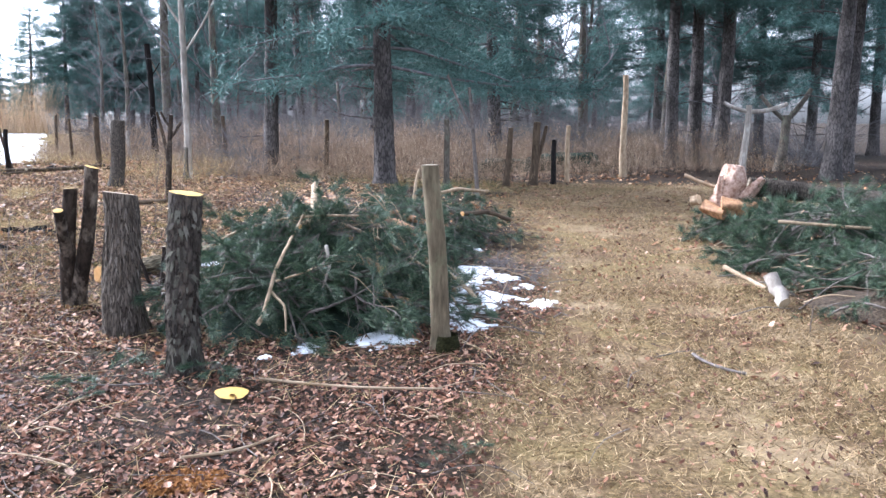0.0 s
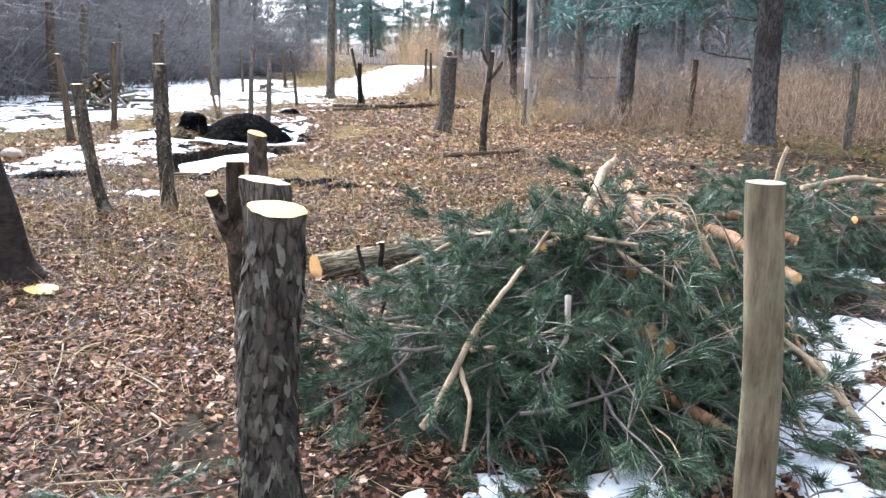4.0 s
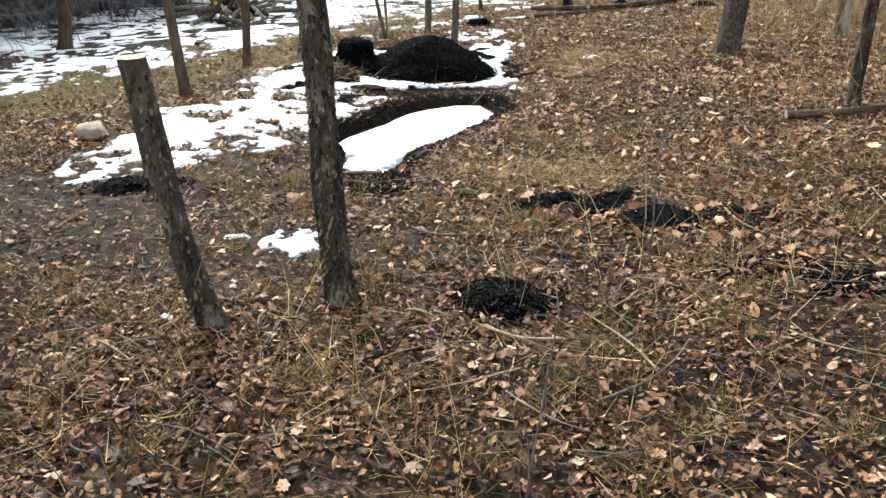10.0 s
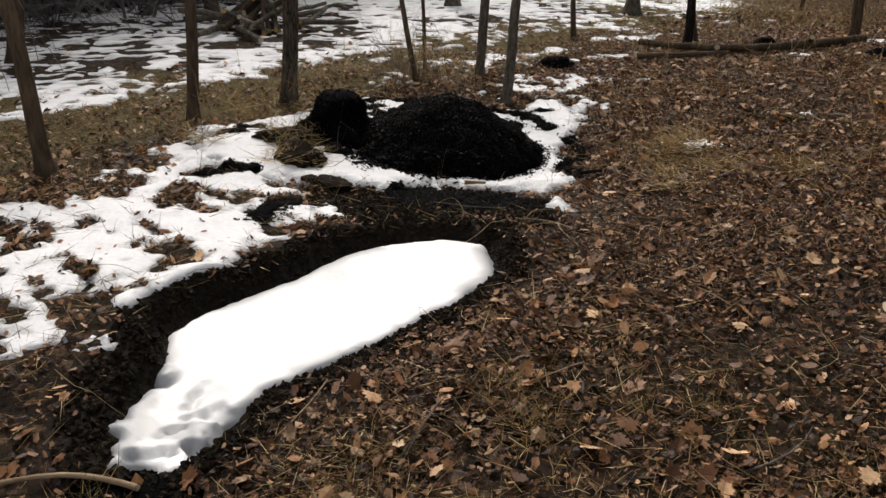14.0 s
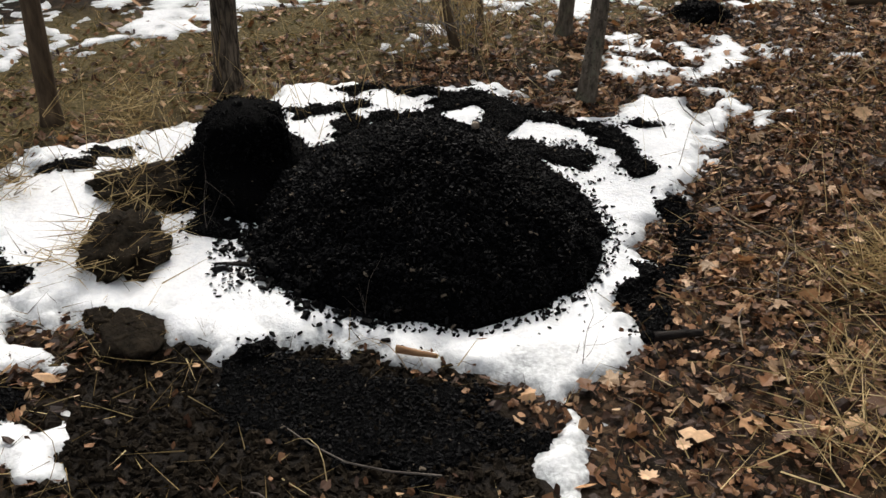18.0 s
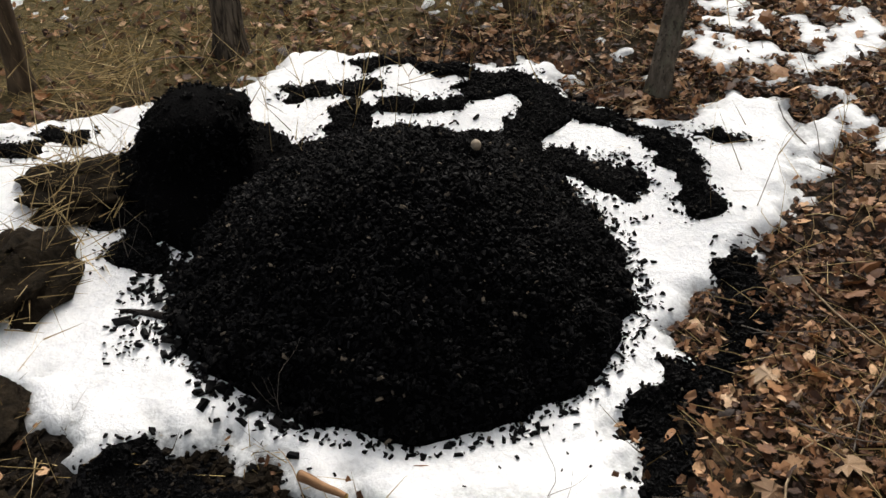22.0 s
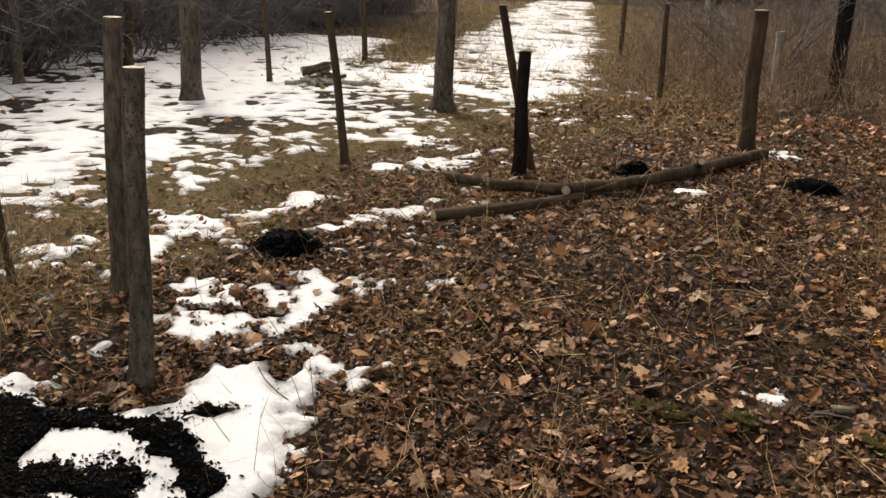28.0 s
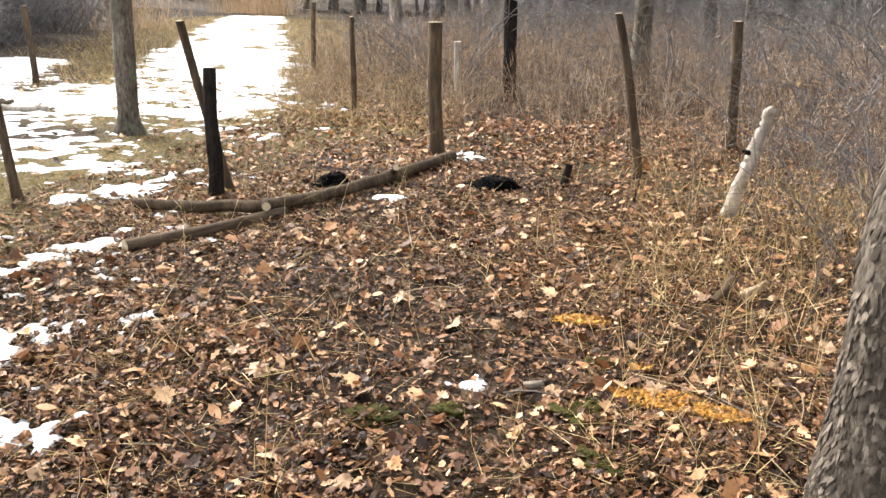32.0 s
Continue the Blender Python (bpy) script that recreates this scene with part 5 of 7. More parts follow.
charcoal_mound()
charcoal_spread()
charcoal_patch(-4.64, 8.24, .21, .17, 20, "round patch of black charcoal in the leaves", .04, 800, .014, 10)
charcoal_patch(-5.08, 9.44, .20, .10, 60, "charcoal patch showing through grass", .03, 260, .014, 11)
charcoal_patch(-4.80, 9.60, .26, .09, 80, "ragged charcoal streak in grass", .03, 320, .014, 12)
charcoal_patch(-4.45, 9.50, .24, .18, 20, "charcoal patch with leaves on it", .03, 320, .014, 13)
charcoal_patch(-4.15, 9.65, .26, .16, 10, "thin scatter of charcoal in leaves", .014, 460, .014, 14)
charcoal_patch(-7.40, 8.42, .30, .16, 40, "dark charcoal patch beside the snow", .03, 380, .014, 15)
charcoal_patch(-9.38, 15.22, .20, .15, 20, "small black heap of charcoal ringed with snow", .08, 420, .014, 16)
charcoal_patch(-8.58, 17.97, .18, .14, 20, "small black charcoal heap behind the logs", .10, 260, .014, 17)
charcoal_patch(-7.39, 18.34, .22, .15, 10, "small black charcoal heap in the leaves", .07, 300, .014, 18)
charcoal_patch(-6.18, 9.30, .30, .17, 130, "sooty mud at the end of the frozen puddle", .008, 420, .012, 22)
charcoal_patch(-2.35, 10.6, .35, .2, 10, "dull dark ash patch in leaves", .012, 200, .014, 19)
charcoal_patch(-3.7, 9.1, .35, .15, 10, "thin ash scatter in leaves", .006, 160, .014, 20)


def charred_stump():
    ob = thing("charred_stump", -8.93, 12.20, "lumpy black charred stump beside the mound", "charred stump")
    n, m = 40, 48
    t = np.linspace(0, 1, n)[:, None]
    a = np.linspace(0, 2 * math.pi, m, endpoint=False)[None]
    prof = np.interp(t, [0, .1, .3, .45, .53, .66, .78, .9, .97, 1.0], [.36, .34, .30, .25, .20, .185, .190, .160, .10, .01])
    f = 1 + 0.75 * (fbm(np.cos(a) * 2 + 4, np.sin(a) * 2 + t * 3, 55) - 0.5) + 0.12 * (vnoise(np.cos(a) * 8, np.sin(a) * 8 + t * 12, 56) - 0.5)
    x, y = prof * f * np.cos(a) - .02 * t, prof * f * np.sin(a) - .0 * t
    v = np.stack([x, y, -.05 + t * .40 + 0 * a], -1).reshape(-1, 3)
    i = np.arange(n - 1)[:, None] * m
    j = np.arange(m)[None]
    s = Soup()
    s.add(v, np.stack([i + j, i + (j + 1) % m, i + m + (j + 1) % m, i + m + j], -1).reshape(-1, 4))
    part("stump", s, M_CHAR, ob)
    r = np.random.RandomState(57)
    pick = r.randint(0, len(v), 2600)
    m = chips(v[pick] + r.normal(0, .005, (2600, 3)), .010, 58, 1.2)
    tagged(part("char_crust", m.mesh("char_crust", False), M_CHIP, ob), kind="stuff")
    return ob


charred_stump()
def clod(name, x, y, rx, ry, h, mat, label, category, seed, rough, deg=0, sink=.25):
    """An earth clod with bits of straw lying on it."""
    ob = lump(name, x, y, rx, ry, h, mat, label, category, seed, rough, 1.0, deg, sink)
    rng = np.random.RandomState(seed + 70)
    n = int(1600 * rx * ry) + 60
    a, r = rng.uniform(0, 6.283, n), np.sqrt(rng.uniform(0, .75, n))
    c, t = math.cos(radians(deg)), math.sin(radians(deg))
    u, w = r * rx * np.cos(a), r * ry * np.sin(a)
    b = np.stack([u * c - w * t, u * t + w * c, h * (1 - .5 * sink) * np.sqrt(1 - r * r) - .12 * h], -1)
    e = rng.normal(0, 1, (n, 3)) * (1, 1, .14)
    e /= np.linalg.norm(e, axis=1)[:, None]
    s = Soup()
    s.add(*needles(b, e, rng.uniform(.02, .08, n), .0035, seed))
    tagged(part("straw", s.mesh("straw", False), M_STRAW, ob, "bits of yellow straw"), kind="stuff")
    return ob


clod("muddy_clod", -8.62, 11.62, .20, .14, .17, M_MUDCLOD, "muddy clod with straw on it beside the snow", "clod", 3, .5, deg=150, sink=.5)
clod("muddy_clod", -9.03, 11.82, .27, .17, .13, M_MUDCLOD, "bank of muddy earth against the charred stump", "clod", 4, .5, deg=70, sink=.6)
clod("muddy_clod", -8.17, 11.53, .14, .09, .05, M_MUDCLOD, "low clod of earth in the snow", "clod", 5, .4)
clod("muddy_clod", -8.30, 11.47, .07, .05, .05, M_MUDCLOD, "small clod of earth in the snow", "clod", 6, .5, sink=.6)
lump("fieldstone", -8.68, 8.92, .14, .10, .13, M_STONE, "pale rounded fieldstone in dry grass", "stone", 7, .15)
lump("pebble", -8.40, 12.95, .017, .015, .03, M_STONE, "small pale round pebble on the charcoal mound", "pebble", 8, .05).location.z = gz(-8.40, 12.95) + float(mound_z(np.array([-8.40]), np.array([12.95]))[0]) + .012
for k, (mx, my, mr) in enumerate(((-7.15, 14.85, .11), (-6.86, 14.93, .08), (-6.38, 15.02, .15), (-6.3, 14.72, .12), (-6.35, 15.45, .10), (-4.0, 7.0, .10), (-5.6, 9.35, .09), (-3.2, 7.5, .1))):
    lump("moss_tuft", mx, my, mr * .9, mr * .7, .035, M_MOSS, "low green cushion of moss in fallen leaves", "moss", 20 + k, .8, sink=.9)
log("rotten_log", (-5.74, 16.42, .28), (-5.60, 16.60, .32), .032, .012, M_STICK, M_STICK, "rotten bleached log end among weeds", "wood chunk", seg=20, rough=.9, ridges=9, seed=9)
log("rotten_log", (-5.88, 16.32, .26), (-5.78, 16.40, .40), .030, .010, M_BARK_BROWN, M_BARK_BROWN, "dark rotten splinter standing among weeds", "wood chunk", seg=14, rough=.8, ridges=6, seed=10)
log("rotten_log", (-6.63, 15.13, .27), (-6.56, 15.17, .275), .022, .018, M_BARK_GREY, M_BARK_BLACK, "small weathered wood chunk in the leaves", "wood chunk", seg=14, rough=.6, ridges=6, seed=12)
log("wood_chip", (-7.68, 12.20, .12), (-7.58, 12.28, .125), .013, .007, M_ORANGE_WOOD, M_CUT_YELLOW, "splintered yellow wood chip on the snow", "wood chip", seg=8, rough=.4, seed=60)
log("charred_stick", (-8.45, 11.80, .14), (-8.33, 11.98, .15), .016, .013, M_BARK_BLACK, M_CHAR, "charred stick lying in the snow", "stick", seg=8, rough=.3, seed=61)
log("charred_stick", (-7.30, 12.88, .13), (-7.24, 13.02, .13), .014, .012, M_BARK_BLACK, M_CHAR, "charred stick at the snow's edge", "stick", seg=8, rough=.3, seed=62)


# ---- brush piles of pine boughs ----
def bough_mesh(seed, length=0.85, tufts=54, per=22, needle=0.115):
    rng = np.random.RandomState(seed)
    s = Soup()
    stem, d = [np.zeros(3)], np.array([1.0, 0, .12])
    for k in range(7):
        d = d + rng.normal(0, .12, 3) - np.array([0, 0, .05])
        d /= np.linalg.norm(d)
        stem.append(stem[-1] + d * length / 7)
    stem = np.array(stem)
    wood = Soup()
    wood.add(*tube(stem, np.linspace(.011, .003, 8), 5))
    base, dirs = [], []
    for k in range(9):
        i = rng.randint(1, 8)
        e = d + rng.normal(0, .65, 3)
        e[2] *= .5
        e /= np.linalg.norm(e)
        L = rng.uniform(.15, .38)
        tw = stem[i] + e * np.linspace(0, L, 4)[:, None] - np.array([0, 0, 1]) * (np.linspace(0, 1, 4) ** 2 * .04)[:, None]
        wood.add(*tube(tw, np.linspace(.004, .002, 4), 4))
        for u in rng.uniform(.35, 1, tufts // 9):
            base.append(stem[i] + e * L * u)
            dirs.append(e)
    base, dirs = np.array(base), np.array(dirs)
    B, D = np.repeat(base, per, 0), np.repeat(dirs, per, 0) * 0.9 + rng.normal(0, .42, (len(base) * per, 3))
    D /= np.linalg.norm(D, axis=1)[:, None]
    s.add(*needles(B + rng.normal(0, .008, B.shape), D, rng.uniform(.6, 1.15, len(B)) * needle, .0042, seed))
    nm = s.mesh("needles", False)
    nm.materials.append(M_NEEDLE)
    wm = wood.mesh("twigs")
    wm.materials.append(M_TWIG)
    return nm, wm


pile = None
BOUGHS = [bough_mesh(300 + k) for k in range(9)]


def brush_pile(x, y, humps, count, label, seed, size=1.0, inner=None):
    """A heap of pine boughs over an added core that blocks light between them. humps: (dx, dy, rx, ry, height,
    degrees).
    """
    ob = thing("brush_pile", x, y, label, "brush pile")
    rng = np.random.RandomState(seed)

    def heap(px, py):
        h = np.full(np.shape(px), -9.0)
        for hx, hy, rx, ry, hh, deg in humps:
            e = 1 - ellipse(px, py, x + hx, y + hy, rx, ry, deg)
            h = np.maximum(h, hh * (1 - np.clip(e, 0, 1.3) ** 1.8))
        return h + 0.12 * (fbm(px * 3, py * 3, seed) - 0.5)

    o = np.array(ob.location)
    # unseen dark core, added so the gaps between boughs read as shade
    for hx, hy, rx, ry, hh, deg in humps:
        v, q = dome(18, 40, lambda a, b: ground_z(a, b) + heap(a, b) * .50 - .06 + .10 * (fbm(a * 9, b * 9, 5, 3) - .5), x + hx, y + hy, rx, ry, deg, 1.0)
        part("inner_mass", soup_of(v - o, q), inner or M_NEEDLE_MASS, ob, "dark core of packed debris, added to block light between boughs")
    weights = np.array([h[2] * h[3] for h in humps])
    for k in range(count):
        h = humps[rng.choice(len(humps), p=weights / weights.sum())]
        a, r = rng.uniform(0, 6.283), math.sqrt(rng.uniform(0, 1)) * 0.98
        c, t = math.cos(radians(h[5])), math.sin(radians(h[5]))
        u, w = r * h[2] * math.cos(a), r * h[3] * math.sin(a)
        px, py = x + h[0] + u * c - w * t, y + h[1] + u * t + w * c
        hz = float(heap(np.array([px]), np.array([py]))[0])
        e = .06
        gx = float(heap(np.array([px + e]), np.array([py]))[0] - hz) / e
        gy = float(heap(np.array([px]), np.array([py + e]))[0] - hz) / e
        down = math.atan2(-gy, -gx) + rng.normal(0, .9)
        slope = gx * math.cos(down) + gy * math.sin(down)
        scale = size * rng.uniform(.55, 1.0)
        z = gz(px, py) + max(hz, 0.0) + rng.uniform(-.02, .05)
        nm, wm = BOUGHS[rng.randint(len(BOUGHS))]
        m = Matrix.Translation((px - o[0], py - o[1], z - o[2])) @ Matrix.Rotation(down, 4, "Z") @ Matrix.Rotation(-math.atan(np.clip(slope, -1.2, 1.2)) - rng.uniform(.0, .25), 4, "Y") @ Matrix.Rotation(rng.uniform(-.6, .6), 4, "X") @ Matrix.Scale(scale, 4) @ Matrix.Translation((-.35, 0, 0))
        b = part("pine_bough", nm, M_NEEDLE, ob)
        b.matrix_basis = m
        part("stem", wm, M_TWIG, b)
    return ob, heap


def stick(parent, o, pts, r0, r1, skin, cut, name="branch", label="", seg=10, seed=0):
    pts = np.array(pts, float)
    if parent is pile:
        pts[:, 2] += .01
    t = np.linspace(0, len(pts) - 1, 4 * len(pts))
    path = np.stack([np.interp(t, np.arange(len(pts)), pts[:, k]) for k in range(3)], -1)
    path[1:-1] = (path[:-2] + path[1:-1] * 2 + path[2:]) / 4
    path[1:-1] += np.random.RandomState(seed).normal(0, .10 * r0, path[1:-1].shape)
    v, q = tube(path - path[0], np.linspace(r0, r1, len(path)), seg, .24 if r0 < .04 else .12, seed)
    b = part(name, soup_of(v, q), skin, parent, label, tuple(path[0] - o))
    if cut:
        for ring in (v[:seg][::-1], v[-seg:]):
            cv, cq, ct = cap(ring, .001, 2, .002)
            c = Soup()
            c.add(cv, cq)
            c.t.append(np.array(ct))
            part("cut_end", c, cut, b)
    return b


snag = thing("dead_snag", -5.71, 18.12, "crooked bleached white snag with a broken top", "dead snag")
so = np.array(snag.location)
stick(snag, so, [(-5.71, 18.12, so[2] - .05), (-5.68, 18.12, so[2] + .12), (-5.645, 18.11, so[2] + .26), (-5.60, 18.10, so[2] + .40), (-5.60, 18.10, so[2] + .47), (-5.555, 18.09, so[2] + .60), (-5.53, 18.08, so[2] + .72), (-5.50, 18.08, so[2] + .75)], .052, .034, M_DEADWOOD, M_DEADWOOD, "bleached_stem", "", 18, 63)
stick(snag, so, [(-5.62, 18.08, so[2] + .46), (-5.665, 18.05, so[2] + .475)], .020, .010, M_BARK_BLACK, M_BARK_BLACK, "broken_knot", "dark broken knot", 10, 64)
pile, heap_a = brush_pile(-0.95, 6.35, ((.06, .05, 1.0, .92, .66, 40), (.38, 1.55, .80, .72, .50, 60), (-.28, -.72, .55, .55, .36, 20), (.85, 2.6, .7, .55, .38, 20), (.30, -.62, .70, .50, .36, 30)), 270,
                         "heap of green pine boughs with peeled branches on top", 11)
po = np.array(pile.location)
gp = 0.08
stick(pile, po, [(-1.16, 5.02, gp + .12), (-1.13, 5.08, .26), (-1.12, 5.35, .46), (-1.08, 5.62, .60), (-1.06, 5.80, .68), (-1.0, 5.95, .82)], .016, .008, M_STICK, M_CUT_PALE, label="long bare pale branch", seed=1)
stick(pile, po, [(-1.0, 6.22, .66), (-1.06, 6.7, .80), (-1.13, 7.15, .90), (-1.12, 7.35, .93)], .028, .019, M_STICK, M_CUT_PALE, label="pale peeled branch reaching up", seed=2)
stick(pile, po, [(-1.08, 7.0, .74), (-.80, 6.6, .66), (-.49, 6.12, .46)], .036, .030, M_ORANGE_WOOD, M_CUT_ORANGE, label="peeled orange-brown branch", seed=3)
stick(pile, po, [(-1.0, 7.2, .80), (-.78, 6.8, .72), (-.60, 6.4, .60)], .040, .034, M_ORANGE_WOOD, M_CUT_ORANGE, label="peeled orange-brown branch", seed=31)
stick(pile, po, [(-1.15, 6.9, .80), (-.95, 6.5, .72), (-.70, 6.15, .58)], .030, .026, M_ORANGE_WOOD, M_CUT_ORANGE, label="peeled orange-brown branch", seed=32)
stick(pile, po, [(-.85, 7.55, .60), (-.45, 7.3, .57), (-.05, 7.0, .44)], .044, .038, M_ORANGE_WOOD, M_CUT_ORANGE, label="thick peeled branch with round orange cut", seed=4, seg=16)
stick(pile, po, [(-.95, 7.75, .58), (-.5, 7.8, .60), (-.1, 7.7, .50)], .036, .030, M_ORANGE_WOOD, M_CUT_ORANGE, label="thick peeled branch", seed=41, seg=16)
stick(pile, po, [(-1.05, 5.95, .70), (-.88, 6.3, .74), (-.74, 6.71, .73)], .022, .034, M_STICK, M_CUT_ORANGE, label="bare branch with round cut end", seed=5, seg=14)
stick(pile, po, [(-.62, 5.81, .49), (-.42, 5.67, .43)], .034, .034, M_ORANGE_WOOD, M_CUT_ORANGE, label="short stub of orange wood", seed=6, seg=14)
stick(pile, po, [(-.55, 5.70, .32), (-.30, 5.56, .25), (-.13, 5.50, .21)], .026, .022, M_ORANGE_WOOD, M_CUT_ORANGE, label="broken orange branch at the pile's foot", seed=7)
stick(pile, po, [(-2.21, 6.41, .26), (-1.85, 6.35, .46), (-1.56, 6.26, .63), (-1.2, 6.05, .74), (-.93, 5.87, .79), (-.6, 5.8, .80)], .015, .008, M_STICK, None, label="thin bare branch across the pile", seed=8)
stick(pile, po, [(-2.0, 5.75, .25), (-1.6, 5.55, .36), (-1.3, 5.45, .42)], .010, .005, M_STICK, None, label="thin bare twig", seed=9)
stick(pile, po, [(-.75, 6.0, .72), (-.35, 5.85, .58), (0.0, 5.75, .35), (.12, 5.7, .15)], .012, .006, M_STICK, None, label="thin bare twig", seed=10)
stick(pile, po, [(-1.12, 5.25, .36), (-1.0, 5.1, .30), (-.98, 5.0, .16)], .011, .006, M_STICK, None, label="thin bare twig", seed=11)
stick(pile, po, [(-1.1, 5.30, .42), (-.92, 5.35, .47), (-.8, 5.45, .52)], .009, .004, M_STICK, None, label="thin bare twig", seed=15)
stick(pile, po, [(-.80, 5.55, .62), (-.76, 5.45, .50), (-.80, 5.35, .36)], .013, .006, M_DEADWOOD, None, label="thin bleached twig", seed=16)
stick(pile, po, [(.2, 8.6, gp + .42), (.5, 9.0, gp + .40), (.75, 9.1, gp + .30)], .026, .022, M_BARK_BROWN, M_CUT_ORANGE, label="short split log on the back of the pile", seed=12, seg=14)
stick(pile, po, [(-.15, 8.6, gp + .6), (.15, 8.9, gp + .66), (.5, 9.3, gp + .6)], .02, .015, M_STICK, M_CUT_PALE, seed=13)
stick(pile, po, [(-.3, 8.2, gp + .5), (-.28, 8.25, gp + .78), (-.25, 8.3, gp + .9)], .018, .012, M_STICK, M_CUT_PALE, seed=14)
for k, (a, b) in enumerate((((-2.30, 6.6), (-2.28, 6.62)), ((-2.45, 6.75), (-2.55, 6.78)), ((-2.1, 6.3), (-2.05, 6.28)))):
    stick(pile, po, [(*a, gz(*a) - .02), (b[0], b[1], gz(*a) + .34 - .08 * k)], .020 - .004 * k, .014 - .002 * k, M_BARK_CHERRY, M_CUT_PALE, "cut_stem", "short dark cut stem beside the pile", 12, 50 + k)
trng = np.random.RandomState(77)
for k in range(120):
    a, r = trng.uniform(0, 6.28), trng.uniform(.1, 1.2)
    x0, y0 = -.85 + r * math.cos(a), 6.4 + r * math.sin(a)
    z0 = gz(x0, y0) + max(float(heap_a(np.array([x0]), np.array([y0]))[0]), 0) + .05
    b = trng.uniform(0, 6.28)
    L = trng.uniform(.25, .7)
    x1, y1 = x0 + L * math.cos(b), y0 + L * math.sin(b)
    z1 = gz(x1, y1) + max(float(heap_a(np.array([x1]), np.array([y1]))[0]), 0) + trng.uniform(.03, .2)
    stick(pile, po, [(x0, y0, z0), ((x0 + x1) / 2, (y0 + y1) / 2, max(z0, z1) + .04), (x1, y1, z1)], trng.uniform(.0025, .0055), .002, M_TWIG if k % 2 else M_STICK, None, "twig", "", 5, 100 + k)
for k in range(46):
    x0, y0 = trng.uniform(-.1, .95), trng.uniform(5.3, 7.6)
    b, L = trng.uniform(0, 6.28), trng.uniform(.2, .6)
    x1, y1 = x0 + L * math.cos(b), y0 + L * math.sin(b)
    z0, z1 = gz(x0, y0) + .02, gz(x1, y1) + trng.uniform(.02, .16)
    stick(pile, po, [(x0, y0, z0), ((x0 + x1) / 2, (y0 + y1) / 2, (z0 + z1) / 2 + .03), (x1, y1, z1)], trng.uniform(.003, .006), .002, M_TWIG if k % 4 else M_STICK, None, "twig", "", 5, 600 + k)
# loose peeled sticks on the crown of the heap
for k in range(22):
    x0, y0 = trng.normal(-.62, .28), trng.normal(6.75, .38)
    b, L = trng.normal(-.9, .5), trng.uniform(.25, .7)
    x1, y1 = x0 + L * math.cos(b), y0 + L * math.sin(b)
    z0, z1 = (gz(px, py) + max(float(heap_a(np.array([px]), np.array([py]))[0]), 0) - .03 for px, py in ((x0, y0), (x1, y1)))
    stick(pile, po, [(x0, y0, z0 + trng.uniform(.05, .16)), ((x0 + x1) / 2, (y0 + y1) / 2, (z0 + z1) / 2 + .13), (x1, y1, z1 + .05)], trng.uniform(.010, .021), .010, M_ORANGE_WOOD if k % 3 else M_STICK, M_CUT_ORANGE if k % 2 else M_CUT_PALE, "peeled_stick", "", 8, 400 + k)

pile_b, heap_b = brush_pile(3.05, 6.9, ((.55, -.75, .95, .7, .40, 20), (.55, .9, 1.2, .75, .55, 80), (.45, 2.3, .7, .5, .50, 80), (1.9, .4, 1.4, 1.0, .45, 20)), 330, "heap of pine boughs, rotten wood and logs", 12, 1.0, M_DEBRIS_MASS)
pb = np.array(pile_b.location)
stick(pile_b, pb, [(3.35, 9.0, .80), (4.3, 8.9, .72), (5.2, 8.6, .62)], .10, .09, M_BARK_FURROWED, M_CUT_GREY, "log", "grey weathered log on the heap", 22, 20)
stick(pile_b, pb, [(3.7, 9.4, .72), (4.8, 9.6, .66), (6.2, 9.4, .55)], .09, .08, M_BARK_BROWN, M_CUT_PALE, "log", "brown log behind another on the heap", 20, 21)
stick(pile_b, pb, [(3.0, 7.3, .62), (3.6, 7.1, .60), (4.6, 6.9, .55)], .016, .012, M_STICK, M_CUT_PALE, seed=22)
stick(pile_b, pb, [(2.35, 6.75, .30), (2.55, 6.35, .20)], .02, .016, M_STICK, M_CUT_PALE, seed=23)
stick(pile_b, pb, [(2.72, 9.3, .9), (3.0, 9.2, .78), (3.25, 9.1, .74)], .02, .02, M_STICK, M_CUT_PALE, seed=24)
stick(pile_b, pb, [(2.56, 6.30, .32), (2.60, 6.10, .14)], .055, .05, M_DEADWOOD, M_CUT_PALE, "log", "short pale log leaning on the heap", 16, 25)
for k, (a, b, r0, r1, mm, lab) in enumerate((((3.10, 9.02, .50), (3.17, 8.98, 1.03), .165, .085, M_ROT, "crumbling pinkish rotten trunk"), ((2.98, 8.78, .60), (3.32, 8.70, .58), .085, .075, M_ORANGE_WOOD, "broken orange wood chunk"),
                                             ((2.84, 8.92, .58), (2.99, 8.70, .52), .075, .05, M_ORANGE_WOOD, "broken orange wood chunk"), ((3.26, 8.95, .66), (3.44, 8.86, .90), .075, .03, M_ROT, "torn rotten splinter"), ((2.72, 9.02, .64), (2.80, 8.98, .66), .05, .05, M_STICK, "short pale cut branch"),
                                             ((3.02, 8.95, .62), (3.0, 8.9, .92), .07, .02, M_ROT, "torn rotten splinter"))):
    log("rotten_chunk", np.array(a) - pb, np.array(b) - pb, r0, r1, mm, M_CUT_PALE if k == 4 else mm, lab, seg=22, ridges=7, seed=50 + k, parent=pile_b, rough=.75)
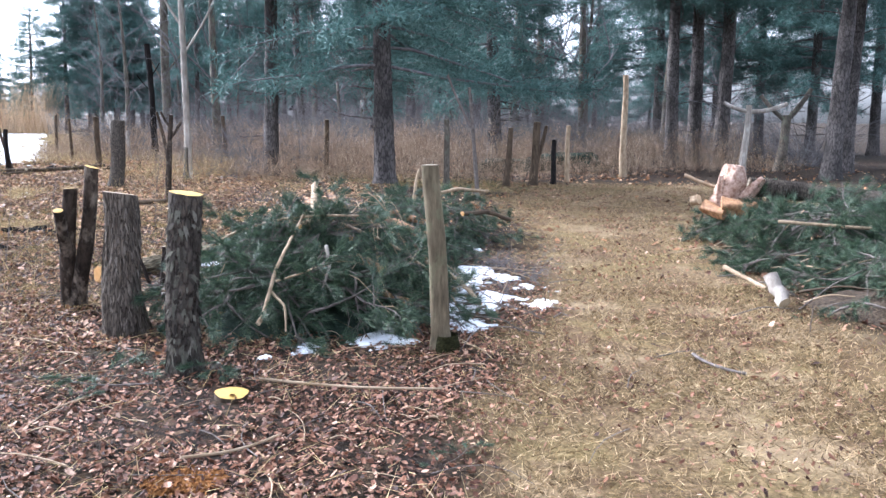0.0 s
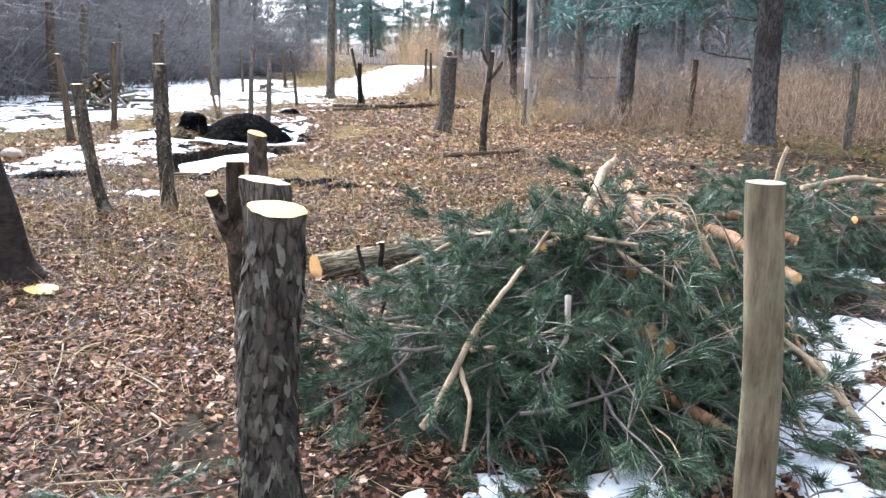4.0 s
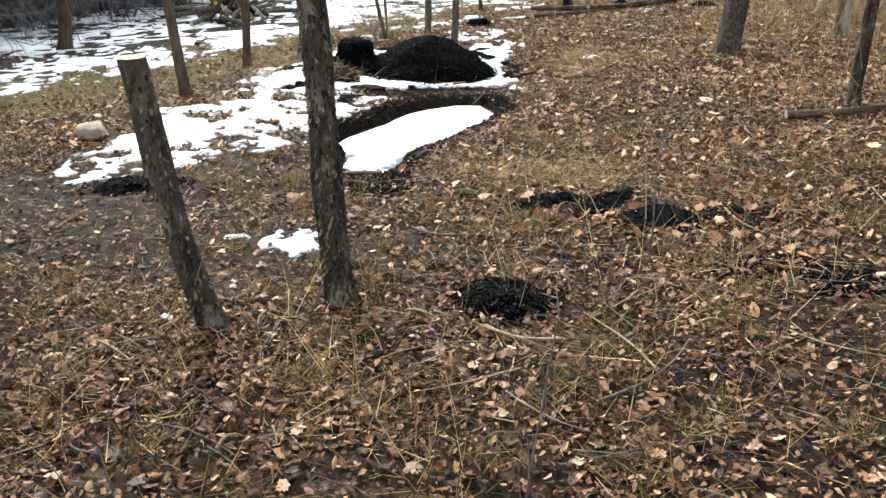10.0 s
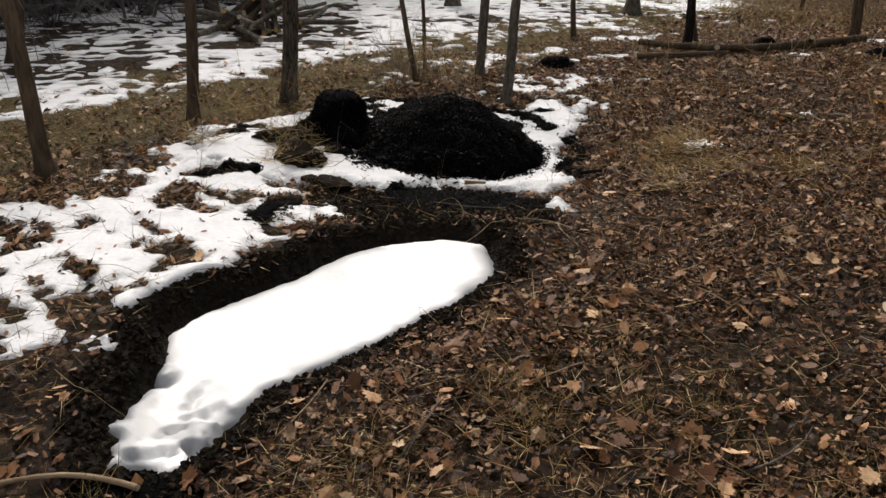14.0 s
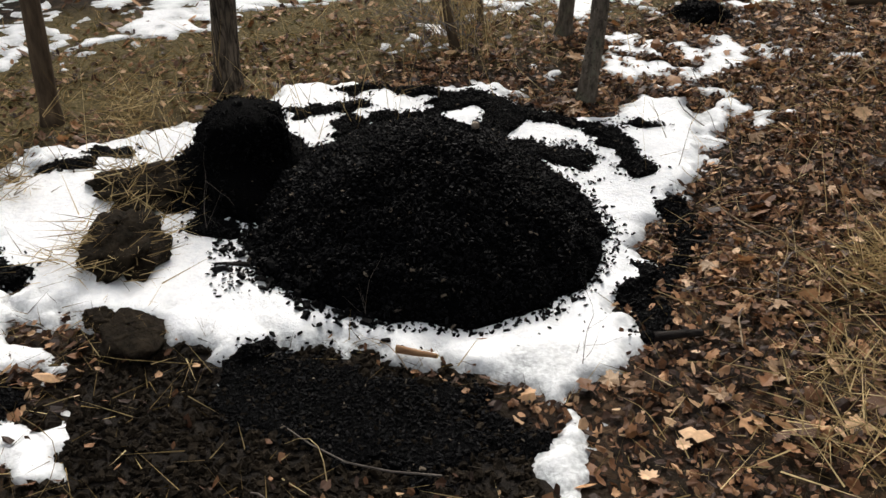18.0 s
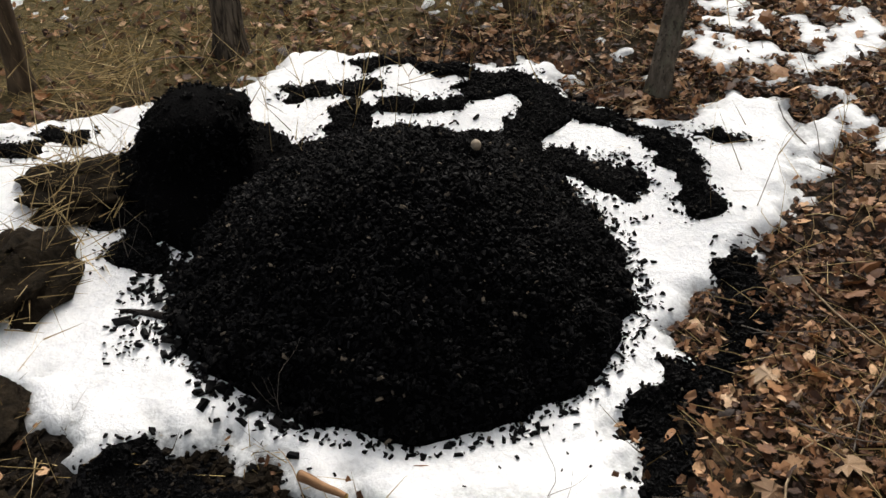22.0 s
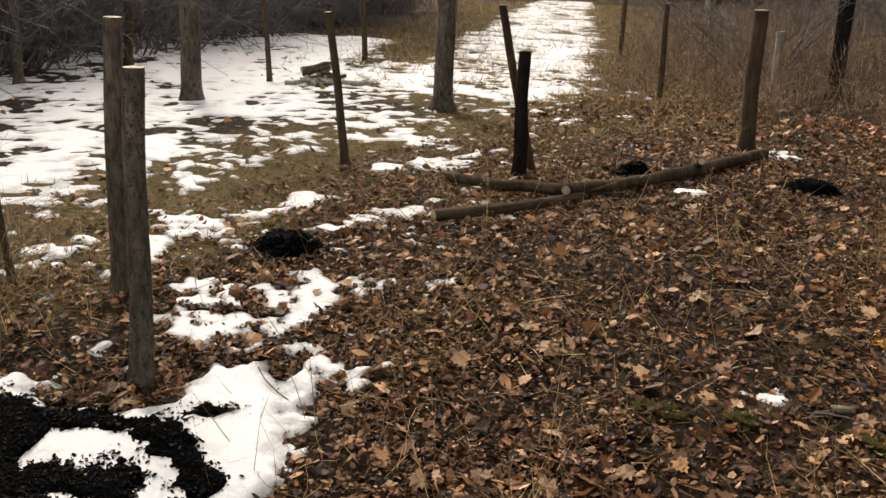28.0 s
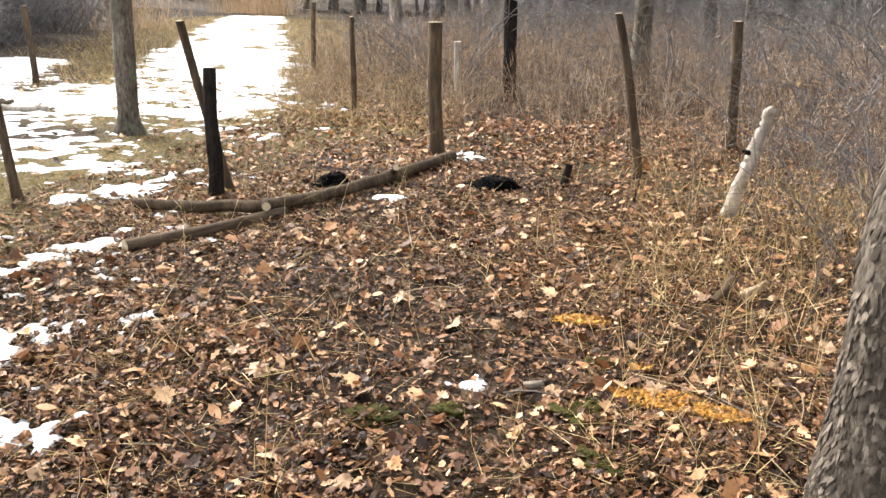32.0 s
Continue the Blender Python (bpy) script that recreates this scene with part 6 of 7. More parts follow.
for k in range(90):
    x0, y0 = trng.uniform(2.5, 5.3), trng.uniform(5.7, 8.6)
    b, L = trng.uniform(0, 6.28), trng.uniform(.2, .9)
    x1, y1 = x0 + L * math.cos(b), y0 + L * math.sin(b)
    z0, z1 = (gz(px, py) + max(float(heap_b(np.array([px]), np.array([py]))[0]), 0) + trng.uniform(0, .10) for px, py in ((x0, y0), (x1, y1)))
    stick(pile_b, pb, [(x0, y0, z0), ((x0 + x1) / 2, (y0 + y1) / 2, (z0 + z1) / 2 + .04), (x1, y1, z1)], trng.uniform(.004, .013), .004, (M_TWIG, M_BARK_BROWN, M_STICK)[k % 3], None, "twig", "", 5, 500 + k)

# the long crooked log that lies over the short one
xlog = thing("crossing_log", -9.52, 16.88, "long crooked log with sawn stubs lying across another", "log")
xo = np.array(xlog.location)
stick(xlog, xo, [(-9.52, 16.88, .325), (-9.10, 16.92, .335), (-8.66, 17.03, .35), (-8.42, 17.55, .33), (-8.20, 18.3, .32), (-7.95, 19.25, .325)], .034, .047, M_BARK_BROWN, M_CUT_PALE, "bark", "", 20, 42)
stick(xlog, xo, [(-8.66, 17.06, .37), (-8.60, 16.94, .37)], .030, .028, M_BARK_BROWN, M_CUT_PALE, "sawn_stub", "", 12, 43)
stick(xlog, xo, [(-8.20, 18.3, .35), (-8.14, 18.22, .41)], .026, .024, M_BARK_BROWN, M_CUT_PALE, "sawn_stub", "", 12, 44)


# ---- standing trees, brush and woods ----
def pine_meshes(seed, height, crown, spread, r):
    """Trunk and crown of a standing pine, in its own frame."""
    rng = np.random.RandomState(seed)
    t = np.linspace(0, 1, 40)
    pts = np.stack([.12 * np.sin(t * 3 + seed), .12 * np.cos(t * 2.5 + seed) - .12, -.1 + t * height], -1)
    rr = r * (1 - .75 * t) * (1 + .45 * np.exp(-t * 40))
    s = Soup()
    s.add(*tube(pts, rr, 18, .14, seed, 8))
    for k in range(9):
        z = rng.uniform(.8, crown + .6)
        a = rng.uniform(0, 6.28)
        branchy(s, (0, 0, z), (math.cos(a), math.sin(a), .1), rng.uniform(.4, 1.1), .014, 1, rng, .5, 0.0, 4, 2)
    limbs, base, dirs = Soup(), [], []
    z = crown
    while z < height - .3:
        f = (z - crown) / (height - crown)
        for k in range(rng.randint(4, 7)):
            a = rng.uniform(0, 6.28)
            L = spread * (1 - .75 * f) * rng.uniform(.55, 1.1)
            n = 7
            d = np.array([math.cos(a), math.sin(a), .25 * f + rng.uniform(-.15, .1)])
            p = [np.array([pts[int(z / height * 39), 0], pts[int(z / height * 39), 1], z])]
            for i in range(n - 1):
                d = d + np.array([0, 0, -.035 + .05 * f]) + rng.normal(0, .06, 3)
                d /= np.linalg.norm(d)
                p.append(p[-1] + d * L / (n - 1))
            p = np.array(p)
            limbs.add(*tube(p, np.linspace(.03, .008, n), 5))
            for i in range(int((26 + 26 * L / spread) * (1.3 - .7 * f))):
                u = rng.uniform(.25, 1) * (n - 1)
                q = p[int(u)] + (p[min(int(u) + 1, n - 1)] - p[int(u)]) * (u % 1)
                e = d * .5 + rng.normal(0, .6, 3)
                e[2] = e[2] * .35 - .05
                e /= np.linalg.norm(e)
                l = rng.uniform(.1, .55) * (1.15 - u / n * .6)
                base.append(q + e * l)
                dirs.append(e)
        z += rng.uniform(.22, .42)
    base, dirs = np.array(base), np.array(dirs)
    per = 11
    B = np.repeat(base, per, 0) + rng.normal(0, .06, (len(base) * per, 3))
    D = np.repeat(dirs, per, 0) * .6 + rng.normal(0, .6, B.shape)
    D /= np.linalg.norm(D, axis=1)[:, None]
    c = Soup()
    c.add(*needles(B, D, rng.uniform(.12, .26, len(B)), .017, seed))
    tm, lm, cm = s.mesh("trunk"), limbs.mesh("limbs"), c.mesh("crown", False)
    tm.materials.append(M_BARK_PINE)
    lm.materials.append(M_TWIG_FAR)
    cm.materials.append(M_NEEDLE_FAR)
    return tm, lm, cm


PINES = [pine_meshes(500, 11, 1.95, 3.1, .17), pine_meshes(501, 13, 2.9, 3.0, .19), pine_meshes(502, 9, 1.7, 2.3, .15), pine_meshes(503, 12, 4.2, 2.4, .17)]


def pine(x, y, kind, scale, turn, label="tall pine with dark trunk and drooping green crown", group="pines beyond the brush", sx=1.0):
    ob = thing("pine_tree", x, y, label, "pine tree", group)
    ob.rotation_euler = (0, 0, radians(turn))
    ob.scale = (scale * sx, scale * sx, scale)
    tm, lm, cm = PINES[kind]
    part("trunk", tm, M_BARK_PINE, ob)
    part("limb_frame", lm, M_TWIG, ob)
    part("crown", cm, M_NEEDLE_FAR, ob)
    return ob


def bare_meshes(seed, height, r, shrub=False):
    rng = np.random.RandomState(seed)
    s, w = Soup(), Soup()
    if shrub:
        groups = [Soup() for k in range(4)]
        for k in range(16):
            a, rad = rng.uniform(0, 6.28), rng.uniform(0, .45)
            branchy(groups[k % 4], (rad * math.cos(a), rad * math.sin(a), -.05), (math.cos(a) * .8, math.sin(a) * .8, 1), height * rng.uniform(.6, 1.15), .013, 2, rng, .8, -.05, 4, 4)
        return None, [g.mesh("stem") for g in groups]
    t = np.linspace(0, 1, 26)
    pts = np.stack([.25 * np.sin(t * 4 + seed) * t, .25 * np.cos(t * 3.3 + seed) * t, -.1 + t * height], -1)
    s.add(*tube(pts, r * (1 - .8 * t) * (1 + .4 * np.exp(-t * 40)), 14, .12, seed, 6))
    for k in range(20):
        i = rng.randint(4, 25)
        a = rng.uniform(0, 6.28)
        branchy(w, pts[i], (math.cos(a), math.sin(a), .7), height * rng.uniform(.18, .34), r * .26 * (1.1 - t[i]) + .006, 2, rng, .5, .03, 4, 3)
    return s.mesh("trunk"), w.mesh("branches")


BARE = [bare_meshes(600, 9, .13), bare_meshes(601, 11, .16), bare_meshes(602, 7.5, .10), bare_meshes(603, 10, .18)]
SHRUBS = [bare_meshes(610, 1.9, 0, True)[1], bare_meshes(611, 2.5, 0, True)[1], bare_meshes(612, 1.5, 0, True)[1]]


def bare_tree(x, y, kind, scale, turn, label="bare grey tree with thin winter branches", group="bare trees of the far wood"):
    ob = thing("bare_tree", x, y, label, "tree", group)
    ob.rotation_euler, ob.scale = (0, 0, radians(turn)), (scale, scale, scale)
    part("trunk", BARE[kind][0], M_BARK_GREY, ob)
    part("branch_crown", BARE[kind][1], M_TWIG_FAR, ob)
    return ob


def shrub(x, y, kind, scale, turn, skin=None, label="leafless tangled shrub of grey stems", group="thicket shrubs"):
    ob = thing("bare_shrub", x, y, label, "shrub", group)
    ob.rotation_euler, ob.scale = (0, 0, radians(turn)), (scale, scale, scale)
    for me in SHRUBS[kind]:
        part("stem", me, M_TWIG_FAR, ob)
    return ob


# pines that stand in the open
pine(-3.66, 17.2, 3, .95, 20, "pine with a clean straight grey trunk", "pines beyond the brush")
pine(-1.34, 15.6, 0, 1.12, 80, "stout pine with low dark green boughs")
pine(1.32, 23.0, 2, 1.35, 150, "pine with dark boughs hanging low")
pine(6.48, 23.4, 3, 1.1, 200, "straight pine with a high crown")
pine(7.3, 24.2, 3, 1.2, 260, "straight pine with a high crown")
pine(7.85, 23.7, 3, 1.25, 320, "pine with a slightly leaning trunk")
pine(8.4, 18.0, 3, 1.12, 15, "reddish-topped pine beside the lawn")
pine(10.0, 20.6, 3, 1.1, 75, "straight pine beside the lawn")
pine(8.3, 32.5, 1, 1.05, 45)
pine(11.5, 30.8, 1, 1.0, 95)
pine(12.6, 29.0, 0, 1.1, 130)
prng = np.random.RandomState(900)
for k in range(84):
    a = radians(prng.uniform(-33, 34))
    d = prng.uniform(30, 62)
    x, y = d * math.sin(a), d * math.cos(a)
    if radians(-13) < a < radians(-5):
        x, y = x * 80 / d, y * 80 / d
    if a > radians(6) and k % 4:
        continue
    if k % 3 == 1 and y < 60:
        prng.uniform(0, 1, 2)
        continue
    if x < -14 or (x < -8 and y < 45):
        continue
    pine(x, y, 1 if k % 3 else 3, prng.uniform(.9, 1.3), prng.uniform(0, 360), group="pines of the far wood")
for k in range(34):
    a = radians(prng.uniform(-40, 38))
    d = prng.uniform(20, 55)
    x, y = d * math.sin(a), d * math.cos(a)
    if math.hypot(x + 16.3, y - 21.0) < 1.6:
        continue
    if (x > -9 and y < 22) or (x < -8 and y < 27 and x > -13) or near_line(np.array([x]), np.array([y]), [(-12.2, 21.5), (-16.5, 31), (-25.5, 50)])[0] < 2.4:
        continue
    bare_tree(x, y, prng.randint(4), prng.uniform(.6, 1.1), prng.uniform(0, 360))
for k in range(36):
    a, d = radians(prng.uniform(22, 42)), prng.uniform(95, 130)
    x, y = -d * math.sin(a), d * math.cos(a)
    if k % 3:
        pine(x, y, (0, 2, 3)[k % 3], prng.uniform(.42, .62), prng.uniform(0, 360), group="pines of the far wood")
    else:
        bare_tree(x, y, k % 4, prng.uniform(.45, .65), prng.uniform(0, 360))
# wood and thicket west of the snow
for k in range(100):
    t = prng.uniform(0, 1)
    bx = np.interp(t, [0, .25, .5, .75, 1], [-17, -17.5, -18, -19.5, -23])
    by = np.interp(t, [0, .25, .5, .75, 1], [2, 10, 17, 25, 36])
    off = 1.6 + prng.uniform(0, 1) ** 1.3 * 20
    x, y = bx - off * .9, by - off * .1 + prng.uniform(-1, 1)
    if math.hypot(x + 16.3, y - 21.0) < 1.6:
        continue
    if near_line(np.array([x]), np.array([y]), [(-12.2, 21.5), (-16.5, 31), (-25.5, 50)])[0] < 2.6:
        continue
    bare_tree(x, y, prng.randint(4), prng.uniform(.4, .95), prng.uniform(0, 360))
for k in range(84):
    x, y = (prng.uniform(-55, -38), prng.uniform(5, 60)) if k < 12 else (prng.uniform(-66, 30), prng.uniform(66, 98)) if k < 56 else (prng.uniform(-34, 2), prng.uniform(60, 74))
    pine(x, y, prng.randint(4), prng.uniform(.8, 1.2), prng.uniform(0, 360), group="pines of the far wood")
for k in range(250):
    t = prng.uniform(0, 1)
    bx = np.interp(t, [0, .2, .4, .7, 1], [-15, -15.2, -16.8, -20.0, -24.0])
    by = np.interp(t, [0, .2, .4, .7, 1], [4, 10, 16.5, 25, 37])
    off = prng.uniform(0, 1) ** 1.6 * 12
    x, y = bx - off, by + prng.uniform(-1.2, 1.2)
    if near_line(np.array([x]), np.array([y]), [(-12.2, 21.5), (-16.5, 31), (-25.5, 50)])[0] < 2.6:
        continue
    shrub(x, y, prng.randint(3), prng.uniform(.8, 1.7), prng.uniform(0, 360))
for k in range(110):
    x, y = prng.uniform(-11, 12), prng.uniform(22, 48)
    if x < -9.5 and y < 26:
        continue
    shrub(x, y, prng.randint(3), prng.uniform(.5, 1.1), prng.uniform(0, 360), label="bare shrub among russet weeds", group="shrubs in the brush")
for sx, sy, sc in ((-4.6, 18.2, .55), (-4.3, 19.3, .6), (-3.8, 17.6, .5), (-4.9, 20.3, .7), (-5.0, 17.2, .38), (-9.95, 13.85, .28), (-3.4, 19.8, .75), (-4.1, 16.4, .35), (.55, 6.55, .13), (.75, 7.0, .16), (.5, 7.4, .16)):
    shrub(sx, sy, prng.randint(3), sc, prng.uniform(0, 360), label="small leafless shrub in dry weeds", group="weedy shrubs")
SEEDLINGS = []
for k in range(4):
    s = Soup()
    branchy(s, (0, 0, -.02), (.12 - .08 * k, .05 * k, 1), .5 + .12 * k, .0045, 1, np.random.RandomState(620 + k), .55, .06, 4, 5)
    SEEDLINGS.append(s.mesh("seedling"))
    SEEDLINGS[-1].materials.append(M_TWIG)
for k, (sx, sy) in enumerate(((-4.52, 6.35), (-3.9, 7.2), (-4.3, 9.0), (-3.4, 9.6), (-5.3, 15.6), (-5.1, 16.3), (-5.0, 17.0), (-5.6, 17.3), (-5.35, 16.7), (-4.8, 15.2), (-5.2, 14.9), (-5.55, 15.9), (-6.0, 17.6), (-7.9, 12.2), (-7.35, 12.65), (-8.6, 11.9))):
    ob = new("seedling", SEEDLINGS[k % 4])
    ob.location = (sx, sy, gz(sx, sy))
    ob.rotation_euler = (0, 0, k * 2.1)
    ob.scale = (1, 1, 1) if k < 13 else (.3, .3, .3)
    tagged(ob, "thin bare seedling standing in fallen leaves" if k < 13 else "short dead weed stalk standing in snow", "seedling", "thin seedlings")
# big double trunk and neighbours at the thicket's edge
trunk("tree", -13.85, 8.22, 6.5, .26, .20, .1, .0, M_BARK_BLACK, None, "massive dark tree trunk at the thicket's edge", "tree", seed=70, ridges=10, flare=1.4, seg=36, sides=((3.4, 60, 1.5, .05, .9), (4.3, 200, 1.4, .04, 1.0)))
trunk("tree", -14.15, 8.67, 6.5, .22, .18, -.2, .4, M_BARK_BLACK, None, "dark twin trunk at the thicket's edge", "tree", seed=71, ridges=10, flare=1.4, seg=36, sides=((3.7, 120, 1.4, .045, .9),))
trunk("tree", -14.9, 8.0, 6.0, .15, .12, .2, .0, M_BARK_PINE, None, "dark trunk in the thicket", "tree", seed=72, sides=((3.2, 250, 1.2, .03, 1.0),))
for k, (x, y, h, r, dx) in enumerate(((-13.2, 11.4, 1.5, .085, .3), (-13.6, 10.3, 1.9, .07, .0), (-15.0, 14.6, 2.0, .10, -.05), (-15.3, 15.6, 2.0, .09, .1), (-12.9, 9.6, 1.6, .05, .0), (-16.2, 17.5, 1.7, .06, .0), (-16.9, 19.5, 1.8, .06, .1), (-11.9, 8.4, 1.5, .035, .05))):
    trunk("cut_sapling", x, y, h, r, r * .85, dx, .1, M_BARK_GREY if k % 2 else M_BARK_BROWN, M_CUT_PALE, "sawn-off trunk at the edge of the snowy thicket", "cut sapling", "stumps by the thicket", seed=80 + k)

for k in range(26):
    t = prng.uniform(0, 1)
    x, y = np.interp(t, [0, .5, 1], [-15.6, -16.8, -18.6]) - prng.uniform(0, 3), np.interp(t, [0, .5, 1], [5, 15, 24])
    a, L = prng.uniform(0, 6.28), prng.uniform(1.2, 3.2)
    z = gz(x, y)
    log("dead_branch", (x, y, z + .02), (x + L * .6 * math.cos(a), y + L * .6 * math.sin(a), z + L * prng.uniform(.15, .75)), prng.uniform(.03, .07), .02, M_BARK_GREY if k % 3 else M_DEADWOOD, M_CUT_GREY, "bare grey limb leaning in the thicket", "branch", bow=prng.uniform(-.3, .3), group="dead limbs of the thicket", seg=9, seed=700 + k, rough=.2)


def stems(name, x, y, h0, h1, mat, label, category, seed, width=.006, lean=.12, sprays=5, rough_top=False):
    rng = np.random.RandomState(seed)
    n = len(x)
    base = np.stack([x, y, ground_z(x, y) - .02], -1)
    d = np.stack([rng.normal(0, lean, n), rng.normal(0, lean, n), np.ones(n)], -1)
    d /= np.linalg.norm(d, axis=1)[:, None]
    L = rng.uniform(h0, h1, n) * np.clip(.35 + 1.25 * fbm(x * .55, y * .55, seed % 97), .4, 1.35) if rough_top else rng.uniform(h0, h1, n)
    s = Soup()
    s.add(*needles(base, d, L, width, seed))
    if sprays:
        B = np.repeat(base + d * (L * .45)[:, None], sprays, 0) + np.repeat(d * L[:, None], sprays, 0) * rng.uniform(0, .5, (n * sprays, 1))
        D = np.repeat(d, sprays, 0) * .8 + rng.normal(0, .5, (n * sprays, 3))
        D /= np.linalg.norm(D, axis=1)[:, None]
        s.add(*needles(B, D, rng.uniform(.08, .30, len(B)), width * .9, seed + 1))
    return tagged(part(name, s.mesh(name, False), mat), label, category, kind="stuff")


brng = np.random.RandomState(1000)
bx, by = brng.uniform(-13, 9, 60000), 15 + 30 * brng.uniform(0, 1, 60000) ** 1.6
edge = np.interp(bx, [-13, -10.5, -8, -5.4, -4.3, -3.6, -2, 1, 3, 6, 9], [27, 22.3, 22.6, 21.0, 18.2, 16.8, 17.4, 17.2, 18.6, 21, 22])
path_gap = near_line(bx, by, [(-12.2, 21.5), (-13.2, 24), (-16.5, 31), (-21, 40)])
keep = (by > edge + brng.normal(0, .9, len(bx)) + 2.2 * (fbm(bx * .6, by * .6, 63) - .4)) & (brng.uniform(0, 1, len(bx)) < -.12 + 1.25 * fbm(bx * .8, by * .8, 62)) & (path_gap > 1.5 + brng.uniform(0, .5, len(bx)))
stems("russet_brush", bx[keep], by[keep], .25, 1.15, M_BRUSH, "dense russet weeds and tall dry grass", "brush", 1001, .0062, .3, 8, True)
keep = (by > edge - 1.4) & (by < edge + 1.0) & (path_gap > 1.3) & (brng.uniform(0, 1, len(bx)) < .5)
stems("low_weeds", bx[keep], by[keep], .10, .5, M_BRUSH, "low dry weeds at the edge of the brush", "weeds", 1002, .005, .5, 6, True)
wx = np.concatenate([brng.normal(-5.1, .6, 260), brng.normal(-9.85, .25, 120), brng.normal(-9.3, .25, 60), brng.normal(-4.1, .35, 60), brng.uniform(-6.4, -4.2, 420), brng.uniform(-9.5, -5, 160), brng.uniform(-5.6, -3.2, 70)])
wy = np.concatenate([brng.normal(17.4, 1.0, 260), brng.normal(13.8, .22, 120), brng.normal(12.2, .5, 60), brng.normal(12.3, .4, 60), brng.uniform(14.6, 18.6, 420), brng.uniform(13.5, 19, 160), brng.uniform(5.9, 9.5, 70)])
stems("dry_weeds", wx, wy, .15, .55, M_STRAW, "thin dry weeds standing in fallen leaves", "weeds", 1003, .004, .3, 3)
rx = np.concatenate([brng.normal(-26.0, .5, 300), brng.normal(-28.4, .8, 400), brng.normal(-22.6, .7, 220), brng.normal(-27, 2.2, 160)])
ry = np.concatenate([brng.normal(53, .8, 300), brng.normal(54, 1.0, 400), brng.normal(36, .8, 220), brng.normal(54, 1.5, 160)])
stems("tall_reeds", rx[:700], ry[:700], 1.4, 4.2, M_REED, "tall tan reeds with feathery tops", "reeds", 1004, .014, .26, 9, True)
stems("reeds", rx[700:], ry[700:], .5, 2.0, M_REED, "tan reeds beside the snowy path", "reeds", 1005, .012, .3, 8, True)
# dark undergrowth of the thicket
tx = brng.uniform(-34, -14, 7000)
ty = brng.uniform(0, 45, 7000)
tb = np.interp(ty, [0, 10, 16.5, 25, 37, 45], [-14.5, -15.2, -17.0, -20.2, -24.2, -28])
keep = (tx < tb) & (near_line(tx, ty, [(-12.2, 21.5), (-16.5, 31), (-25.5, 50)]) > 2.6)
stems("undergrowth", tx[keep], ty[keep], .2, 1.0, M_TWIG, "grey tangle of bare undergrowth", "undergrowth", 1006, .010, 1.3, 6)


# ---- wood heaps, shed ----
def wood_heap(name, x, y, n, spread, length, r, label, seed, light=0, tepee=False):
    ob = thing(name, x, y, label, "wood heap")
    rng = np.random.RandomState(seed)
    for k in range(n):
        a = rng.uniform(0, 6.28) if tepee else rng.uniform(-1.2, 2.2)
        px, py = rng.normal(0, spread, 2)
        L, rr = length * rng.uniform(.6, 1.1), r * rng.uniform(.6, 1.1)
        z = rr + (k / n) * min(.45, 1.07 * spread) * max(0, 1 - math.hypot(px, py) / (2.2 * spread))
        p0, p1 = np.array([px, py, z]), np.array([px + L * math.cos(a), py + L * math.sin(a), max(rr, z + rng.uniform(-.15, .22))])
        if tepee and k % 2 == 0:
            p0 = np.array([-spread * 1.7 * math.cos(a), -spread * 1.7 * math.sin(a), rr * .6])
            p1 = np.array([spread * .5 * math.cos(a), spread * .5 * math.sin(a), rng.uniform(.35, .62)])
        pts = p0 + (p1 - p0) * np.linspace(0, 1, 6)[:, None] + rng.normal(0, .2 * rr, (6, 3))
        v, q = tube(pts - pts[0], np.linspace(rr, rr * .85, 6), 10, .15, k)
        s = Soup()
        s.add(v, q)
        b = part("branch", s, (M_DEADWOOD if k < light else M_BARK_GREY if k % 2 else M_BARK_BROWN), ob, "", tuple(pts[0]))
        for ring in (v[:10][::-1], v[-10:]):
            cv, cq, ct = cap(ring, .001, 2, .001)
            c = Soup()
            c.add(cv, cq)
            c.t.append(np.array(ct))
            part("cut_end", c, M_CUT_PALE if k % 3 else M_CUT_YELLOW, b)
    return ob


wood_heap("wood_heap", -13.5, 14.5, 38, .34, .85, .040, "tangled heap of sawn branches and pale split logs on snow", 1, 4, True)
wood_heap("wood_heap", -13.85, 20.0, 12, .16, .55, .038, "small heap of pale firewood on snow", 2, 5)
wood_heap("wood_heap", -12.45, 9.0, 9, .20, .75, .048, "rotting logs on the snow", 3, 1)
wood_heap("wood_heap", -4.3, 25.5, 14, .8, 1.6, .06, "fallen grey branches in the brush", 4, 4)
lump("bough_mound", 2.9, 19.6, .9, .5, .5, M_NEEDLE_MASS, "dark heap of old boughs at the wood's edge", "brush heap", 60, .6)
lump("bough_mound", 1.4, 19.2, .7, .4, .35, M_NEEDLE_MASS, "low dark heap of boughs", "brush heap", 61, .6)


def block(x0, x1, y0, y1, z0, z1, bev=.01):
    bm = bmesh.new()
    bmesh.ops.create_cube(bm, size=1)
    for v in bm.verts:
        v.co = Vector(((x0 + x1) / 2 + v.co.x * (x1 - x0), (y0 + y1) / 2 + v.co.y * (y1 - y0), (z0 + z1) / 2 + v.co.z * (z1 - z0)))
    bmesh.ops.bevel(bm, geom=bm.edges[:], offset=bev, segments=1, affect="EDGES")
    return bm


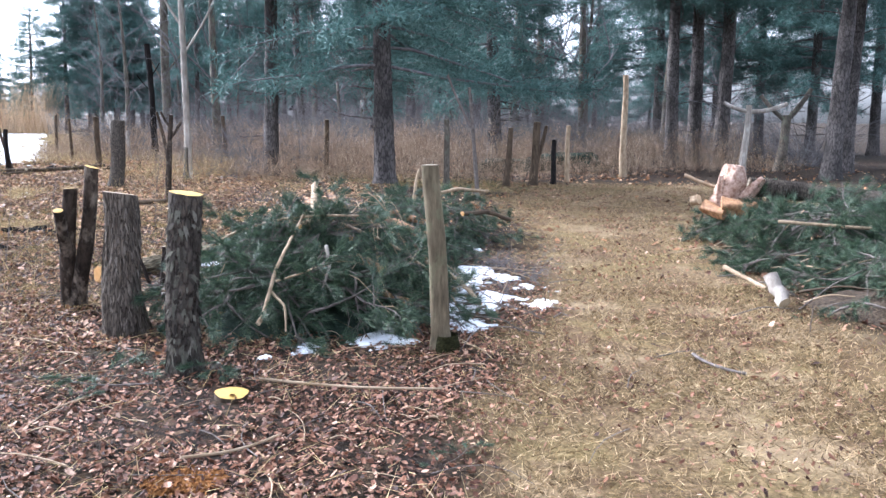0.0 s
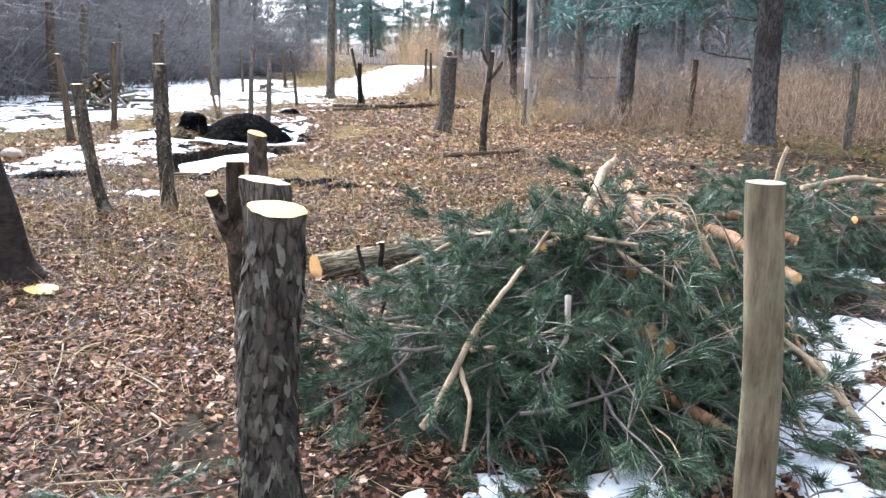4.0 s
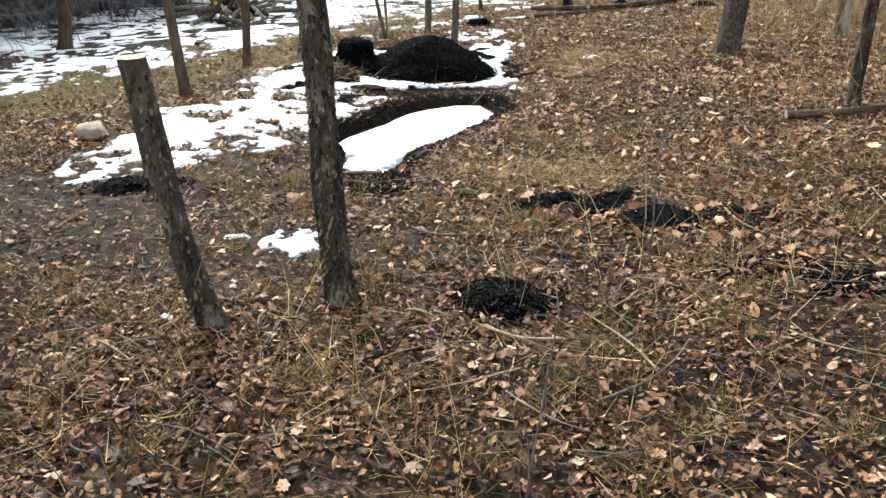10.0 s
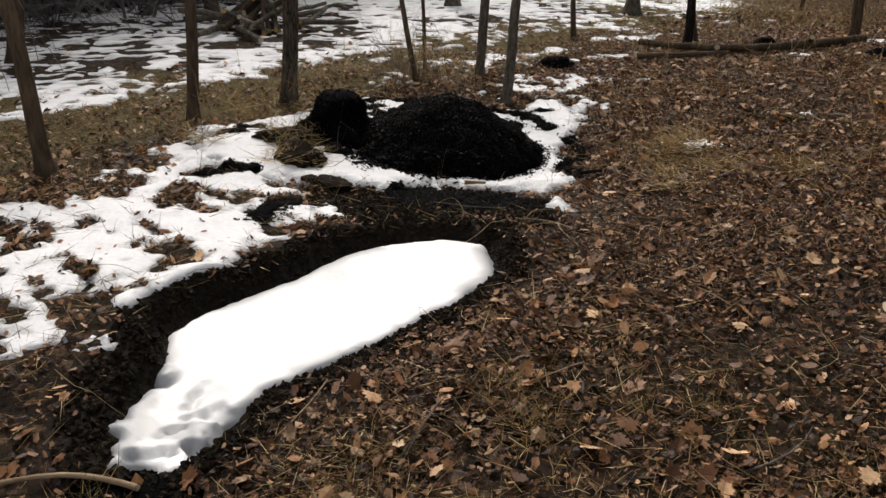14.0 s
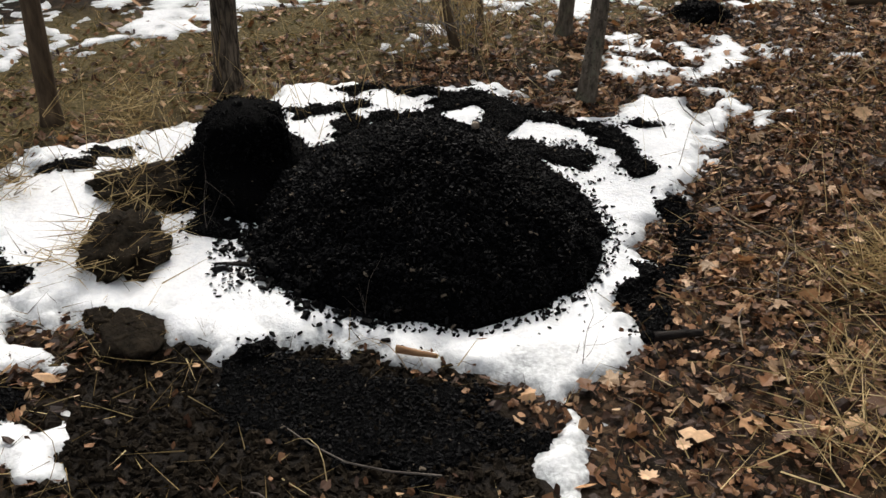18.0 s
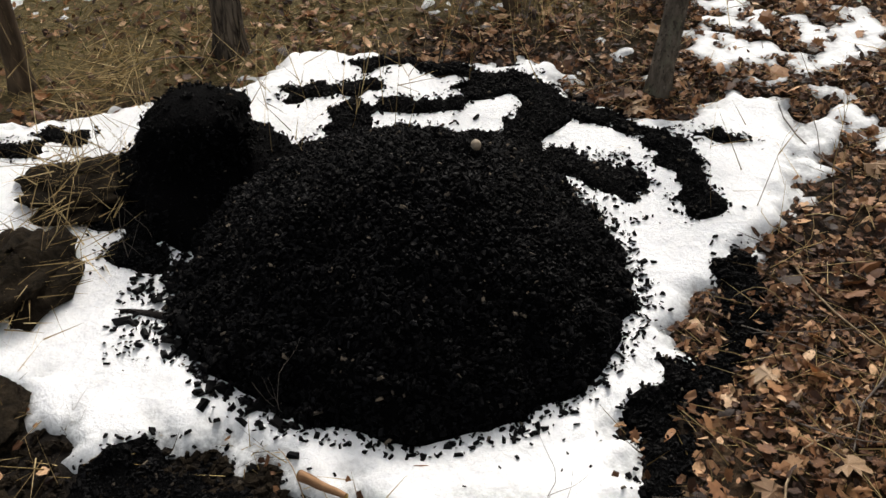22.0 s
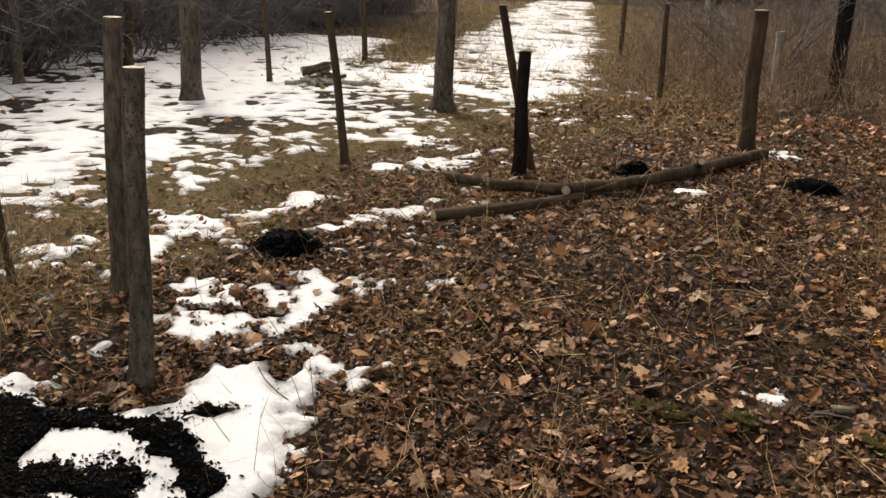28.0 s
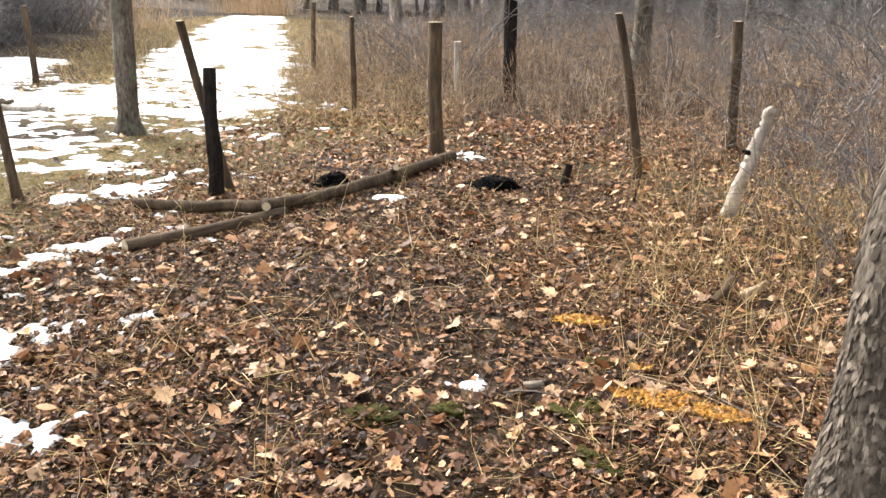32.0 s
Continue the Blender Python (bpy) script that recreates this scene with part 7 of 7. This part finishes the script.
def shed():
    ob = thing("shed", -9.9, 70.0, "dark open-fronted shed with a grey roof", "shed")
    for px in (-3.2, 0, 3.2):
        part("post", block(px - .1, px + .1, -1.9, -1.7, -.1, 2.5), M_SHED_DARK, ob)
    part("back_wall", block(-3.4, 3.4, 1.9, 2.0, -.1, 2.5), M_SHED_DARK, ob)
    part("side_wall", block(-3.5, -3.4, -1.9, 2.0, -.1, 2.5), M_SHED_DARK, ob)
    part("side_wall", block(3.4, 3.5, -1.9, 2.0, -.1, 2.5), M_SHED_DARK, ob)
    r = part("roof", block(-3.9, 3.9, -2.5, 2.5, 0, .08), M_SHED_FAR, ob)
    r.location, r.rotation_euler = (0, 0, 2.75), (radians(9), 0, 0)
    ob.scale = (.75, .75, .75)
    lad = thing("ladder", -8.3, 67.4, "bare aluminium ladder leaning on the shed", "ladder")
    for px in (-.2, .2):
        part("rail", block(px - .03, px + .03, -.02, .02, 0, 3.0), M_LADDER, lad)
    for k in range(9):
        part("rung", block(-.2, .2, -.015, .015, .25 + k * .3, .28 + k * .3, .004), M_LADDER, lad)
    lad.rotation_euler = (radians(-12), 0, 0)


shed()


# ---- litter: leaves, straw, blades, twigs ----
def leaf_shape(kind):
    if kind == 0:
        out = [(0, .04), (.14, .0), (.46, -.02), (.40, .16), (.74, .36), (.56, .46), (.60, .62), (.34, .60), (.33, .86), (.14, .78), (0, 1.04), (-.16, .80), (-.36, .84), (-.33, .58), (-.62, .60), (-.55, .44), (-.72, .33), (-.42, .15), (-.44, .0), (-.13, .0)]
    elif kind == 1:
        out = [(0, 0), (.24, .22), (.34, .52), (.20, .82), (0, 1.0), (-.22, .80), (-.33, .50), (-.22, .2)]
    else:
        out = [(0, 0), (.30, .25), (.18, .42), (.36, .60), (.12, .85), (-.05, 1.0), (-.30, .70), (-.16, .5), (-.34, .3)]
    v = [(x, y - .5, .10 * abs(x) + .12 * (y - .5) ** 2) for x, y in out] + [(0, -.02, -.02)]
    n = len(out)
    return v, [(i, (i + 1) % n, n) for i in range(n)]


def litter(name, x, y, s0, s1, mat, label, seed, tilt=.42, kinds=(0, 1, 2), rise=.018):
    rng = np.random.RandomState(seed)
    so = Soup()
    pick = rng.randint(0, len(kinds), len(x))
    for k, kind in enumerate(kinds):
        m = pick == k
        n = int(m.sum())
        if not n:
            continue
        v, f = leaf_shape(kind)
        fr = turn_frames(n, tilt, rng) * rng.uniform(s0, s1, n)[:, None, None]
        fr[:, :, 0] *= rng.uniform(.45, 1.0, n)[:, None]
        fr[:, :, 2] *= rng.normal(0, 1.7, n)[:, None]
        p = np.stack([x[m], y[m], ground_z(x[m], y[m]) + .006 + rng.uniform(0, rise, n)], -1)
        so.add(*scatter(v, f, fr, p))
    return tagged(part(name, so.mesh(name, False), mat), label, "leaves", kind="stuff")


def open_floor(x, y, rng, lawn_share=.06, moss_share=.6, mud_share=.05):
    """Where leaves lie: thinly on grass and mud, not on snow, ice or the mound."""
    w = np.ones(len(x))
    w = w * (1 - (1 - lawn_share) * lawn(x, y)) * (1 - (1 - moss_share) * moss(x, y)) * (1 - (1 - mud_share) * mud(x, y))
    w = w * (1 - smooth(-.5, .8, np.maximum.reduce([x - 4.5, -11.6 - x, 1.6 - y, y - 23]) + 2.2 * (fbm(x * .7, y * .7, 96) - .5)) * .8)
    w = w * (1 - .6 * smooth(0, .5, ellipse(x, y, -6.8, 8.5, 1.9, 1.9, 30)))
    w = w * np.clip(3.2 * (fbm(x * 1.5, y * 1.5, 95) - .27), .38, 1)
    w = np.where(snow_depth(x, y) > 0.01, .02, w)
    w = np.where(pool(x, y) > -.3, 0, w)
    for c in COAL:
        w = np.where(ellipse(x, y, *c) > .05, w * .12, w)
    w = np.where(ellipse(x, y, -8.30, 12.69, .72, .70, 58) > 0, 0.004, w)
    box = np.flatnonzero((x > -9.9) & (x < -6.8) & (y > 10.6) & (y < 14.3))
    w[box] = np.where(coal_mask(x[box], y[box]) > 0, w[box] * .10, w[box])
    return rng.uniform(0, 1, len(x)) < w


lrng = np.random.RandomState(2000)
x, y = lrng.uniform(-7.5, 2.2, 92000), lrng.uniform(.8, 8.6, 92000)
k = open_floor(x, y, lrng) & (lrng.uniform(0, 1, len(x)) > .85 * smooth(5.4, 6.8, y - .5 * (x + 2.2) + 1.6 * (fbm(x, y, 97) - .5))) & (lrng.uniform(0, 1, len(x)) < .55 + .9 * (fbm(x * 1.7, y * 1.7, 77) - .3))
litter("reddish_leaf_litter", x[k], y[k], .016, .042, M_REDLEAF, "reddish-brown fallen leaves covering the ground", 2001, kinds=(1, 2, 0, 2))
x, y = lrng.uniform(-11.5, -1.5, 74000), lrng.uniform(4.6, 15.5, 74000)
k = open_floor(x, y, lrng) & (lrng.uniform(0, 1, len(x)) < .35 + 1.1 * (fbm(x * 1.7, y * 1.7, 78) - .25))
litter("leaf_litter", x[k], y[k], .018, .052, M_LEAF, "brown and tan fallen leaves covering the ground", 2002, kinds=(1, 2, 0, 2))
x, y = lrng.uniform(-10.5, -3.0, 40000), lrng.uniform(12.8, 23, 40000)
k = open_floor(x, y, lrng, .06, .6) & (lrng.uniform(0, 1, len(x)) < .75)
litter("leaf_litter", x[k], y[k], .018, .060, M_LEAF, "dry tan maple leaves covering the ground", 2003, kinds=(0, 1, 2, 0))
x, y = lrng.uniform(-9.9, -3.6, 12500), lrng.uniform(8.6, 22.0, 12500)
k = open_floor(x, y, lrng, .1, .45, .02) & (lrng.uniform(0, 1, len(x)) < .25 + .9 * (fbm(x * 1.3, y * 1.3, 98) - .3))
litter("large_leaf_litter", x[k], y[k], .045, .092, M_BIGLEAF, "large curled tan maple leaves lying on the litter", 2006, .5, (0, 0, 2, 1), .03)
x, y = lrng.uniform(-7.5, 1.0, 3600), lrng.uniform(1.2, 8.6, 3600)
k = open_floor(x, y, lrng, .1, .4, .1) & (lrng.uniform(0, 1, len(x)) < .45)
litter("large_leaf_litter", x[k], y[k], .035, .062, M_REDLEAF, "large reddish leaves lying on the litter", 2007, .5, (0, 2, 1), .03)
x, y = lrng.uniform(-18, 11, 60000), lrng.uniform(-5, 25, 60000)
k = open_floor(x, y, lrng) & ((x > -2.6) | (y > 19.5) | (x < -10.8) | (y < 1.6)) & ((y > 8.5) | (x < -7.5) | (y < 1.2) | (x > 4.6))
litter("far_leaf_litter", x[k], y[k], .04, .10, M_LEAF, "fallen leaves under the trees", 2004)
x, y = lrng.uniform(1.2, 5, 6000), lrng.uniform(2, 9, 6000)
k = open_floor(x, y, lrng, .05)
litter("leaf_litter", x[k], y[k], .03, .07, M_REDLEAF, "reddish leaves beside the bough heap", 2005)


def crumbs(name, x, y, s0, s1, mat, label, seed):
    """Broken leaf scraps."""
    rng = np.random.RandomState(seed)
    n = len(x)
    fr = turn_frames(n, .55, rng) * rng.uniform(s0, s1, n)[:, None, None]
    fr[:, :, 0] *= rng.uniform(.3, .9, n)[:, None]
    p = np.stack([x, y, ground_z(x, y) + .006 + rng.uniform(0, .016, n)], -1)
    so = Soup()
    so.add(*scatter([(-.5, -.6, 0), (.45, -.5, .1), (.6, .35, 0), (-.1, .7, .12), (-.6, .2, -.05)], [(0, 1, 2), (0, 2, 3), (0, 3, 4)], fr, p))
    return tagged(part(name, so.mesh(name, False), mat), label, "leaves", kind="stuff")


x, y = lrng.uniform(-7, 2.2, 112000), lrng.uniform(.8, 8.5, 112000)
k = open_floor(x, y, lrng, .08) & (lrng.uniform(0, 1, len(x)) > .85 * smooth(5.4, 6.8, y - .5 * (x + 2.2) + 1.6 * (fbm(x, y, 97) - .5)))
crumbs("reddish_leaf_scraps", x[k], y[k], .010, .028, M_REDLEAF, "reddish broken leaf scraps on the ground", 2020)
x, y = lrng.uniform(-10.5, -3, 190000), lrng.uniform(6.0, 21.5, 190000)
k = open_floor(x, y, lrng, .1, .4, .12)
crumbs("leaf_scraps", x[k], y[k], .012, .034, M_SCRAP, "brown broken leaf scraps on the ground", 2021)

x = np.concatenate([lrng.uniform(-9.6, -4.4, 120000), lrng.uniform(-7.2, -2.5, 90000)])
y = np.concatenate([lrng.uniform(12.4, 18.6, 120000), lrng.uniform(5.5, 12.2, 90000)])
k = open_floor(x, y, lrng, .1, .4, .3)
crumbs("leaf_crumbs", x[k], y[k], .007, .022, M_SCRAP, "fine broken leaf crumbs between larger leaves", 2024)


x, y = lrng.uniform(-.5, 6, 42000), lrng.uniform(1.8, 16, 42000)
k = lrng.uniform(0, 1, len(x)) < .5 * lawn(x, y) * np.clip(2.6 * fbm(x * 1.4, y * 1.4, 85) - .85, .04, 1)
crumbs("lawn_leaf_scraps", x[k], y[k], .010, .032, M_REDLEAF, "brown leaf scraps trodden into the grass", 2022)


def blades(name, x, y, l0, l1, width, upright, mat, label, category, seed, rise=.0):
    rng = np.random.RandomState(seed)
    n = len(x)
    d = np.stack([rng.normal(0, 1, n), rng.normal(0, 1, n), np.abs(rng.normal(upright, .25, n))], -1)
    d /= np.linalg.norm(d, axis=1)[:, None]
    b = np.stack([x, y, ground_z(x, y) + .004 + rng.uniform(0, rise + 1e-4, n)], -1)
    s = Soup()
    s.add(*needles(b, d, rng.uniform(l0, l1, n), width, seed))
    return tagged(part(name, s.mesh(name, False), mat), label, category, kind="stuff")


x, y = lrng.uniform(-1.2, 8, 190000), 1.8 + 15.5 * lrng.uniform(0, 1, 190000) ** 1.25
k = lrng.uniform(0, 1, len(x)) < lawn(x, y) * np.clip(2.4 * fbm(x * 2.1, y * 2.1, 86) - .4, .2, 1)
x, y = np.concatenate([x[k], lrng.uniform(-1.0, 3.8, 110000)]), np.concatenate([y[k], 1.2 + 5.6 * lrng.uniform(0, 1, 110000) ** 1.2])
k = (np.arange(len(x)) < int(k.sum())) | (lrng.uniform(0, 1, len(x)) < lawn(x, y) * np.clip(3.0 * fbm(x * 3.1, y * 3.1, 87) - .9, .05, 1))
blades("lawn_grass", x[k], y[k], .025, .075, .0042, .55, M_LAWN, "short tan and olive winter grass", "grass", 2010)
x, y = lrng.uniform(-16, 1, 130000), lrng.uniform(5, 21.5, 130000)
k = (lrng.uniform(0, 1, len(x)) < moss(x, y)) & (snow_depth(x, y) < 0)
px, py = lrng.uniform(-26, -8.5, 90000), lrng.uniform(20.5, 48, 90000)
pd = near_line(px, py, [(-11.5, 21), (-13.2, 24), (-16.5, 31), (-25.5, 50)])
j = (pd < 3.6 + lrng.normal(0, .5, len(px))) & ((snow_depth(px, py) < 0) | (lrng.uniform(0, 1, len(px)) < .06)) & (lrng.uniform(0, 1, len(px)) < 22 / py)
blades("path_grass", px[j], py[j], .08, .30, .009, 1.0, M_STRAW, "tan dead grass beside the snowy path", "grass", 2018)
blades("track_grass", x[k], y[k], .03, .09, .006, .6, M_GREENBLADE, "olive mossy grass of the trodden track", "grass", 2011)
mx, my = lrng.uniform(-8.4, -6.0, 34000), lrng.uniform(9.0, 12.6, 34000)
k = (mud(mx, my) > .3) & (pool(mx, my) < -.02) & (snow_depth(mx, my) < 0)
mp = np.stack([mx[k], my[k], ground_z(mx[k], my[k]) + .004], -1)
tagged(part("mud_crumbs", chips(mp, .019, 2030, .8).mesh("mud_crumbs", False), M_MUDCLOD), "wet dark crumbs of mud around the puddle", "mud", kind="stuff")
x, y = lrng.uniform(-10.8, 1.2, 72000), lrng.uniform(1.9, 18.5, 72000)
k = open_floor(x, y, lrng, .3, .6, .5) & (lrng.uniform(0, 1, len(x)) < 1.9 * fbm(x * 1.3, y * 1.3, 79) - .25)
blades("straw", x[k], y[k], .06, .22, .0036, .16, M_STRAW, "loose dry grass lying in the leaves", "dry grass", 2012, .02)
x, y = lrng.uniform(-8, -1.5, 60000), lrng.uniform(4.5, 12, 60000)
k = open_floor(x, y, lrng, .0, .5, .2) & (lrng.uniform(0, 1, len(x)) < 2.6 * (fbm(x * 1.1, y * 1.1, 91) - .42))
blades("green_grass", x[k], y[k], .04, .11, .0035, .45, M_GREENBLADE, "thin olive grass growing through the leaves", "grass", 2015, .01)
x, y = lrng.uniform(-10.6, -2.5, 130000), lrng.uniform(5.5, 18.5, 130000)
k = open_floor(x, y, lrng, .0, .5, .25) & (lrng.uniform(0, 1, len(x)) < .12 + .9 * fbm(x * 1.4, y * 1.4, 92))
blades("thin_grass", x[k], y[k], .03, .10, .0036, .30, M_THINGRASS, "thin dead grass matted through the leaves", "grass", 2016, .012)
x, y = lrng.uniform(-9.6, -7.2, 9000), lrng.uniform(8.6, 12.4, 9000)
k = (snow_depth(x, y) > 0) & (snow_depth(x, y) < .05) & (pool(x, y) < -.5)
blades("snow_grass", x[k], y[k], .05, .13, .003, .5, M_THINGRASS, "dead grass poking through thin snow", "grass", 2017, .015)
tx, ty = lrng.uniform(-7, -2.4, 240), lrng.uniform(5.8, 11, 240)
far = pool(tx, ty) < -.5
tx, ty = tx[far], ty[far]
gx, gy = np.repeat(tx[:150], 55) + lrng.normal(0, .055, 8250), np.repeat(ty[:150], 55) + lrng.normal(0, .055, 8250)
blades("grass_tufts", gx, gy, .05, .17, .0035, .8, M_GREENBLADE, "small green grass tufts among leaves", "grass", 2013)
cx = np.array([-7.12, -7.15, -7.2, -8.55, -8.62, -8.72, -9.0, -9.1, -9.3, -9.75, -6.6, -7.05, -6.7, -10.0, -6.2, -6.85])
cy = np.array([13.77, 13.6, 13.95, 11.62, 11.5, 11.68, 11.85, 11.75, 11.3, 11.9, 13.4, 13.7, 12.9, 12.0, 13.6, 13.2])
gx, gy = np.repeat(cx, 110) + lrng.normal(0, .085, len(cx) * 110), np.repeat(cy, 110) + lrng.normal(0, .075, len(cx) * 110)
blades("straw_clumps", gx, gy, .10, .26, .0045, .35, M_STRAW, "clumps of yellow dry grass", "dry grass", 2014, .10)


px = np.repeat(np.array([-5.22, -5.02, -5.37, -5.6, -5.16, -5.9]), 420)
py = np.repeat(np.array([9.92, 9.90, 9.98, 9.75, 10.3, 9.8]), 420)
blades("matted_straw", px + lrng.normal(0, .17, len(px)), py + lrng.normal(0, .11, len(px)), .03, .10, .0036, .35, M_STRAW, "matted golden grass among the leaves", "dry grass", 2019, .02)


def twig_litter(name, n, x0, x1, y0, y1, seed, r0=.002, r1=.006, l0=.08, l1=.5):
    rng = np.random.RandomState(seed)
    x, y = rng.uniform(x0, x1, n), rng.uniform(y0, y1, n)
    k = open_floor(x, y, rng, .15, .5, .5)
    s = Soup()
    for px, py in zip(x[k], y[k]):
        a, L, r = rng.uniform(0, 6.28), rng.uniform(l0, l1), rng.uniform(r0, r1)
        t = np.linspace(0, 1, 5)
        bow = rng.normal(0, .10) * L * np.sin(t * 3.14)
        qx = px + L * t * math.cos(a) - bow * math.sin(a)
        qy = py + L * t * math.sin(a) + bow * math.cos(a)
        qz = ground_z(qx, qy) + r + .012 + rng.uniform(0, .03) * np.sin(t * 3.14)
        s.add(*tube(np.stack([qx, qy, qz], -1), np.linspace(r, r * .5, 5), 5))
    return tagged(part(name, s, M_TWIG if seed % 2 else M_STICK), "thin fallen twigs strewn over the leaves", "twigs", kind="stuff")


def straws(name, n, x0, x1, y0, y1, seed):
    """Long bent stalks of dry grass."""
    rng = np.random.RandomState(seed)
    x, y = rng.uniform(x0, x1, n), rng.uniform(y0, y1, n)
    k = open_floor(x, y, rng, .2, .5, .5) & (rng.uniform(0, 1, n) < .3 + 1.6 * (fbm(x * 1.4, y * 1.4, 99) - .35))
    s = Soup()
    for px, py in zip(x[k], y[k]):
        a, L = rng.uniform(0, 6.28), rng.uniform(.12, .38)
        t = np.linspace(0, 1, 6)
        bow = rng.normal(0, .16) * L * np.sin(t * 3.14)
        qx, qy = px + L * t * math.cos(a) - bow * math.sin(a), py + L * t * math.sin(a) + bow * math.cos(a)
        qz = ground_z(qx, qy) + .02 + rng.uniform(0, .06) * np.sin(t * 3.14)
        s.add(*tube(np.stack([qx, qy, qz], -1), np.linspace(.0017, .0008, 6), 3))
    return tagged(part(name, s, M_STRAW), "long bent stalks of dry grass on the leaves", "dry grass", kind="stuff")


straws("bent_straw", 1500, -9.6, -3.4, 8.6, 19, 35)
straws("bent_straw", 450, -6.5, -1.5, 5, 9, 36)
twig_litter("twig_litter", 420, -6, 1.4, 2, 9, 31, .0015, .0045)
twig_litter("twig_litter", 320, -6, 1.4, 2, 9, 32)
twig_litter("twig_litter", 420, -10.5, -3, 7, 17, 33, .0015, .0045)
twig_litter("twig_litter", 320, -10.5, -3, 7, 18, 34, .0015, .004)

# larger leaves that lie apart
lv, lf = leaf_shape(0)
leaf_meshes = []
for k in range(5):
    r = np.random.RandomState(3000 + k)
    w = np.array(lv)
    w[:, 2] = w[:, 2] * r.uniform(-1.2, 2.2) + .10 * np.sin(w[:, 0] * 4 + k) + .06 * r.normal(0, 1, len(w))
    s = Soup()
    s.add(w, lf)
    top = w.copy()
    s.add(np.array([(-.012, -.5, 0), (.012, -.5, 0), (.05 + .03 * k, -.85, .05)]), [(0, 1, 2)])
    me = s.mesh("maple_leaf", False)
    me.materials.append(M_MAPLE)
    leaf_meshes.append(me)
def spill(cx, cy, rx, ry, deg, n, seed):
    rng = np.random.RandomState(seed)
    a, r = rng.uniform(0, 6.283, n), np.sqrt(rng.uniform(0, 1, n)) * .85 + np.abs(rng.normal(0, .14, n))
    c, t = math.cos(radians(deg)), math.sin(radians(deg))
    u, w = r * rx * np.cos(a), r * ry * np.sin(a)
    return cx + u * c - w * t, cy + u * t + w * c


sx, sy = (np.concatenate(q) for q in zip(spill(-6.12, 15.17, .20, .07, -5, 3600, 1), spill(-5.89, 15.12, .10, .05, 0, 1500, 2), spill(-6.48, 15.85, .13, .06, 10, 700, 3), spill(-6.2, 15.45, .05, .03, 0, 90, 4)))
mx, my = spill(-1.02, 3.10, .17, .11, 10, 1800, 5)
crumbs("rusty_moss", mx, my, .006, .02, M_RUST, "rust-coloured dry moss on the leaves", 2025)
crumbs("sawdust", sx, sy, .006, .022, M_SAWDUST, "orange sawdust spilled over the leaves", 2023)
n = 0
while n < 260:
    x, y = lrng.uniform(-9.2, -4.6), lrng.uniform(12.2, 18.0)
    if n < 90:
        x, y = lrng.uniform(-6.5, -2.6), lrng.uniform(6.2, 10.5)
    if pool(np.array([x]), np.array([y]))[0] > -.4 or ellipse(x, y, -8.25, 12.70, .8, .78, 58) > 0:
        continue
    if snow_depth(np.array([x]), np.array([y]))[0] > -.02 and n % 9:
        n += 1
        continue
    ob = new("maple_leaf", leaf_meshes[n % 5])
    sc = lrng.uniform(.035, .055) if n < 90 else lrng.uniform(.05, .09)
    ob.matrix_basis = Matrix.Translation((x, y, gz(x, y) + .022 + float(np.clip(snow_depth(np.array([x]), np.array([y]))[0] * .5, 0, .03)))) @ Euler((lrng.normal(0, .25), lrng.normal(0, .25), lrng.uniform(0, 6.28))).to_matrix().to_4x4() @ Matrix.Scale(sc, 4)
    tagged(ob, "single dry tan maple leaf lying on the litter", "leaf", "scattered maple leaves")
    n += 1

# sticks that stand out
for k, (a, b, r, lab) in enumerate((((-1.0, 4.35), (.0, 4.25), .009, "long thin bare stick on the leaves"), ((-2.05, 4.3), (-1.55, 4.25), .007, "curved bare twig beside a stump"), ((-1.1, 3.3), (-.75, 3.6), .008, "short pale stick on the leaves"),
                                   ((-3.95, 7.75), (-3.85, 8.3), .005, "curved pale stick on the leaves"), ((-4.55, 8.0), (-4.25, 8.05), .008, "pale stick on charcoal"), ((1.55, 4.9), (1.75, 4.55), .012, "pale stick on the lawn"),
                                   ((-6.25, 9.4), (-6.55, 9.1), .010, "grey stick at the puddle's muddy edge"), ((-6.2, 9.2), (-6.4, 9.05), .008, "grey stick in the mud"), ((-4.2, 9.75), (-3.8, 9.4), .005, "thin branch across the charcoal"), ((-5.5, 8.75), (-5.15, 8.8), .007, "short twig on the leaves"))):
    m = ((a[0] + b[0]) / 2, (a[1] + b[1]) / 2)
    log("stick", (*a, gz(*a) + r + .015), (*b, gz(*b) + r + .015), r, r * .7, M_STICK if k % 2 == 0 else M_TWIG, M_CUT_PALE, lab, "stick", bow=.05, seg=8, seed=90 + k)
for k, (x, y, t) in enumerate(((-.15, 4.1, 10), (-.05, 3.3, 50), (1.75, 4.65, 20), (-1.9, 3.9, 80), (.45, 4.8, 0), (-3.3, 5.6, 30), (-4.0, 5.55, 60), (-3.9, 6.1, 100), (.2, 4.55, 70), (-1.78, 4.80, 200), (-1.66, 4.66, 250), (-1.92, 4.95, 170), (-1.40, 4.80, 300))):
    nm, wm = BOUGHS[k % len(BOUGHS)]
    ob = thing("pine_sprig", x, y, "small fallen sprig of green pine needles", "pine sprig", "fallen pine sprigs")
    f = 1.0 if k < 9 else 2.1
    ob.rotation_euler, ob.scale = (0, radians(6), radians(t)), (.32 * f, .32 * f, .22 * f)
    part("needles", nm, M_NEEDLE, ob)
    part("stem", wm, M_TWIG, ob)
